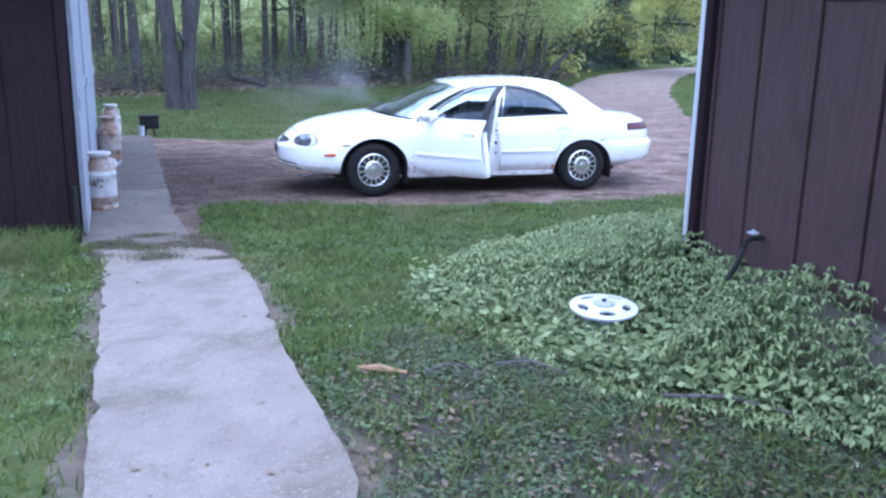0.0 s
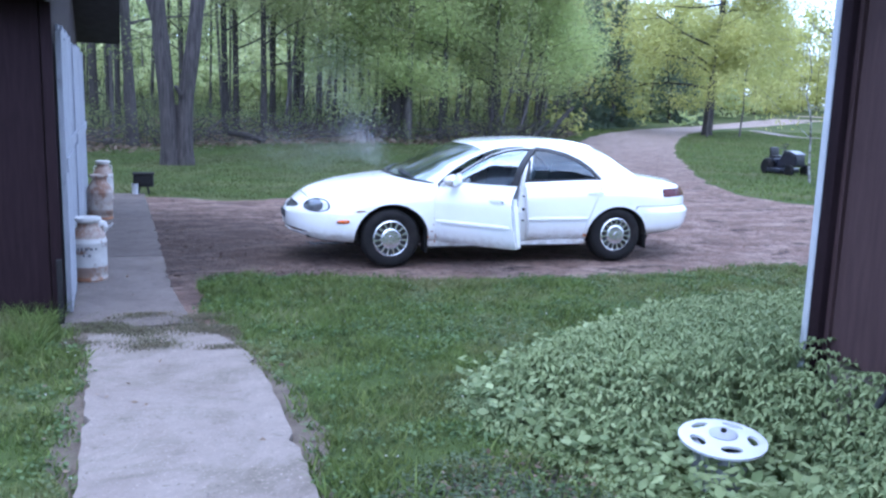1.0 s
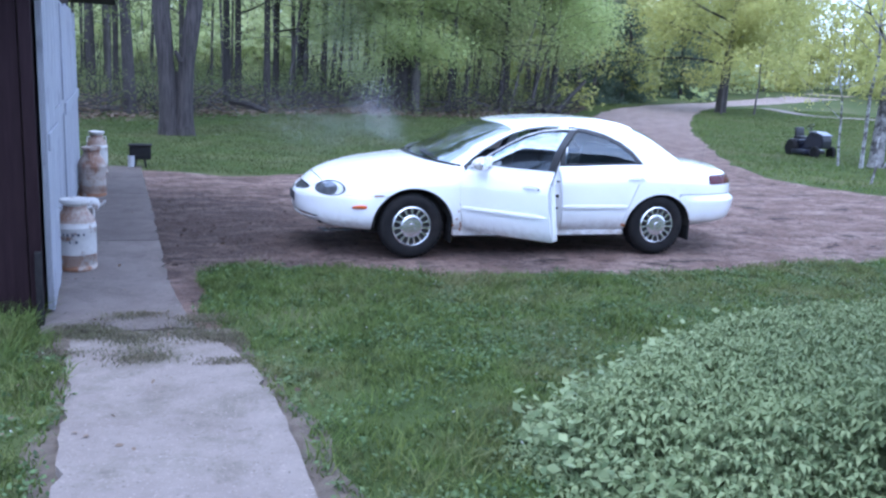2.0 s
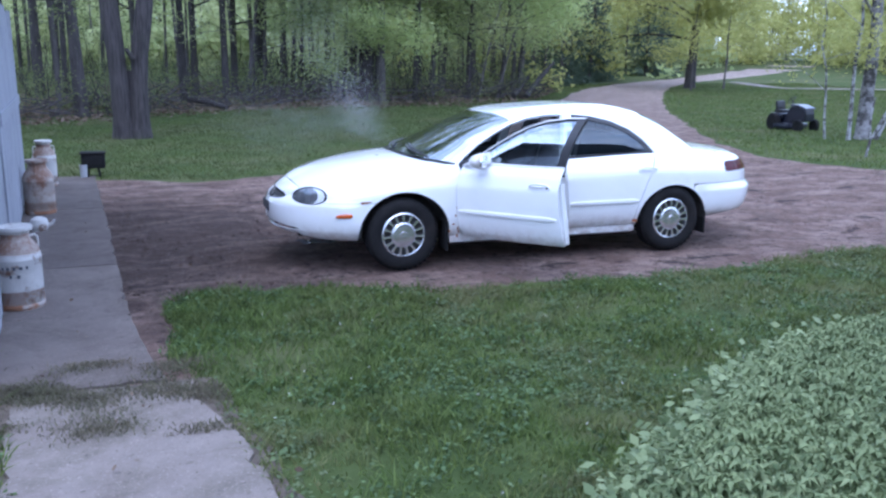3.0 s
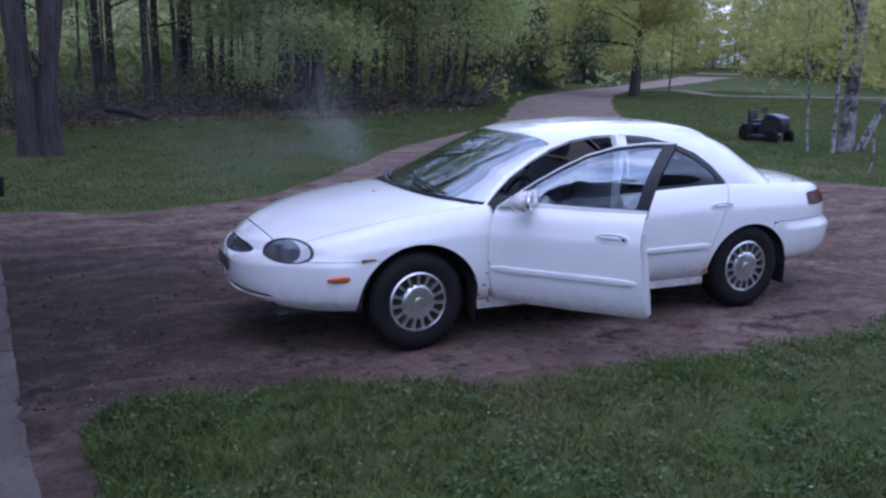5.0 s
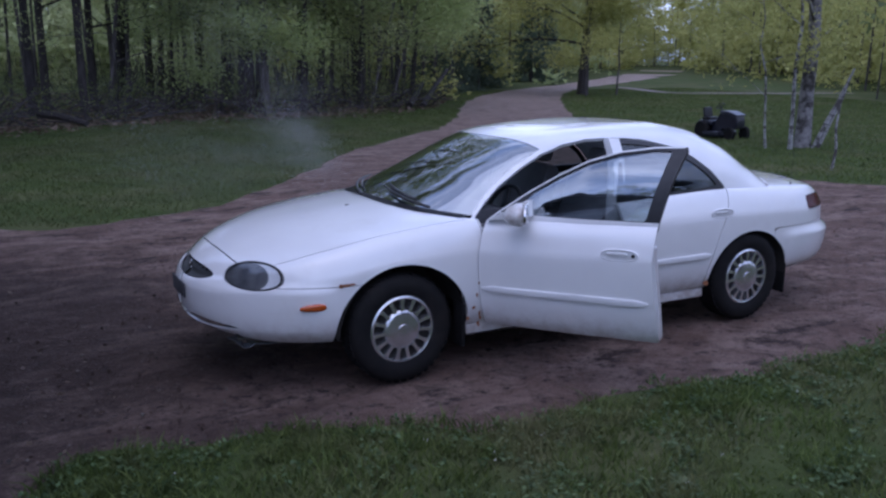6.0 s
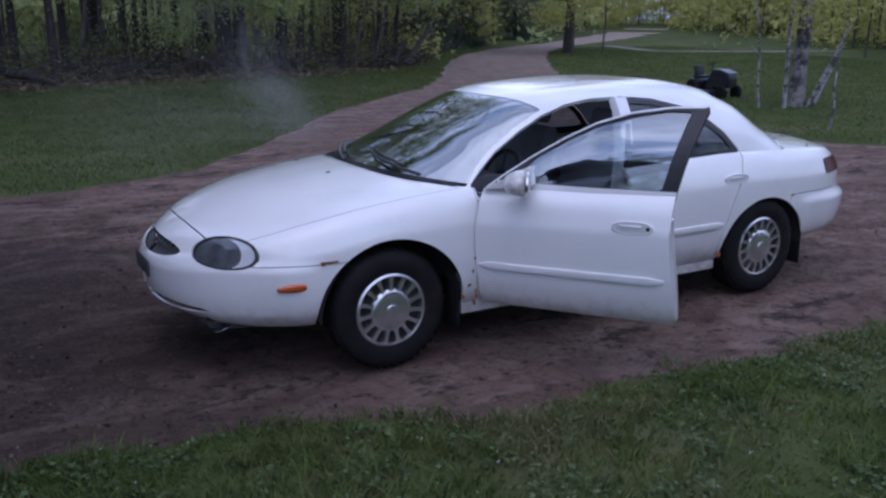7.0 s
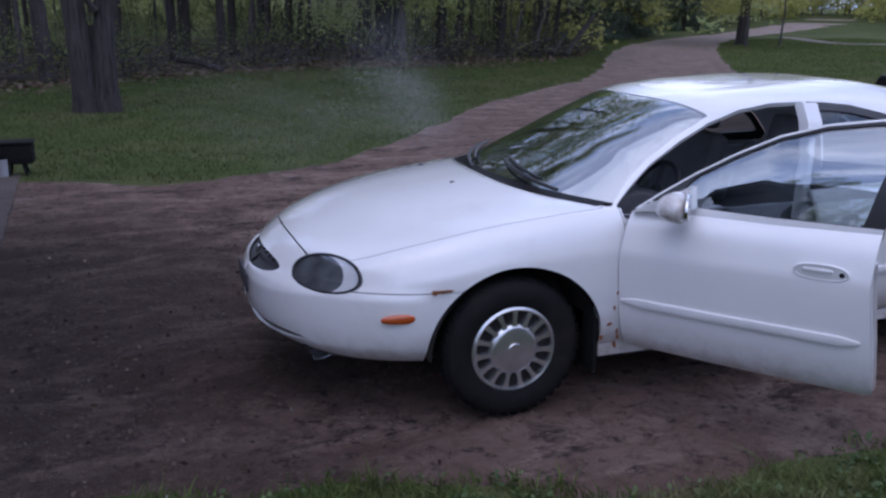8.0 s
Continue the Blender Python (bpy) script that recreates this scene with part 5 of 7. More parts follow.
def dome_half():
    """The left half of the cabin top; extra numbers: place along the middle line, and 0 (middle) to 1 (belt)."""
    xp = np.r_[np.linspace(0.0, 0.3, 8), np.linspace(0.3, 3.0, 76)[1:], np.linspace(3.0, 3.42, 12)[1:]]
    q = np.linspace(0, 1, 44)
    ph = q * math.pi / 2
    zc = curve_at(ROOF, xp)
    fade_f = np.clip((1.7 - xp) / 1.2, 0, 1)
    fade_r = np.clip((xp - 2.2) / 0.9, 0, 1)
    yb = BASE_Y - 0.06 * np.clip((xp - 2.3) / 1.0, 0, 1) ** 1.5 - 0.03 * np.clip((0.9 - xp) / 0.9, 0, 1)
    rows = []
    for p in ph:
        k, h = math.sin(p) ** (2 / 4.5), math.cos(p) ** (2 / 2.5)
        y = yb * k * (1 - 0.10 * h * np.clip((zc - BASE_Z) / 0.5, 0, 1))
        x = xp + (0.40 * fade_f - 0.26 * fade_r) * k ** 2.6
        rows.append(np.stack([x, -y, BASE_Z + (zc - BASE_Z) * h], -1))
    v = np.stack(rows, 1)
    n, m = v.shape[:2]
    a = np.stack(np.meshgrid(xp, q, indexing="ij"), -1)
    i = np.arange(n * m).reshape(n, m)
    f = np.stack([i[:-1, :-1], i[:-1, 1:], i[1:, 1:], i[1:, :-1]], -1).reshape(-1, 4)
    return Sheet(v.reshape(-1, 3), [tuple(r) for r in f.tolist()], a.reshape(-1, 2))


def outline(pts, per=5):
    return round_outline(pts, per)


def dense(pts, n=6):
    """Straight-sided outline with points along its sides."""
    p = np.array(pts, float)
    return np.concatenate([p[i] + (p[(i + 1) % len(p)] - p[i]) * np.linspace(0, 1, n, endpoint=False)[:, None] for i in range(len(p))])


FRONT_DOOR = np.array([(0.525, 0.285), (1.0, 0.278), (1.600, 0.285), (1.590, 0.5), (1.568, 0.75), (1.575, 0.94), (1.62, 1.12), (1.69, 1.338), (1.50, 1.334), (1.30, 1.308), (1.12, 1.256), (0.95, 1.176), (0.78, 1.081), (0.64, 0.990), (0.545, 0.922), (0.530, 0.7), (0.525, 0.5)])
REAR_DOOR = np.array([(1.613, 0.285), (2.0, 0.280), (2.335, 0.285), (2.355, 0.44), (2.42, 0.62), (2.52, 0.84), (2.575, 0.975), (2.46, 1.095), (2.32, 1.195), (2.15, 1.27), (1.95, 1.318), (1.80, 1.333), (1.703, 1.338), (1.633, 1.12), (1.588, 0.94), (1.581, 0.75), (1.603, 0.5)])
OPENINGS = np.array([(0.53, 0.90), (2.60, 0.90), (2.575, 0.975), (2.46, 1.095), (2.32, 1.195), (2.15, 1.27), (1.95, 1.318), (1.80, 1.333), (1.66, 1.336), (1.50, 1.332), (1.30, 1.308), (1.12, 1.256), (0.95, 1.176), (0.78, 1.081), (0.64, 0.990)])
GLASS_F = np.array([(0.70, 0.956), (1.500, 0.956), (1.535, 1.10), (1.600, 1.314), (1.48, 1.313), (1.30, 1.288), (1.13, 1.240), (0.96, 1.160), (0.79, 1.064)])
GLASS_R = np.array([(1.645, 0.968), (2.51, 0.988), (2.42, 1.080), (2.28, 1.173), (2.12, 1.242), (1.93, 1.287), (1.80, 1.300), (1.722, 1.303), (1.675, 1.12)])


def xz(sh):
    return sh.v[:, [0, 2]]


def side_only(sh, f, v_max=1.02):
    return np.maximum(f, (sh.a[:, 1] - v_max) * 3)


def ell(sh, c, ax_t, ax_u, t_dir, u_dir=(0, 0, 1)):
    """An ellipse laid on the surface round a centre, by two directions."""
    t, u = np.array(t_dir, float), np.array(u_dir, float)
    t, u = t / np.linalg.norm(t), u / np.linalg.norm(u)
    p = sh.v - np.array(c)
    return (np.hypot(p @ t / ax_t, p @ u / ax_u) - 1) * min(ax_t, ax_u)


P, PT = M["car_paint"], 0.012
A = body_half()
# wheel arches
for cx, rx_, rz_ in ((0.015, 0.415, 0.392), (HUB_R + 0.01, 0.395, 0.345)):
    _, A = A.cut(side_only(A, (np.hypot((A.v[:, 0] - cx) / rx_, (A.v[:, 2] - 0.315) / rz_) - 1) * 0.4))
# the hole for the cabin
def cabin_field(sh):
    x, y = sh.v[:, 0], np.abs(sh.v[:, 1])
    front = 0.11 + 0.40 * (np.clip(y / 0.79, 0, 1.2)) ** 2.6
    back = 3.31 - 0.26 * (np.clip(y / 0.76, 0, 1.2)) ** 2.6
    return np.maximum(np.maximum(front - x, x - back), np.maximum(y - 0.80, (1.0 - sh.a[:, 1]) * 3))


_, A = A.cut(cabin_field(A))
LAMP_C, LAMP_T, LAMP_U = (-0.785, -0.580, 0.668), (0.268, -0.278, 0.066), (0.09, 0.07, 0.15)
LENS_C = (-0.822, -0.542, 0.660)


def lamp_field(s):
    return ell(s, LAMP_C, 0.197, 0.094, LAMP_T, LAMP_U) + 10.0 * (s.v[:, 0] > -0.3)


lamp_l, A = A.panel(lamp_field, 0.004)
grille, A = A.panel(lambda s: np.maximum(ell(s, (-1.0, 0.0, 0.634), 0.335, 0.040, (0, 1, 0)), s.v[:, 0] + 0.8), 0.002)
tail_l, A = A.panel(lambda s: np.maximum(np.maximum(np.abs(s.v[:, 2] - 0.812) - 0.048, 3.385 - s.v[:, 0]), 0.30 - np.abs(s.v[:, 1])), 0.006)
hood, A = A.panel(lambda s: np.maximum(np.maximum(1.03 - s.a[:, 1], -0.876 + 0.24 * s.v[:, 1] ** 2 - s.v[:, 0]), s.v[:, 0] - 0.09 - 0.40 * (np.abs(s.v[:, 1]) / 0.79) ** 2.6), 0.006)
front_bumper, A = A.panel(lambda s: np.maximum(np.minimum(s.v[:, 2] - 0.618, np.maximum(s.v[:, 0] + 0.876 - 0.24 * s.v[:, 1] ** 2, np.abs(s.v[:, 1]) - 0.62)), s.v[:, 0] + 0.2), 0.004)
intake, front_bumper = front_bumper.panel(lambda s: np.maximum(ell(s, (-0.95, 0.0, 0.372), 0.56, 0.026, (0, 1, 0)), s.v[:, 0] + 0.66), 0.003)
fender, A = A.panel(lambda s: np.maximum(s.v[:, 0] - 0.530, np.maximum(0.235 - s.v[:, 2], s.v[:, 0] - 2)), 0.006)
door_f, A = A.panel(lambda s: inside_of(FRONT_DOOR, xz(s)) + 10.0 * (s.a[:, 1] > 1.05), 0.008)
door_r, A = A.panel(lambda s: inside_of(REAR_DOOR, xz(s)) + 10.0 * (s.a[:, 1] > 1.05), 0.008)
rear_bumper, A = A.panel(lambda s: np.maximum(s.v[:, 2] - 0.660, 3.0 - s.v[:, 0]), 0.005)
trunk, A = A.panel(lambda s: np.maximum(np.maximum(3.22 - s.v[:, 0], 1.22 - s.a[:, 1] - 5.0 * (s.v[:, 0] > 3.93)), 0.70 - s.v[:, 2]), 0.006)
quarter = A

B = dome_half()
glass_fl, B = B.cut(np.maximum(inside_of(GLASS_F, xz(B)), (0.3 - B.a[:, 1]) * 3))
frame_f, B = B.panel(lambda s: np.maximum(np.maximum(inside_of(FRONT_DOOR, xz(s)), 0.886 - s.v[:, 2]), (0.3 - s.a[:, 1]) * 3), 0.008)
glass_rl, B = B.cut(np.maximum(inside_of(GLASS_R, xz(B)), (0.3 - B.a[:, 1]) * 3))
frame_r, B = B.panel(lambda s: np.maximum(np.maximum(inside_of(REAR_DOOR, xz(s)), 0.925 - s.v[:, 2]), (0.3 - s.a[:, 1]) * 3), 0.008)
wind, B = B.cut(np.maximum(np.maximum(0.10 - B.a[:, 0], B.a[:, 0] - 1.03), 0.024 - inside_of(OPENINGS, xz(B))))
back, B = B.cut(np.maximum(np.maximum(2.60 - B.a[:, 0], B.a[:, 0] - 3.31 + 1.0 * np.clip(np.abs(B.v[:, 1]) - 0.50, 0, 1) * 12), np.maximum(0.20 - inside_of(OPENINGS, xz(B)), (np.abs(B.v[:, 1]) - 0.545) * 1.0)))
_, roof = B.cut(np.maximum(np.maximum(inside_of(OPENINGS, xz(B)), B.v[:, 2] - 0.93), -1))


def edge_strip(sh, field, w0, w1):
    """The part of a sheet between two offsets of a field."""
    s, _ = sh.cut(field(sh) - w1)
    _, s = s.cut(field(s) - w0)
    return s


# central panels
part("hood", hood.bmesh(PT, True), P, car, "white hood with rain specks")
fb = part("front_bumper", front_bumper.bmesh(PT, True), P, car, "white wrap-round bumper")
rb = part("rear_bumper", rear_bumper.bmesh(PT, True), P, car)
part("trunk_lid", trunk.bmesh(PT, True), P, car)
part("roof", roof.bmesh(0.025, True), P, car, "white roof with its pillars")
ws = part("windshield", wind.bmesh(0.004, True, push=-0.004), M["windshield_glass"], car, "windshield mirroring sky and branches")
bw = part("rear_window", back.bmesh(0.004, True, push=-0.004), M["glass"], car)
part("grille", grille.bmesh(0.01, True, push=-0.02), M["black_plastic"], car, "small dark oval grille")
for k in range(-4, 5):
    y = k * 0.055
    zh = 0.030 * math.sqrt(1 - (y / 0.335) ** 2)
    x = -0.985 + 0.45 * y * y
    bm = bmesh.new()
    box(bm, (x, y - 0.004, 0.632 - zh), (x + 0.02, y + 0.004, 0.632 + zh), 0.002, segs=1)
    part("grille_bar", bm, M["black_plastic"], car, "black grille bar")
bm = bmesh.new()
spin(bm, [(0.002, 0.0), (0.03, 0.004), (0.026, 0.012), (0.002, 0.014)], 20, axis="y", m=pose(-1.005, 0, 0.640, 0, 0, -90))
part("badge", bm, M["chrome"], car, "round bright badge")

# both sides
for side in (-1, 1):
    def s_(sh):
        return sh if side < 0 else sh.mirrored()
    part("front_fender", s_(fender).bmesh(PT), P, car, "white fender with rust at the wheel arch")
    part("quarter_panel", s_(quarter).bmesh(PT), P, car)
    # lamps: reflector bowl, clear cover, dark seal
    main, side_l = lamp_l.cut(ell(lamp_l, LENS_C, 0.160, 0.098, LAMP_T, LAMP_U))
    lamp = part("headlight", s_(main).bmesh(0.006, push=-0.009), M["lamp_dark"], car, "oval headlight with a dark lens and clear side lamp")
    part("turn_lamp", s_(side_l).bmesh(0.006, push=-0.007), M["car_trim"], lamp, "pale side lamp")
    cover = part("cover", s_(lamp_l).bmesh(0.003, push=-0.001), M["lens"], lamp)
    cover.visible_shadow = False
    rim = edge_strip(lamp_l, lamp_field, -0.008, 0.0)
    part("seal", s_(rim).bmesh(0.006, push=0.001), M["black_plastic"], lamp)
    bm = bmesh.new()
    spin(bm, [(0.004, 0.006), (0.016, 0.004), (0.022, -0.012), (0.004, -0.02)], 16, axis="y", m=pose(-0.800, side * 0.553, 0.648, 0, 0, 133 if side < 0 else 47) @ Matrix.Diagonal((1.7, 1, 0.6, 1)))
    part("bulb_bowl", bm, M["mower_hood"], lamp)
    part("tail_light", s_(tail_l).bmesh(0.012, push=0.002), M["red_lens"], car, "dark red tail light")
    # side marker
    bm = bmesh.new()
    bmesh.ops.create_uvsphere(bm, u_segments=28, v_segments=12, radius=1.0)
    for v in bm.verts:
        c = v.co
        v.co = Vector((math.copysign(abs(c.x) ** 0.85, c.x) * 0.074, c.y * 0.014, math.copysign(abs(c.z) ** 0.7, c.z) * (0.021 + 0.004 * c.x)))
    part("side_marker", bm, M["amber"], car, "amber side marker lamp", at=pose(-0.527, side * 0.846, 0.511, 0, side * 2, side * 14.5))
    # rear door
    rd = part("rear_door", s_(door_r).bmesh(PT), P, car)
    part("window_frame", s_(frame_r).bmesh(0.02), M["black_plastic"], rd, "black window frame")
    g = part("window_glass", s_(glass_rl).bmesh(0.004, push=-0.006), M["glass"], rd, "dark tinted side glass")

    def molding(x0, x1, z, parent, y_sh, shift=(0, 0, 0), label="white side molding"):
        bm = bmesh.new()
        n = 14
        prof = [(-0.004, -0.022), (0.012, -0.018), (0.016, 0.0), (0.012, 0.016), (-0.004, 0.02)]
        rings = []
        for k in range(n + 1):
            x = x0 + (x1 - x0) * k / n
            sc = 0.35 if k in (0, n) else 1.0
            rings.append([bm.verts.new((x - shift[0], side * (y_sh(x) + dd * sc) - shift[1], z + dz * sc - shift[2])) for dd, dz in prof])
        for a, b in zip(rings, rings[1:]):
            for q in range(4):
                bm.faces.new((a[q], a[q + 1], b[q + 1], b[q]))
        bm.faces.new(rings[0][::-1])
        bm.faces.new(rings[-1])
        bmesh.ops.recalc_face_normals(bm, faces=bm.faces)
        return part("molding", bm, M["car_trim"], parent, label)

    def skin_y(x, z=0.53):
        return 0.895 + 0.030 * max(0.0, math.sin(min(max((x + 0.1) / 3.1, 0), 1) * math.pi)) ** 0.7 - 0.001

    def handle(x, z, parent, shift=(0, 0, 0)):
        y = side * (skin_y(x) - 0.020)
        bm = bmesh.new()
        ring = [(x - shift[0] + 0.098 * math.copysign(abs(math.cos(a)) ** 0.8, math.cos(a)), y + side * 0.010 - shift[1], z - shift[2] + 0.030 * math.copysign(abs(math.sin(a)) ** 0.8, math.sin(a))) for a in np.linspace(0, 2 * math.pi, 41)]
        tube(bm, ring, 0.006, 8, caps=False)
        hb = part("handle", bm, P, parent, "white oval door handle")
        bm = bmesh.new()
        spin(bm, [(0.002, 0.000), (0.030, 0.000), (0.030, -0.010), (0.002, -0.010)], 28, axis="y", m=Matrix.Translation((x - shift[0], y + side * 0.004 - shift[1], z - shift[2])) @ Matrix.Diagonal((3.2, 1, 1, 1)))
        part("cup", bm, M["car_trim"], hb)
        bm = bmesh.new()
        box(bm, (x - 0.070 - shift[0], min(y + side * 0.004, y + side * 0.020) - shift[1], z - 0.002 - shift[2]), (x + 0.045 - shift[0], max(y + side * 0.004, y + side * 0.020) - shift[1], z + 0.016 - shift[2]), 0.006, segs=2)
        part("grip", bm, P, hb)
        # raised near-black strip below the grip, standing in for the hollow's shade
        bm = bmesh.new()
        box(bm, (x - 0.068 - shift[0], min(y, y + side * 0.008) - shift[1], z - 0.019 - shift[2]), (x + 0.043 - shift[0], max(y, y + side * 0.010) - shift[1], z - 0.002 - shift[2]), 0.003, segs=1)
        part("recess_shade", bm, M["underbody"], hb)
        return hb

    molding(1.61, 2.36, 0.527, rd, skin_y)
    handle(2.455, 0.812, rd)
    # front door: shut on the far side, swung open on the near side
    open_door = side < 0
    sh = tuple(HINGE) if open_door else (0, 0, 0)
    neg = tuple(-c for c in sh)
    fd = part("front_door", s_(door_f).bmesh(PT, shift=neg), P, car, "white driver door standing wide open" if open_door else "white closed front door",
              at=(pose(HINGE.x + 0.01, HINGE.y - 0.01, HINGE.z, 4, -2.0, DOOR_ANGLE) if open_door else None))
    part("window_frame", s_(frame_f).bmesh(0.022, shift=neg), M["black_plastic"], fd, "black window frame")
    belt, _ = frame_f.cut(np.maximum(frame_f.v[:, 2] - 0.954, 0.60 - frame_f.v[:, 0]))
    part("belt_trim", s_(belt).bmesh(0.004, shift=neg, push=0.004), M["car_trim"], fd, "white belt trim below the glass")
    tip = edge_strip(frame_f, lambda s: np.maximum(inside_of(FRONT_DOOR, xz(s)), (0.3 - s.a[:, 1])) + 10.0 * ((s.v[:, 0] > 1.555 + 0.30 * (s.v[:, 2] - 1.0)) & (s.v[:, 2] < 1.325)), -0.011, 0.001)
    part("frame_strip", s_(tip).bmesh(0.004, shift=neg, push=0.003), M["car_trim"], fd, "pale strip along the window frame")
    g = part("window_glass", s_(glass_fl).bmesh(0.004, shift=neg, push=-0.006), M["door_glass"], fd, "tinted side glass")
    molding(0.545, 1.545, 0.527, fd, skin_y, sh)
    handle(1.385, 0.790, fd, sh)
    bm = bmesh.new()
    spin(bm, [(0.001, 0.004), (0.010, 0.004), (0.010, -0.002)], 12, axis="y", m=Matrix.Translation((1.462 - sh[0], side * (skin_y(1.4) - 0.006) - sh[1], 0.790 - sh[2])))
    part("lock", bm, M["black_plastic"], fd)
    # inner panel with armrest
    bm = bmesh.new()
    inner = [(0.56, 0.30), (1.50, 0.30), (1.48, 0.75), (1.48, 0.905), (0.56, 0.89)]
    prism(bm, [(x - sh[0], z - sh[2]) for x, z in inner], side * 0.745 - sh[1], side * 0.785 - sh[1])
    ip = part("inner_panel", bm, M["interior"], fd, "grey inner door panel", smooth=False)
    bm = bmesh.new()
    box(bm, (0.85 - sh[0], min(side * 0.67, side * 0.745) - sh[1], 0.60), (1.40 - sh[0], max(side * 0.67, side * 0.745) - sh[1], 0.68), 0.02)
    part("armrest", bm, M["interior"], ip)
    bm = bmesh.new()
    prism(bm, [(x - sh[0], z - sh[2]) for x, z in [(1.555, 0.30), (1.590, 0.30), (1.580, 0.5), (1.560, 0.75), (1.560, 0.82), (1.530, 0.82), (1.530, 0.75), (1.548, 0.5)]], side * 0.790 - sh[1], side * 0.852 - sh[1])
    part("door_edge", bm, P, fd, "white painted rear edge of the door", smooth=False)
    for zb in (0.40, 0.74):
        bm = bmesh.new()
        box(bm, (0.50 - sh[0], side * 0.80 - sh[1] - 0.02, zb - sh[2]), (0.57 - sh[0], side * 0.80 - sh[1] + 0.02, zb + 0.06), 0.006)
        part("hinge", bm, M["underbody"], fd)
    bm = bmesh.new()
    prism(bm, [(0.44, 0.28), (0.62, 0.28), (0.60, 0.60), (0.59, 0.86), (0.47, 0.86)], side * 0.70, side * 0.845)
    part("hinge_pillar", bm, P, car, "white hinge pillar", smooth=False)
    # door mirror
    bm = bmesh.new()
    bmesh.ops.create_uvsphere(bm, u_segments=20, v_segments=12, radius=1.0)
    for v in bm.verts:
        c = v.co
        c.x = c.x * 0.105 if c.x < 0 else c.x * 0.030
        v.co = Vector((c.x, c.y * 0.100, c.z * 0.066))
    mir = part("mirror", bm, P, fd, "white door mirror", at=pose((0.825 if open_door else 0.80) - sh[0], side * (0.930 if open_door else 0.90) - sh[1], 0.992 if open_door else 0.94, 0, 0, side * (-16 if open_door else -6)))
    bm = bmesh.new()
    spin(bm, [(0.001, 0.0), (0.06, 0.0), (0.062, -0.01), (0.001, -0.01)], 20, axis="z", m=Matrix.Translation((0.036, 0, 0)) @ Matrix.Rotation(radians(90), 4, "Y") @ Matrix.Diagonal((0.95, 1.5, 1, 1)))
    part("mirror_glass", bm, M["chrome"], mir)
    bm = bmesh.new()
    tri = [(0.56, 0.925), (0.84, 0.957), (0.835, 1.052), (0.80, 1.045), (0.68, 0.985)]
    prism(bm, [(x - sh[0], z) for x, z in tri], side * 0.79 - sh[1], side * 0.850 - sh[1])
    part("mirror_mount", bm, P, fd, smooth=False)
    # sill, pillar, arch liner, flap
    bm = bmesh.new()
    prism(bm, [(0.44, 0.222), (2.36, 0.218), (2.36, 0.275), (0.44, 0.28)], side * 0.70, side * 0.850)
    part("sill", bm, M["car_trim"], car, "dirty white sill", smooth=False)
    bm = bmesh.new()
    prof = [(0.28, 0.86), (0.6, 0.872), (0.9, 0.80), (1.1, 0.765), (1.25, 0.695), (1.34, 0.62)]
    rings = []
    for z, y in prof:
        xo = 1.58 if z < 1.0 else 1.58 + (z - 1.0) * 0.22
        fore = -0.125 + 0.125 * min(max((z - 0.45) / 0.5, 0.0), 1.0)     # the pillar's foot spreads forward
        rings.append([bm.verts.new((xo + dx, side * (y - dy), z)) for dx, dy in ((fore, 0.012), (0.0, 0.0), (0.085, 0.0), (0.085, 0.07), (fore, 0.07))])
    for a, b in zip(rings, rings[1:]):
        for q in range(5):
            bm.faces.new((a[q], a[(q + 1) % 5], b[(q + 1) % 5], b[q]))
    bmesh.ops.recalc_face_normals(bm, faces=bm.faces)
    jamb = part("door_pillar", bm, P, car, "white painted door pillar", smooth=False)
    for zb, tall in ((0.62, 0.030), (0.50, 0.016), (0.78, 0.014)):
        bm = bmesh.new()
        box(bm, (1.545, min(side * 0.845, side * 0.880), zb), (1.575, max(side * 0.845, side * 0.880), zb + tall), 0.004, segs=1)
        part("striker", bm, M["underbody"], jamb, "dark latch striker and bolts")
    for cx, rr in ((0.015, 0.405), (HUB_R + 0.01, 0.385)):
        bm = bmesh.new()
        arc = [(cx + rr * math.cos(a), 0.315 + rr * 0.95 * math.sin(a)) for a in np.linspace(-0.02, math.pi + 0.02, 24)]
        rings = [[bm.verts.new((x, side * y, z)) for x, z in arc] for y in (0.885, 0.55)]
        for q in range(len(arc) - 1):
            bm.faces.new((rings[0][q], rings[0][q + 1], rings[1][q + 1], rings[1][q]))
        bm.faces.new(rings[1])
        part("wheel_well", bm, M["underbody"], car, "black wheel well")
        bm = bmesh.new()
        box(bm, (cx + 0.385, min(side * 0.66, side * 0.875), 0.15), (cx + 0.405, max(side * 0.66, side * 0.875), 0.42), 0.005, m=None)
        part("mud_flap", bm, M["rubber"], car, "black mud flap")

# dark under-body and engine bay block
bm = bmesh.new()
box(bm, (-0.45, -0.62, 0.21), (3.35, 0.62, 0.32), 0.03)
box(bm, (-0.88, -0.55, 0.30), (-0.40, 0.55, 0.34), 0.01)
box(bm, (0.45, -0.83, 0.195), (2.34, 0.83, 0.27), 0.02)
part("floor_pan", bm, M["underbody"], car, "dark underbody")
bm = bmesh.new()
box(bm, (0.40, -0.78, 0.30), (0.50, 0.78, 0.90), 0.02)
part("bulkhead", bm, M["underbody"], car)
bm = bmesh.new()
box(bm, (2.62, -0.74, 0.32), (2.72, 0.74, 0.92), 0.02)
part("bulkhead", bm, M["underbody"], car)
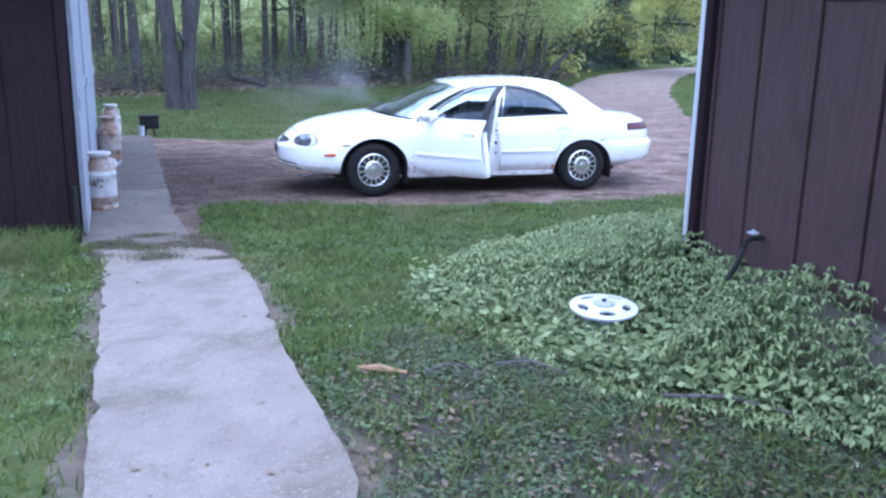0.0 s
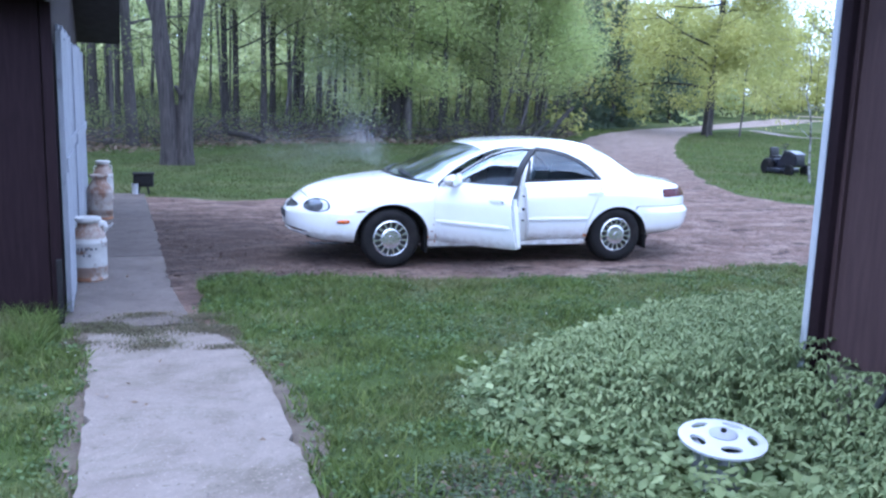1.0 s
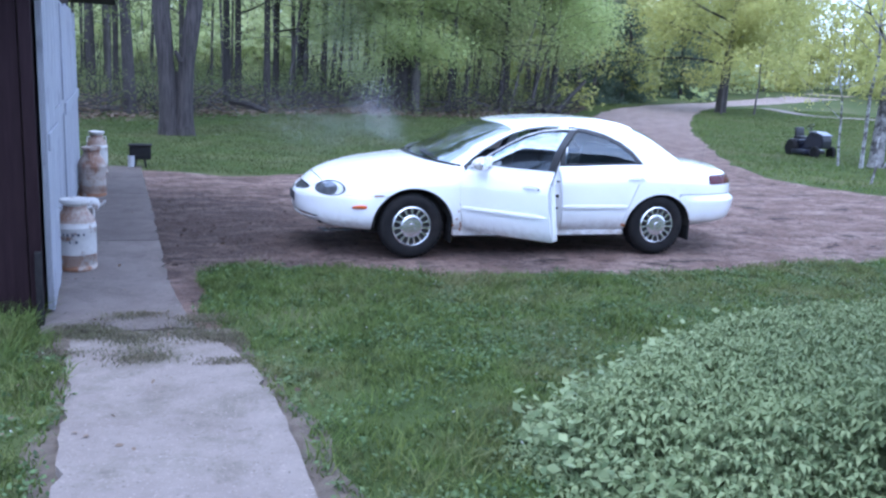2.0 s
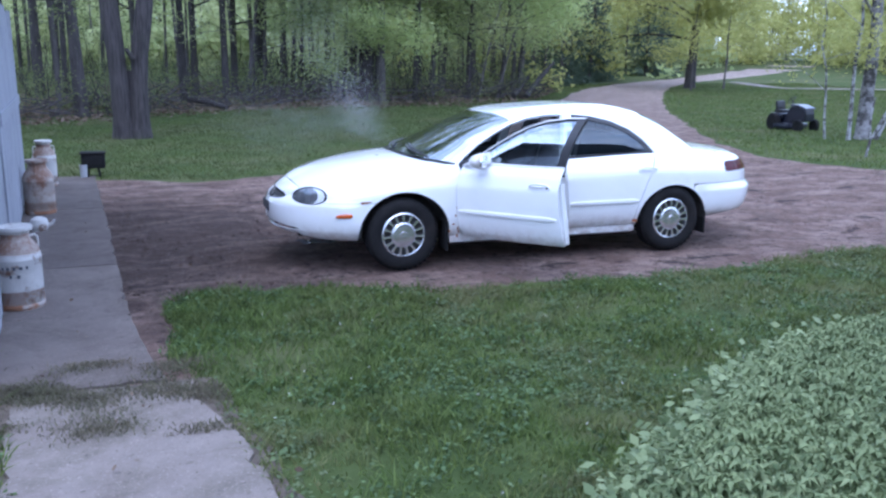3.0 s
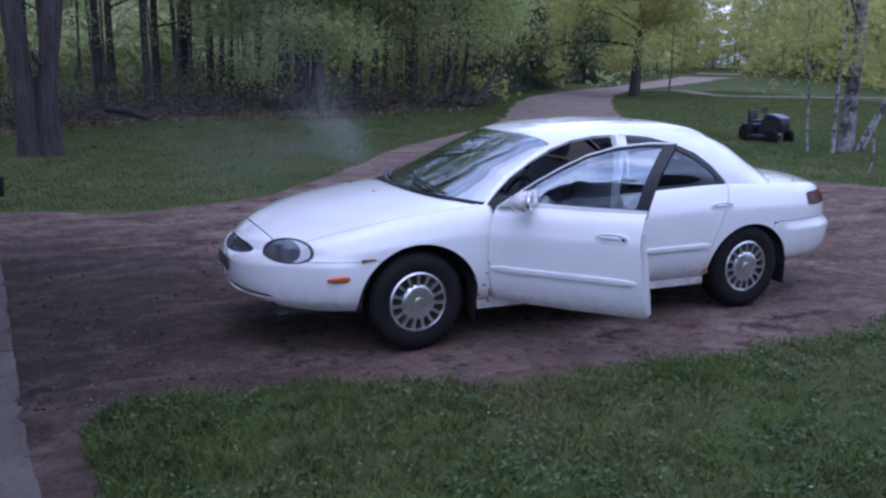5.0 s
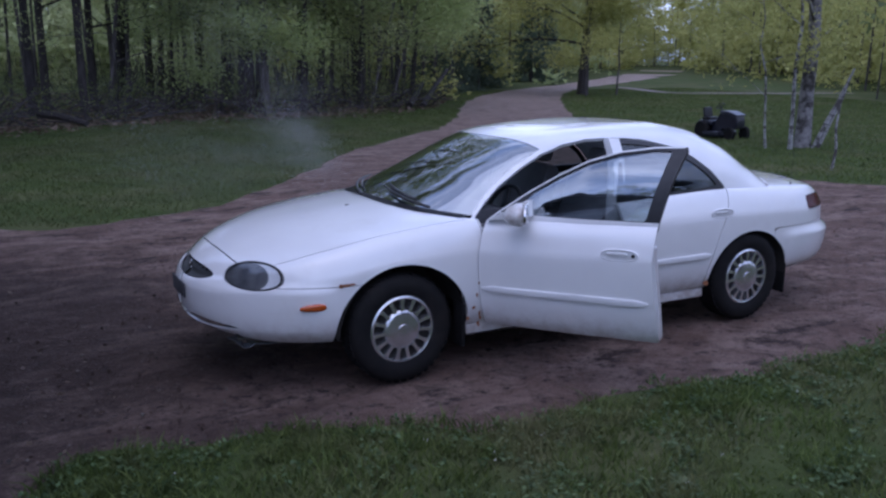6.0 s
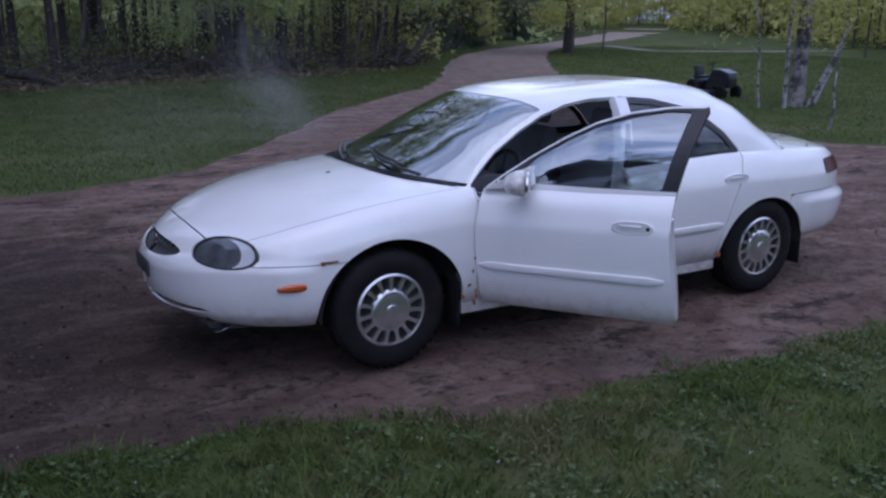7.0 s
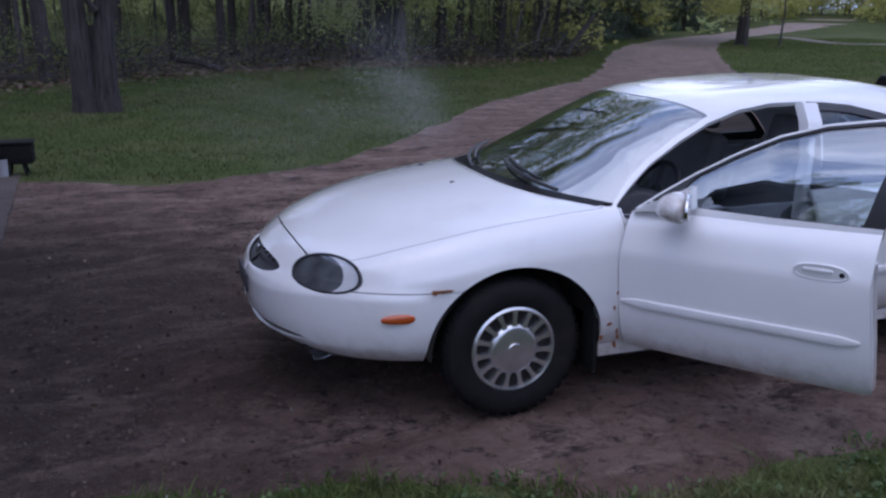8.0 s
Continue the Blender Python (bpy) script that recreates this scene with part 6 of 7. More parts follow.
hang = grid_sheet(np.linspace(-0.82, -0.42, 22), np.linspace(-0.42, -0.06, 22), lambda x, y: 0.168 - 0.15 * (y + 0.06) - 0.02 * np.sin((x + 0.9) * 5) + 0.009 * np.sin(31 * x + 9 * np.sin(7 * y)) * np.sin(17 * y + 5 * x) + 0.005 * np.sin(53 * x + 23 * y))
part("splash_shield", hang.bmesh(0.004), M["torn_film"], car, "crumpled silvery shield hanging under the bumper", smooth=False)
part("intake_slot", intake.bmesh(0.01, True, push=-0.03), M["underbody"], fb, "dark lower air intake")
bm = bmesh.new()
box(bm, (-1.085, -0.155, 0.47), (-1.075, 0.155, 0.56), 0.004)
part("number_plate", bm, M["interior"], fb, "dull blank front plate", )

# cabin
bm = bmesh.new()
prism(bm, [(0.45, 0.55), (0.95, 0.55), (1.0, 0.80), (0.95, 0.90), (0.70, 0.955), (0.42, 0.93)], -0.72, 0.72)
part("dashboard", bm, M["interior"], car, "dark grey dashboard", smooth=False)


def seat(x, y, wide, name="seat"):
    bm = bmesh.new()
    box(bm, (x - 0.26, y - wide / 2, 0.40), (x + 0.27, y + wide / 2, 0.56), 0.06)
    s = part(name, bm, M["interior_light"], car, "grey cloth seat")
    bm = bmesh.new()
    box(bm, (-0.07, -wide / 2, 0.0), (0.07, wide / 2, 0.60), 0.05, m=pose(x + 0.27, y, 0.50, 0, 16, 0))
    part("backrest", bm, M["interior_light"], s)
    for yy in ([y] if wide < 0.8 else [y - 0.36, y + 0.36]):
        bm = bmesh.new()
        box(bm, (-0.045, -0.13, 0.0), (0.045, 0.13, 0.16), 0.035, m=pose(x + 0.455, yy, 1.09, 0, 16, 0))
        part("headrest", bm, M["interior_light"], s)


seat(1.32, -0.38, 0.52)
seat(1.32, 0.38, 0.52)
seat(2.20, 0.0, 1.34, "bench_seat")
bm = bmesh.new()
ring = [(0.185 * math.cos(a), 0.185 * math.sin(a), 0) for a in np.linspace(0, 2 * math.pi, 29)]
tube(bm, ring, 0.014, 8, caps=False)
spin(bm, [(0.002, -0.03), (0.06, -0.025), (0.065, 0.0), (0.002, 0.008)], 16)
for a in (0.2, math.pi - 0.2, -math.pi / 2):
    tube(bm, [(0.05 * math.cos(a), 0.05 * math.sin(a), -0.01), (0.18 * math.cos(a), 0.18 * math.sin(a), 0)], 0.014, 6)
part("steering_wheel", bm, M["black_plastic"], car, at=pose(0.98, -0.38, 0.86, 0, -65, 0))

# cowl, wipers, washer jets, aerial
bm = bmesh.new()
n = 24
rows = []
for off, dz in ((-0.03, -0.004), (0.05, 0.012), (0.10, 0.0)):
    rows.append([])
    for k in range(n + 1):
        y = -0.76 + 1.52 * k / n
        x = 0.10 + off + 0.40 * (abs(y) / 0.79) ** 2.6
        rows[-1].append(bm.verts.new((x, y, 0.978 - 0.055 * (abs(y) / 0.76) ** 2.2 + dz)))
for a, b in zip(rows, rows[1:]):
    for q in range(n):
        bm.faces.new((a[q], a[q + 1], b[q + 1], b[q]))
bmesh.ops.solidify(bm, geom=bm.faces[:], thickness=0.01)
part("cowl", bm, M["black_plastic"], car, "black cowl below the windshield")
def glass_z(x, y):
    """Height of the windshield over a place."""
    k = min(abs(y) / 0.80, 0.99)
    sn = k ** 2.25
    return BASE_Z + (float(curve_at(ROOF, x - 0.40 * k ** 2.6)) - BASE_Z) * (1 - sn * sn) ** 0.4


for y0, y1, x1 in ((-0.60, -0.08, 0.24), (0.02, 0.56, 0.22)):
    bm = bmesh.new()
    ys = np.linspace(y0, y1, 9)
    xs = [0.13 + 0.40 * (abs(v) / 0.80) ** 2.6 + (x1 - 0.10) * 0.9 * k / 8 for k, v in enumerate(ys)]
    tube(bm, [(x, v, glass_z(x, v) + 0.022) for x, v in zip(xs, ys)], [0.010] * 6 + [0.008, 0.006, 0.004], 6)
    tube(bm, [(x + 0.035, v, glass_z(x + 0.035, v) + 0.012) for x, v in zip(xs[2:], ys[2:])], 0.008, 6)
    part("wiper", bm, M["black_plastic"], car, "black wiper")
for y in (-0.20, 0.33):
    bm = bmesh.new()
    box(bm, (-0.012, -0.010, 0), (0.012, 0.010, 0.010), 0.003, m=pose(-0.06, y, 0.952))
    part("washer_jet", bm, M["black_plastic"], car, "small black washer jet")
aer = part("aerial", tube(bmesh.new(), [(3.34, -0.70, 0.895), (3.345, -0.70, 0.93), (3.35, -0.70, 0.945)], [0.016, 0.014, 0.008], 8), M["black_plastic"], car, "thin aerial on the rear fender")
part("mast", tube(bmesh.new(), [(3.35, -0.70, 0.94), (3.38, -0.68, 1.30)], [0.0016, 0.001], 5), M["black_plastic"], aer)

# rust blooms on the near fender and sill
def rust_spot(x, y, z, rx_, rz_, seed, ny=-1):
    rnd = random.Random(seed)
    bm = bmesh.new()
    n = 14
    c = bm.verts.new((0, -0.002, 0))
    ring = [bm.verts.new((rx_ * math.cos(a) * rnd.uniform(0.55, 1.25), 0, rz_ * math.sin(a) * rnd.uniform(0.55, 1.25))) for a in np.linspace(0, 2 * math.pi, n, endpoint=False)]
    for i in range(n):
        bm.faces.new((c, ring[i], ring[(i + 1) % n]))
    part("rust_spot", bm, M["rust"], car, "orange-brown rust spot", at=pose(x, y, z))


def wheel(x, side, steer=0.0):
    """Black tyre with a silver fifteen-slot hubcap."""
    base = part("wheel", spin(bmesh.new(), [(0.03, 0.06), (0.19, 0.06), (0.19, -0.045), (0.03, -0.045)], 32, axis="y"), M["underbody"], car, "black steel wheel with silver slotted hubcap",
                at=pose(x, side * 0.79, 0.322, 0, 0, steer + (0 if side < 0 else 180)))
    prof = [(0.195, -0.085), (0.215, -0.098), (0.26, -0.104), (0.296, -0.096), (0.312, -0.082), (0.3215, -0.06)]
    prof += [(0.324, -0.03), (0.3245, 0.0)]
    prof = prof + [(r, -h) for r, h in prof[-2::-1]]
    tyre = part("tyre", spin(bmesh.new(), prof, 48, axis="y", close=True), M["rubber"], base, "worn black tyre")
    bm = bmesh.new()
    for k in range(40):
        a = 2 * math.pi * k / 40
        for yy in (-0.055, 0.0, 0.055):
            box(bm, (-0.016, yy - 0.020, 0.320), (0.016, yy + 0.020, 0.3265), 0.0, m=Matrix.Rotation(a + yy, 4, "Y"))
    part("tread", bm, M["rubber"], tyre, smooth=False)
    cap = part("hubcap", spin(bmesh.new(), [(0.001, -0.104), (0.03, -0.104), (0.034, -0.100), (0.09, -0.099), (0.106, -0.095), (0.116, -0.084), (0.117, -0.06), (0.001, -0.06)], 45, axis="y"), M["hubcap"], base, "silver plastic hubcap")
    part("outer_ring", spin(bmesh.new(), [(0.180, -0.086), (0.183, -0.094), (0.191, -0.097), (0.201, -0.090), (0.204, -0.07), (0.180, -0.07)], 60, axis="y", close=True), M["hubcap"], cap)
    part("backing", spin(bmesh.new(), [(0.10, -0.058), (0.186, -0.058), (0.186, -0.05), (0.10, -0.05)], 40, axis="y", close=True), M["underbody"], cap)
    for k in range(15):
        a = 2 * math.pi * k / 15
        bm = bmesh.new()
        prism(bm, [(-0.013, 0.112), (0.013, 0.112), (0.0100, 0.126), (0.0095, 0.15), (0.0145, 0.182), (-0.0145, 0.182), (-0.0095, 0.15), (-0.0100, 0.126)], -0.093, -0.062, Matrix.Rotation(a, 4, "Y"))
        part("spoke", bm, M["hubcap"], cap, smooth=False)
    return base


for x in (0.0, HUB_R):
    for side in (-1, 1):
        wheel(x, side)
for n, (x, z, a, b, dy) in enumerate([(-0.345, 0.628, 0.030, 0.009, 0.878), (-0.37, 0.625, 0.018, 0.012, 0.872), (0.500, 0.36, 0.008, 0.022, 0.900), (0.508, 0.33, 0.010, 0.012, 0.896), (0.49, 0.55, 0.010, 0.012, 0.913),
                                      (0.505, 0.62, 0.006, 0.03, 0.913), (0.46, 0.40, 0.012, 0.010, 0.902), (2.33, 0.33, 0.03, 0.022, 0.905), (0.512, 0.45, 0.007, 0.03, 0.906), (0.50, 0.29, 0.012, 0.018, 0.885), (0.42, 0.34, 0.012, 0.012, 0.900), (-0.31, 0.632, 0.022, 0.006, 0.886), (0.475, 0.48, 0.006, 0.014, 0.909)]):
    rust_spot(x, -dy - 0.006, z, a, b, 40 + n)


# ---- steam from under the hood: loose fine droplets ----
def steam():
    rng = np.random.default_rng(8)
    vs = []
    for (ax, ay, az), (bx, by, bz), r0, r1, n in (((0.22, 1.65, 1.02), (-0.05, 2.2, 1.45), 0.22, 0.40, 70000), ((-0.05, 2.2, 1.45), (-0.35, 2.7, 2.5), 0.38, 0.62, 62000),
                                                  ((0.05, 1.8, 1.05), (-1.2, 2.6, 1.20), 0.26, 0.52, 80000)):
        t = rng.random(n) ** 0.8
        c = np.stack([ax + (bx - ax) * t, ay + (by - ay) * t, az + (bz - az) * t], -1)
        p = c + rng.normal(size=(n, 3)) * (r0 + (r1 - r0) * t)[:, None] * (0.55, 0.55, 0.42)
        curl = np.stack([np.sin(5 * p[:, 2] + 3 * p[:, 1]), np.sin(4 * p[:, 2] + 5 * p[:, 0]), np.sin(6 * p[:, 0] + 4 * p[:, 1])], -1)
        p = p + 0.09 * curl
        swirl = np.sin(7 * p[:, 0] + 4 * np.sin(5 * p[:, 2])) * np.sin(6 * p[:, 2] + 3 * p[:, 1])
        vs.append(p[rng.random(n) < 0.55 + 0.45 * np.clip(swirl * 1.6 + 0.5, 0, 1)])
    p = np.concatenate(vs)
    d = rng.normal(size=(len(p), 3, 3)) * 0.00074
    v = (p[:, None, :] + d).reshape(-1, 3)
    tagged(new("steam", finish(np_mesh("steam", v, np.arange(len(v)).reshape(-1, 3)), M["steam"], False)), "thin white steam drifting up from the car hood", "steam", kind="stuff")


steam()

# ---- milk cans by the shed ----
def milk_can(x, y, h, r, paint, label, seed, lid=True, stamp=False):
    rnd = random.Random(seed)
    z = float(gz(x, y)) + 0.022
    can = empty("milk_can", pose(x, y, z, 0, 0, rnd.uniform(0, 90)), label, "milk can", "old milk cans")
    body = [(0.004, 0.0), (r * 0.97, 0.0), (r, 0.012), (r * 1.015, 0.02), (r * 1.015, 0.035), (r, 0.042), (r, h * 0.58), (r * 1.02, h * 0.59), (r * 1.02, h * 0.615), (r, h * 0.625), (r * 0.99, h * 0.66),
            (r * 0.90, h * 0.72), (r * 0.74, h * 0.785), (r * 0.62, h * 0.825), (r * 0.585, h * 0.86), (r * 0.585, h * 0.90), (r * 0.68, h * 0.935), (r * 0.70, h * 0.945), (r * 0.64, h * 0.945), (r * 0.55, h * 0.90), (0.004, h * 0.88)]
    k = next(i for i, p in enumerate(body) if p[1] > 0.04)
    low = [p for p in body if p[1] <= 0.042] + [(r, 0.14)]
    bm = spin(bmesh.new(), [(0.004, 0.139)] + [(r, 0.139)] + body[k:], 32)
    body_part = part("body", bm, M[paint], can)
    if stamp:
        turn = math.atan2(-9.0 - y, -2.2 - x) - can.matrix_world.to_euler().z
        for k, (off, w, zz) in enumerate([(-0.62, 0.10, 0.50), (-0.40, 0.13, 0.50), (-0.14, 0.12, 0.50), (0.12, 0.14, 0.50), (0.38, 0.10, 0.50), (-0.30, 0.10, 0.40), (0.02, 0.12, 0.40)]):
            bar = bmesh.new()
            ang = np.linspace(turn + off - w / 2, turn + off + w / 2, 4)
            ring = [[bar.verts.new((rad * math.cos(g), rad * math.sin(g), zb)) for g in ang] for rad, zb in ((r, h * zz), (r + 0.003, h * zz), (r + 0.003, h * zz + 0.022), (r, h * zz + 0.022))]
            for lo, hi in zip(ring, ring[1:]):
                for q in range(3):
                    bar.faces.new((lo[q], lo[q + 1], hi[q + 1], hi[q]))
            part("stamp_bar", bar, M["mower_top"], body_part, "faded dark lettering bar")
    part("neck_band", spin(bmesh.new(), [(r * 0.995, h * 0.655), (r * 0.905, h * 0.722), (r * 0.745, h * 0.787), (r * 0.625, h * 0.827), (r * 0.59, h * 0.862), (r * 0.59, h * 0.90), (r * 0.57, h * 0.90), (r * 0.57, h * 0.84), (r * 0.70, h * 0.775), (r * 0.86, h * 0.71), (r * 0.96, h * 0.655)], 32, close=True), M["can_mixed"], can, "rust-stained neck")
    part("rusty_foot", spin(bmesh.new(), low + [(0.004, 0.14)], 32), M["can_rust"], can, "rust-brown foot")
    for s in (-1, 1):
        bm = bmesh.new()
        pts = [(s * r * 0.60, 0, h * 0.85), (s * r * 0.80, 0, h * 0.865), (s * r * 0.90, 0, h * 0.83), (s * r * 0.92, 0, h * 0.76), (s * r * 0.88, 0, h * 0.68)]
        tube(bm, pts, 0.009, 8)
        part("handle", bm, M[paint], can)
    if lid:
        part("lid", spin(bmesh.new(), [(0.004, h * 0.93), (r * 0.72, h * 0.93), (r * 0.76, h * 0.955), (r * 0.73, h * 0.985), (r * 0.60, h * 0.975), (0.004, h * 0.97)], 28), M[paint], can, "dented mushroom lid")
    return can


milk_can(-3.08, -0.25, 0.62, 0.166, "can_paint", "white-painted milk can with rusty foot and chipped paint", 1, stamp=True)
milk_can(-3.30, 3.85, 0.64, 0.170, "can_mixed", "rusty cream milk can standing on the walkway", 2)
milk_can(-3.42, 6.05, 0.64, 0.155, "can_paint", "white and rust milk can by the shed end", 3)

# small pale pot lying by the second can
z = float(gz(-3.2, 2.7)) + 0.022
pot = empty("tin_kettle", pose(-3.22, 2.75, z), "small dented white kettle lying on the walkway", "kettle")
bm = bmesh.new()
spin(bm, [(0.004, 0.0), (0.075, 0.0), (0.092, 0.03), (0.092, 0.09), (0.075, 0.13), (0.035, 0.15), (0.004, 0.152)], 24)
part("body", bm, M["can_paint"], pot)
part("spout", tube(bmesh.new(), [(0.085, 0, 0.05), (0.13, 0, 0.075), (0.155, 0, 0.11)], [0.022, 0.016, 0.012], 10), M["can_paint"], pot)

# ---- small black grill at the end of the walkway ----
grill = empty("charcoal_grill", pose(-2.83, 7.0, float(gz(-2.83, 7.0))), "small black charcoal grill on legs with pale bucket beside it", "grill")
bm = bmesh.new()
box(bm, (-0.17, -0.11, 0.13), (0.17, 0.11, 0.35), 0.025)
part("box", bm, M["cast_iron"], grill)
bm = bmesh.new()
box(bm, (-0.185, -0.125, 0.345), (0.185, 0.125, 0.375), 0.012)
part("lid", bm, M["cast_iron"], grill)
for sx in (-1, 1):
    for sy in (-1, 1):
        part("leg", tube(bmesh.new(), [(sx * 0.06, sy * 0.07, 0.14), (sx * 0.09, sy * 0.09, 0.0)], 0.014, 8), M["cast_iron"], grill)
bucket = obj("bucket", spin(bmesh.new(), [(0.004, 0.0), (0.048, 0.0), (0.055, 0.19), (0.058, 0.195), (0.052, 0.195), (0.045, 0.02), (0.004, 0.02)], 20), M["white_metal"], label="small white bucket beside the grill", at=pose(-2.97, 6.9, float(gz(-2.97, 6.9))))
tagged(bucket, category="bucket")

# ---- white vented lid on a steel stub among the plants ----
zc = float(gz(-0.04, -6.2))
well = empty("well_cap", pose(-0.04, -6.22, zc, 4, -3, 20), "white round vented lid on a grey steel stub among the plants", "well cap")
bm = spin(bmesh.new(), [(0.11, -0.02), (0.115, 0.0), (0.115, 0.19), (0.118, 0.20), (0.10, 0.20), (0.10, -0.02)], 28, close=True)
part("stub", bm, M["mower_hood"], well, "dull steel stub")
R = 0.182
sheet_pts = grid_sheet(np.linspace(-0.20, 0.20, 56), np.linspace(-0.20, 0.20, 56), lambda x, y: 0.235 - 0.6 * (x * x + y * y))
lid, _ = sheet_pts.cut(np.hypot(sheet_pts.v[:, 0], sheet_pts.v[:, 1]) - R)
for k in range(5):
    a = 2 * math.pi * k / 5 + 0.3
    c = np.array([0.122 * math.cos(a), 0.122 * math.sin(a)])
    q = lid.v[:, :2] - c
    rr, tt = q @ (math.cos(a), math.sin(a)), q @ (-math.sin(a), math.cos(a))
    _, lid = lid.cut((np.hypot(rr / 0.024, tt / 0.046) - 1) * 0.024)
part("lid", lid.bmesh(0.012), M["white_metal"], well, "white lid with five openings")
part("hub", spin(bmesh.new(), [(0.004, 0.225), (0.055, 0.225), (0.06, 0.238), (0.045, 0.246), (0.004, 0.246)], 20), M["mower_hood"], well, "grey hub")
part("bolt", spin(bmesh.new(), [(0.002, 0.244), (0.012, 0.244), (0.012, 0.258), (0.002, 0.26)], 6), M["cast_iron"], well)

# ---- riding mower on the far lawn ----
mz = float(gz(15.3, 12.3)) - 0.02
mower = empty("riding_mower", pose(13.95, 11.22, mz - 0.02, 0, 0, -80) @ Matrix.Diagonal((0.74, 0.80, 0.95, 1)), "dark navy riding lawn mower parked on the grass", "lawn mower")
bm = bmesh.new()
prism(bm, [(-0.25, 0.30), (0.62, 0.30), (0.66, 0.40), (0.62, 0.62), (0.30, 0.70), (0.0, 0.70)], -0.23, 0.23)
bmesh.ops.bevel(bm, geom=bm.edges[:], offset=0.03, segments=2, affect="EDGES")
hoodp = part("hood", bm, M["mower_body"], mower)
bm = bmesh.new()
prism(bm, [(0.0, 0.705), (0.32, 0.705), (0.64, 0.63), (0.64, 0.66), (0.32, 0.745), (0.0, 0.745)], -0.235, 0.235)
part("hood_top", bm, M["mower_top"], mower, "dull grey hood top")
bm = bmesh.new()
box(bm, (-0.75, -0.34, 0.36), (-0.20, 0.34, 0.50), 0.05)
box(bm, (-0.55, -0.22, 0.18), (0.1, 0.22, 0.40), 0.03)
part("fender_deck", bm, M["mower_body"], mower)
st = bmesh.new()
box(st, (-0.70, -0.20, 0.50), (-0.34, 0.20, 0.58), 0.035)
sseat = part("seat", st, M["black_plastic"], mower, "black seat")
bm = bmesh.new()
box(bm, (-0.05, -0.20, 0.0), (0.05, 0.20, 0.26), 0.035, m=pose(-0.60, 0, 0.56, 0, -12, 0))
part("backrest", bm, M["black_plastic"], sseat)
bm = bmesh.new()
tube(bm, [(0.13 * math.cos(a), 0.13 * math.sin(a), 0) for a in np.linspace(0, 2 * math.pi, 21)], 0.013, 6, caps=False)
part("steering_wheel", bm, M["black_plastic"], mower, at=pose(-0.16, 0, 0.86, 0, -35, 0))
part("steering_column", tube(bmesh.new(), [(-0.02, 0, 0.66), (-0.16, 0, 0.86)], 0.022, 8), M["black_plastic"], mower)
bm = bmesh.new()
box(bm, (-0.42, -0.52, 0.10), (0.22, 0.46, 0.24), 0.04)
part("cutting_deck", bm, M["mower_body"], mower, "wide cutting deck")
for x, s, r, w in ((0.52, -1, 0.18, 0.08), (0.52, 1, 0.18, 0.08), (-0.52, -1, 0.25, 0.12), (-0.52, 1, 0.25, 0.12)):
    part("wheel", spin(bmesh.new(), [(0.02, -w), (r * 0.5, -w), (r * 0.85, -w), (r, -w * 0.6), (r, w * 0.6), (r * 0.85, w), (0.02, w)], 24, axis="y"), M["rubber"], mower, at=pose(x, s * 0.38, r))

# ---- bits of wood and litter ----
wz = float(gz(-1.3, -6.4))
tagged(obj("wood_chunk", tube(bmesh.new(), [(-1.40, -6.32, wz + 0.03), (-1.30, -6.37, wz + 0.035), (-1.18, -6.45, wz + 0.03)], [0.010, 0.021, 0.008], 7), M["raw_wood"], label="split orange-brown piece of wood lying in the grass"), category="wood")
for n, (a, b, r) in enumerate([((-0.15, -7.05), (0.32, -7.42), 0.011), ((-1.1, -6.5), (-0.85, -6.62), 0.006), ((-0.75, -6.5), (-0.45, -6.75), 0.008)]):
    za, zb = float(gz(*a)) + 0.05, float(gz(*b)) + 0.06
    mid = ((a[0] + b[0]) / 2, (a[1] + b[1]) / 2 + 0.03, (za + zb) / 2 + 0.03)
    tagged(obj("stick", tube(bmesh.new(), [(*a, za), mid, (*b, zb)], [r, r * 0.9, r * 0.5], 6), M["grey_bark"], label="bare grey stick lying on the ground"), category="stick")
rng = np.random.default_rng(11)


def litter(name, n, area, size, mat_name, label, z_up=0.012):
    (x0, x1), (y0, y1), field = area
    q = np.stack([rng.uniform(x0, x1, n * 8), rng.uniform(y0, y1, n * 8)], -1)
    q = q[field(q)][:n]
    pts = np.c_[q, gz(q[:, 0], q[:, 1]) + z_up]
    v, f = leaf_cloud(np.array(pts), 0.0, 1, size, rng, 0.92)
    return tagged(new(name, finish(np_mesh(name, v, f), M[mat_name], False)), label, "litter", kind="stuff")


litter("fallen_leaves", 1500, ((-1.6, 0.3), (-9.0, -4.8), lambda p: inside_of(BARE, p) < 0.2), 0.036, "dead_leaf", "dry brown leaves and twigs on bare soil", 0.03)
litter("walk_leaves", 60, ((-3.1, -1.5), (-8.0, 5.0), lambda p: p[:, 0] < 9), 0.035, "dead_leaf", "few dark dead leaves on the concrete", 0.05)
litter("bed_weeds", 11000, ((-1.7, 0.3), (-9.0, -5.2), lambda p: (inside_of(BARE, p) < 0.25) & (np.sin(5 * p[:, 0] + 2 * np.sin(3 * p[:, 1])) > -0.5)), 0.023, "weed", "small dark weeds on the soil bed", 0.035)
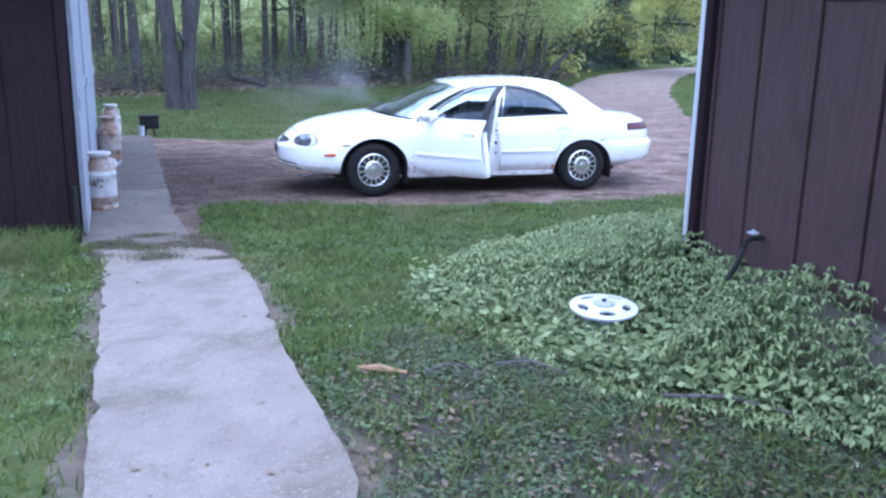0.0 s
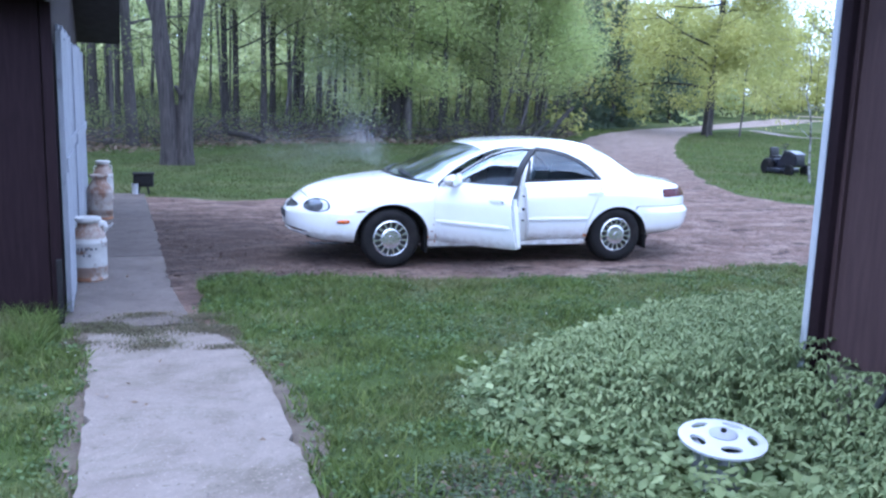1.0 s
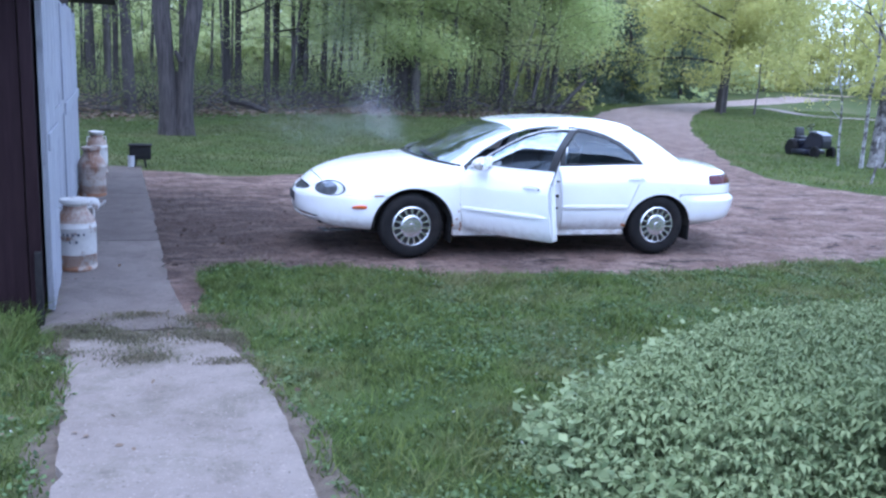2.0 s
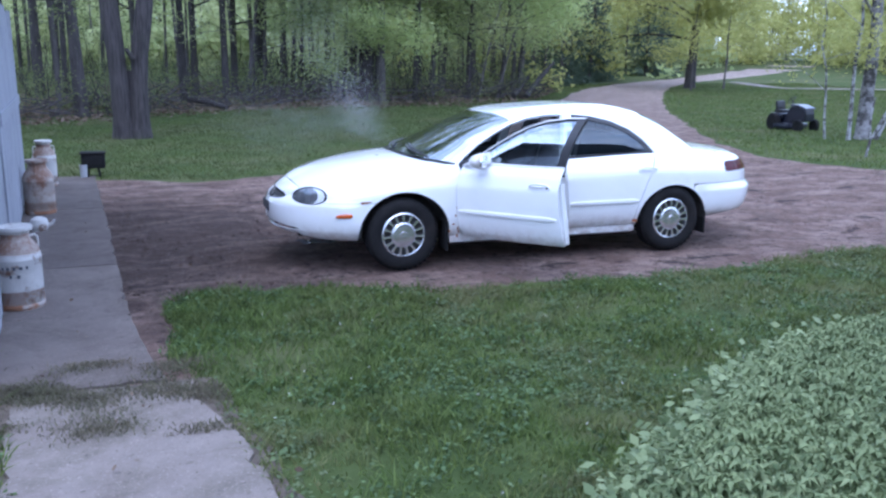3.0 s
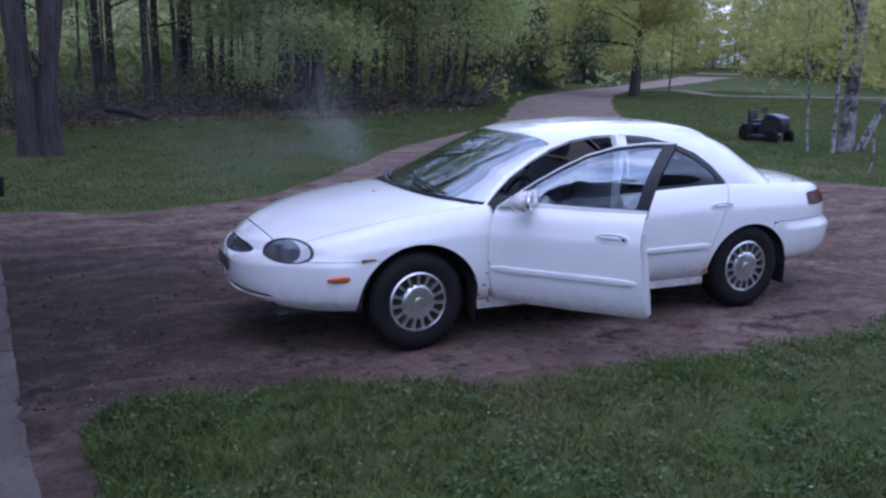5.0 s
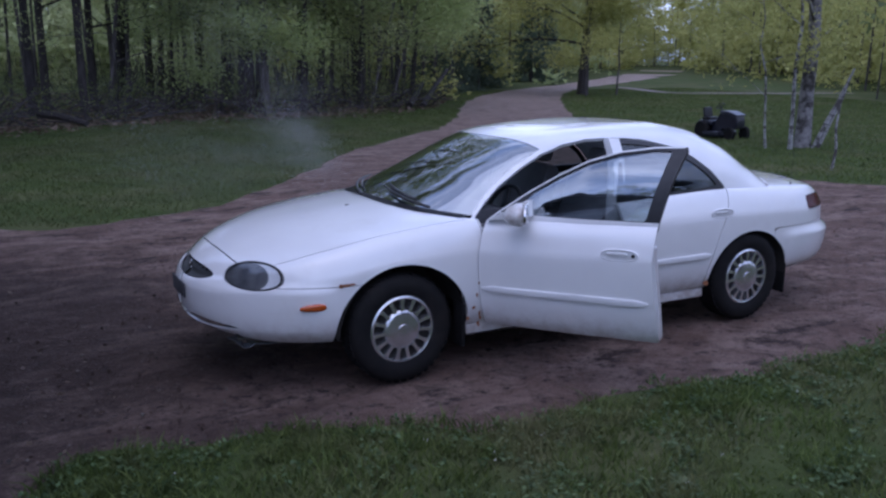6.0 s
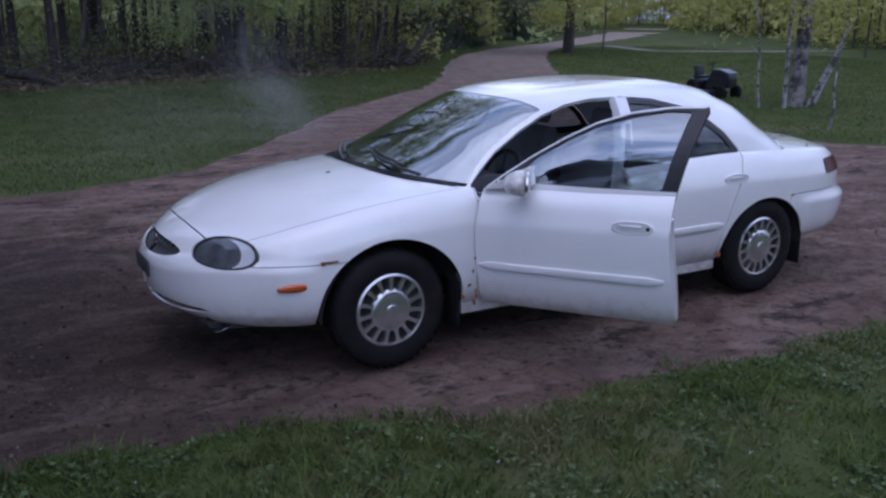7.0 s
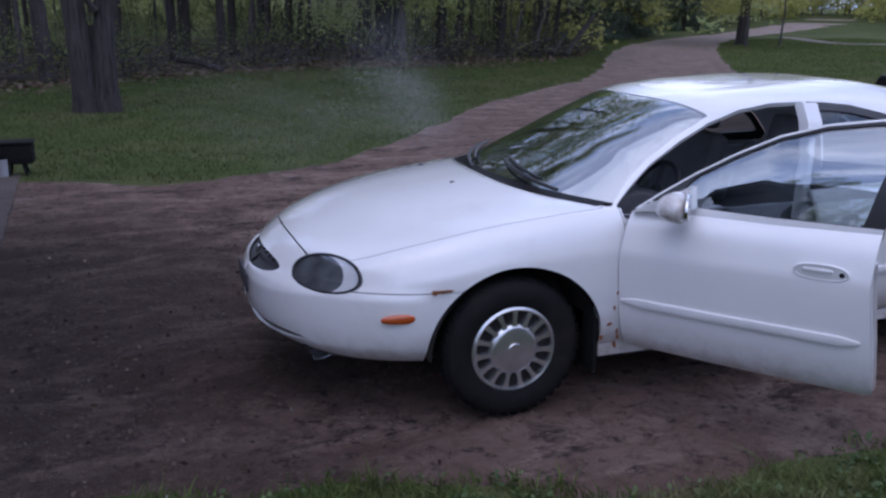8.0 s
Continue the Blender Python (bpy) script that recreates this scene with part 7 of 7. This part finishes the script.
# pebbles on the drive
def stones(n, lo, hi, sink=0.3):
    """Small angular lumps lying on the dirt."""
    q = np.stack([rng.uniform(-2.3, 7, n), rng.uniform(-0.7, 5, n)], -1)
    q = q[inside_of(DRIVE[::2], q) < -0.08]
    bm = bmesh.new()
    for x, y in q:
        r = rng.uniform(lo, hi)
        bmesh.ops.create_icosphere(bm, subdivisions=1, radius=r, matrix=pose(x, y, r * sink - 0.012, rng.uniform(0, 90), rng.uniform(0, 90), 0) @ Matrix.Diagonal((1, rng.uniform(0.6, 1), rng.uniform(0.5, 0.8), 1)))
    return bm


tagged(obj("dirt_clods", stones(1300, 0.005, 0.018), M["dirt"], label="small clods of brown dirt on the drive"), category="clods", kind="stuff")
q = np.stack([rng.uniform(-2.4, 0.6, 380), rng.uniform(-0.3, 4.2, 380)], -1)
q = q[(inside_of(DRIVE[::2], q) < -0.05) & (rng.random(len(q)) < np.clip(1.1 - (q[:, 0] + 2.4) / 3.2, 0.1, 1))]
v, f = leaf_cloud(np.c_[q, gz(q[:, 0], q[:, 1]) + 0.004], 0.03, 2, 0.030, rng, 0.9)
tagged(new("rotted_leaves", finish(np_mesh("rotted_leaves", v, f), M["dark_litter"], False)), "dark rotted leaves and bark bits on the dirt", "litter", kind="stuff")
bm = stones(650, 0.003, 0.012)
tagged(obj("pebbles", bm, M["concrete"], label="scattered pale pebbles on the dirt drive"), category="pebbles", kind="stuff")


# ---- grass ----
def blades(pts, height, width, rng, lean=0.7):
    """Bent blades of grass: one triangle pair each."""
    n = len(pts)
    a = rng.uniform(0, 2 * math.pi, n)
    h = height * rng.uniform(0.45, 1.25, n)
    w = width * rng.uniform(0.7, 1.3, n)
    lx, ly = rng.normal(0, lean, n) * h, rng.normal(0, lean, n) * h
    side = np.stack([np.cos(a) * w, np.sin(a) * w, 0 * a], -1)
    mid = pts + np.stack([lx * 0.35, ly * 0.35, h * 0.6], -1)
    top = pts + np.stack([lx, ly, h], -1)
    v = np.stack([pts - side, pts + side, mid + side * 0.7, top, mid - side * 0.7], 1).reshape(-1, 3)
    i = np.arange(n)[:, None] * 5
    return v, i + (0, 1, 2, 4), i + (4, 2, 3)


def grass_mesh(name, pts, height, width, rng, label, mat_name="grass", far=False):
    v, q, t = blades(pts, height, width, rng)
    if far:                                  # one slim triangle a blade
        v = v.reshape(-1, 5, 3)[:, (0, 1, 3)].reshape(-1, 3)
        return tagged(new(name, finish(np_mesh(name, v, np.arange(len(v)).reshape(-1, 3)), M[mat_name], False)), label, "grass", kind="stuff")
    tris = np.concatenate([q[:, [0, 1, 2]], q[:, [0, 2, 3]], t], 0)
    return tagged(new(name, finish(np_mesh(name, v, tris), M[mat_name], False)), label, "grass", kind="stuff")


def scatter(n, x0, x1, y0, y1):
    return np.stack([rng.uniform(x0, x1, n), rng.uniform(y0, y1, n)], -1)


def keep_lawn(p, patchy=0.6):
    x, y = p[:, 0], p[:, 1]
    worn = np.clip(0.05 + 0.05 * np.sin(2.3 * y) + 0.04 * np.sin(7.1 * y + 1) + rng.normal(0, 0.03, len(x)), 0, 0.2)
    walk1 = (y > -2.3) & (y < 7.0) & (x < np.interp(y, [-2.25, -1.9, -1.3, 0.7, 3, 6], [-2.09, -2.16, -2.24, -2.39, -2.53, -2.75])) & (x > -3.9)
    walk2 = (y < -2.28) & (x > np.interp(y, [-13, -7.3, -6.45, -5.4, -3.7, -2.62], [-2.48, -2.53, -2.58, -2.64, -2.77, -2.88]) - worn) & (x < worn + np.interp(y, [-13, -7.2, -6.5, -5.9, -3.9, -2.85, -2.62], [-1.62, -1.63, -1.70, -1.74, -1.76, -1.88, -1.99]))
    shed_in = (x < -3.16 - 0.067 * (y + 1.92)) & (y > -1.9) & (y < 5.4)
    house_in = (x > 0.72) & (y < -5.8)
    drv = inside_of(DRIVE[::2], p) + rough_edge(np.c_[p, 0 * x]) - 0.0
    thin = 1.3 * np.sin(1.7 * x + 2 * np.sin(0.9 * y)) * np.sin(1.3 * y + 1.1) + 0.6 * np.sin(4.1 * x + 1.0) * np.sin(3.7 * y) + rng.normal(0, 0.4, len(x))
    edge = np.clip(drv / 0.12, 0, 1)
    return ~(walk1 | walk2 | shed_in | house_in) & (drv > -0.04) & (inside_of(LANE[::3], p) > 0) & (rng.random(len(x)) < 0.5 + 0.5 * edge) & ((thin > -0.9) | (rng.random(len(x)) < 1 - patchy))


def lift(p, dz=-0.005):
    return np.c_[p, gz(p[:, 0], p[:, 1]) + dz]


p = scatter(190000, -4.6, 5.4, -8.6, -0.2)
k = keep_lawn(p) & (inside_of(PATCH, p) > -0.25) & ((inside_of(BARE, p) > 0) | (rng.random(len(p)) < 0.85))
near = p[k]
def tufts(p):
    """Height of growth: taller tufts and low worn spots."""
    x, y = p[:, 0], p[:, 1]
    a = np.sin(3.3 * x + 2.1 * np.sin(2.2 * y + 0.5)) * np.sin(3.0 * y + 1.7 * np.sin(2.7 * x))
    b = np.sin(8.1 * x + 2.5 * np.sin(6.3 * y)) * np.sin(7.4 * y + 2.0 * np.sin(7.7 * x))
    return np.clip(0.060 + 0.026 * a + 0.026 * b, 0.018, 0.11)


grass_mesh("lawn_grass", lift(near), tufts(near), 0.0048, rng, "short green lawn grass")
p = scatter(60000, -2.4, 6.0, -1.7, 0.0)
k = keep_lawn(p) & (np.abs(inside_of(DRIVE, p) - 0.16) < 0.20)
grass_mesh("edge_grass", lift(p[k]), tufts(p[k]) * 0.8, 0.004, rng, "longer tufted grass along the drive")
p = scatter(4200, -4.6, -3.15, -3.1, -1.85)
p = p[p[:, 0] < -3.16]
grass_mesh("wall_grass", lift(p), 0.19, 0.005, rng, "tall grass against the shed wall")
p = scatter(230000, -9, 19, 4.5, 24)
k = keep_lawn(p, 0.1) & off_road(p[:, 0], p[:, 1], 0.0) & (p[:, 0] < 8.5 + (p[:, 1] - 12) * 0.75)
grass_mesh("far_grass", lift(p[k]), 0.058, 0.0085, rng, "far lawn grass before the woods, toned down for shade", "far_grass", far=True)
p = scatter(200000, 9, 33, 3.0, 33)
k = keep_lawn(p, 0.1) & off_road(p[:, 0], p[:, 1], 0.0)
grass_mesh("side_grass", lift(p[k]), 0.062, 0.010, rng, "grass round the mower and birches", far=True)
p = scatter(34000, -3.05, -1.80, -3.2, -1.75)
p = p[np.sin(9 * p[:, 0] + 2 * np.sin(5 * p[:, 1])) + np.sin(11 * p[:, 1] + 4 * p[:, 0]) + rng.normal(0, 0.9, len(p)) > 0.1 + np.abs(p[:, 1] + 2.42) * 2.3]
grass_mesh("joint_grass", lift(p, 0.02), 0.022, 0.0028, rng, "dry grass and weeds growing in the walkway joint", "dry_grass")
# clover heads and broad weeds
p = near[rng.random(len(near)) < 0.0020]
v, f = leaf_cloud(lift(p, 0.045), 0.006, 4, 0.010, rng, 0.3)
tagged(new("clover", finish(np_mesh("clover", v, f), M["clover"], False)), "small white clover heads in the lawn", "clover", kind="stuff")
clumpy = np.sin(2.9 * near[:, 0] + 2.0 * np.sin(2.3 * near[:, 1])) * np.sin(2.6 * near[:, 1] + 1.4 * np.sin(3.7 * near[:, 0]))
p = near[rng.random(len(near)) < np.where(clumpy > -0.1, 0.15, 0.02)]
v, f = leaf_cloud(lift(p, 0.030), 0.03, 4, 0.028, rng, 0.6)
tagged(new("lawn_weeds", finish(np_mesh("lawn_weeds", v, f), M["lawn_weed"], False)), "broad-leaved weeds in the lawn", "weeds", kind="stuff")


# ---- leafy groundcover by the house ----
def groundcover():
    p = scatter(40000, -1.0, 3.7, -8.6, -2.8)
    d = inside_of(PATCH, p)
    p = p[(d < 0.02) & ~((p[:, 0] > 0.70) & (p[:, 1] < -5.78)) & (np.hypot(p[:, 0] + 0.04, p[:, 1] + 6.26) > 0.25)]
    d = -inside_of(PATCH, p)
    tall = 0.30 + 0.26 * np.clip((p[:, 0] + 0.1) / 0.6, 0, 1) * np.clip((-5.30 - p[:, 1]) / 0.45, 0, 1)
    h = np.clip(d / 0.4, 0.15, 1) * rng.uniform(0.55, 1.1, len(p)) * tall
    far = np.hypot(p[:, 0] + 0.10, p[:, 1] + 6.35)
    h = np.minimum(h, 0.04 + 0.60 * np.clip((far - 0.25) / 0.80, 0, 1))
    vs, fs, base = [], [], 0
    top = lift(p, 0.0) + np.stack([rng.normal(0, 0.03, len(p)), rng.normal(0, 0.03, len(p)), h], -1)
    for k in range(5):                       # five leaflets round each stem head
        a = rng.uniform(0, 6.28, len(p)) * 0.15 + 2 * math.pi * k / 5 + (p[:, 0] * 37.0) % 6.28
        dip = rng.uniform(-0.45, 0.25, len(p))
        u = np.stack([np.cos(a) * np.cos(dip), np.sin(a) * np.cos(dip), np.sin(dip)], -1)
        w = np.stack([-np.sin(a), np.cos(a), rng.uniform(-0.3, 0.3, len(p))], -1)
        s = (0.018 + 0.030 * rng.random(len(p)) ** 1.3)[:, None]
        mid = top + u * s * 0.5
        v = np.stack([top, mid + w * s * 0.30 + (0, 0, 0.006), top + u * s - (0, 0, 0.01), mid - w * s * 0.30 + (0, 0, 0.006)], 1)
        v[:, 2, 2] -= s[:, 0] * 0.15
        vs.append(v.reshape(-1, 3))
    v = np.concatenate(vs)
    f = np.arange(len(v)).reshape(-1, 4)
    tris = np.concatenate([f[:, [0, 1, 2]], f[:, [0, 2, 3]]])
    tagged(new("groundcover", finish(np_mesh("groundcover", v, tris), M["patch"], False)), "dense pale green leafy groundcover by the house", "groundcover", kind="stuff")
    q = lift(p[::3], 0.0)
    t3 = top[::3]
    s = np.array([0.0025, 0, 0])
    v = np.stack([q - s, q + s, t3 + s, t3 - s], 1).reshape(-1, 3)
    tagged(new("groundcover_stems", finish(np_mesh("groundcover_stems", v, np.arange(len(v)).reshape(-1, 4)), M["patch"], False)), "thin green stems under the groundcover leaves", "stems", kind="stuff")
    p2 = scatter(12000, -1.0, 3.7, -8.6, -2.8)
    p2 = p2[(inside_of(PATCH, p2) < -0.05) & ~((p2[:, 0] > 0.70) & (p2[:, 1] < -5.78))]
    v, f = leaf_cloud(lift(p2, 0.12), 0.10, 4, 0.055, rng, 0.6)
    tagged(new("groundcover_low", finish(np_mesh("groundcover_low", v, f), M["patch"], False)), "lower leaves of the groundcover", "groundcover", kind="stuff")


groundcover()
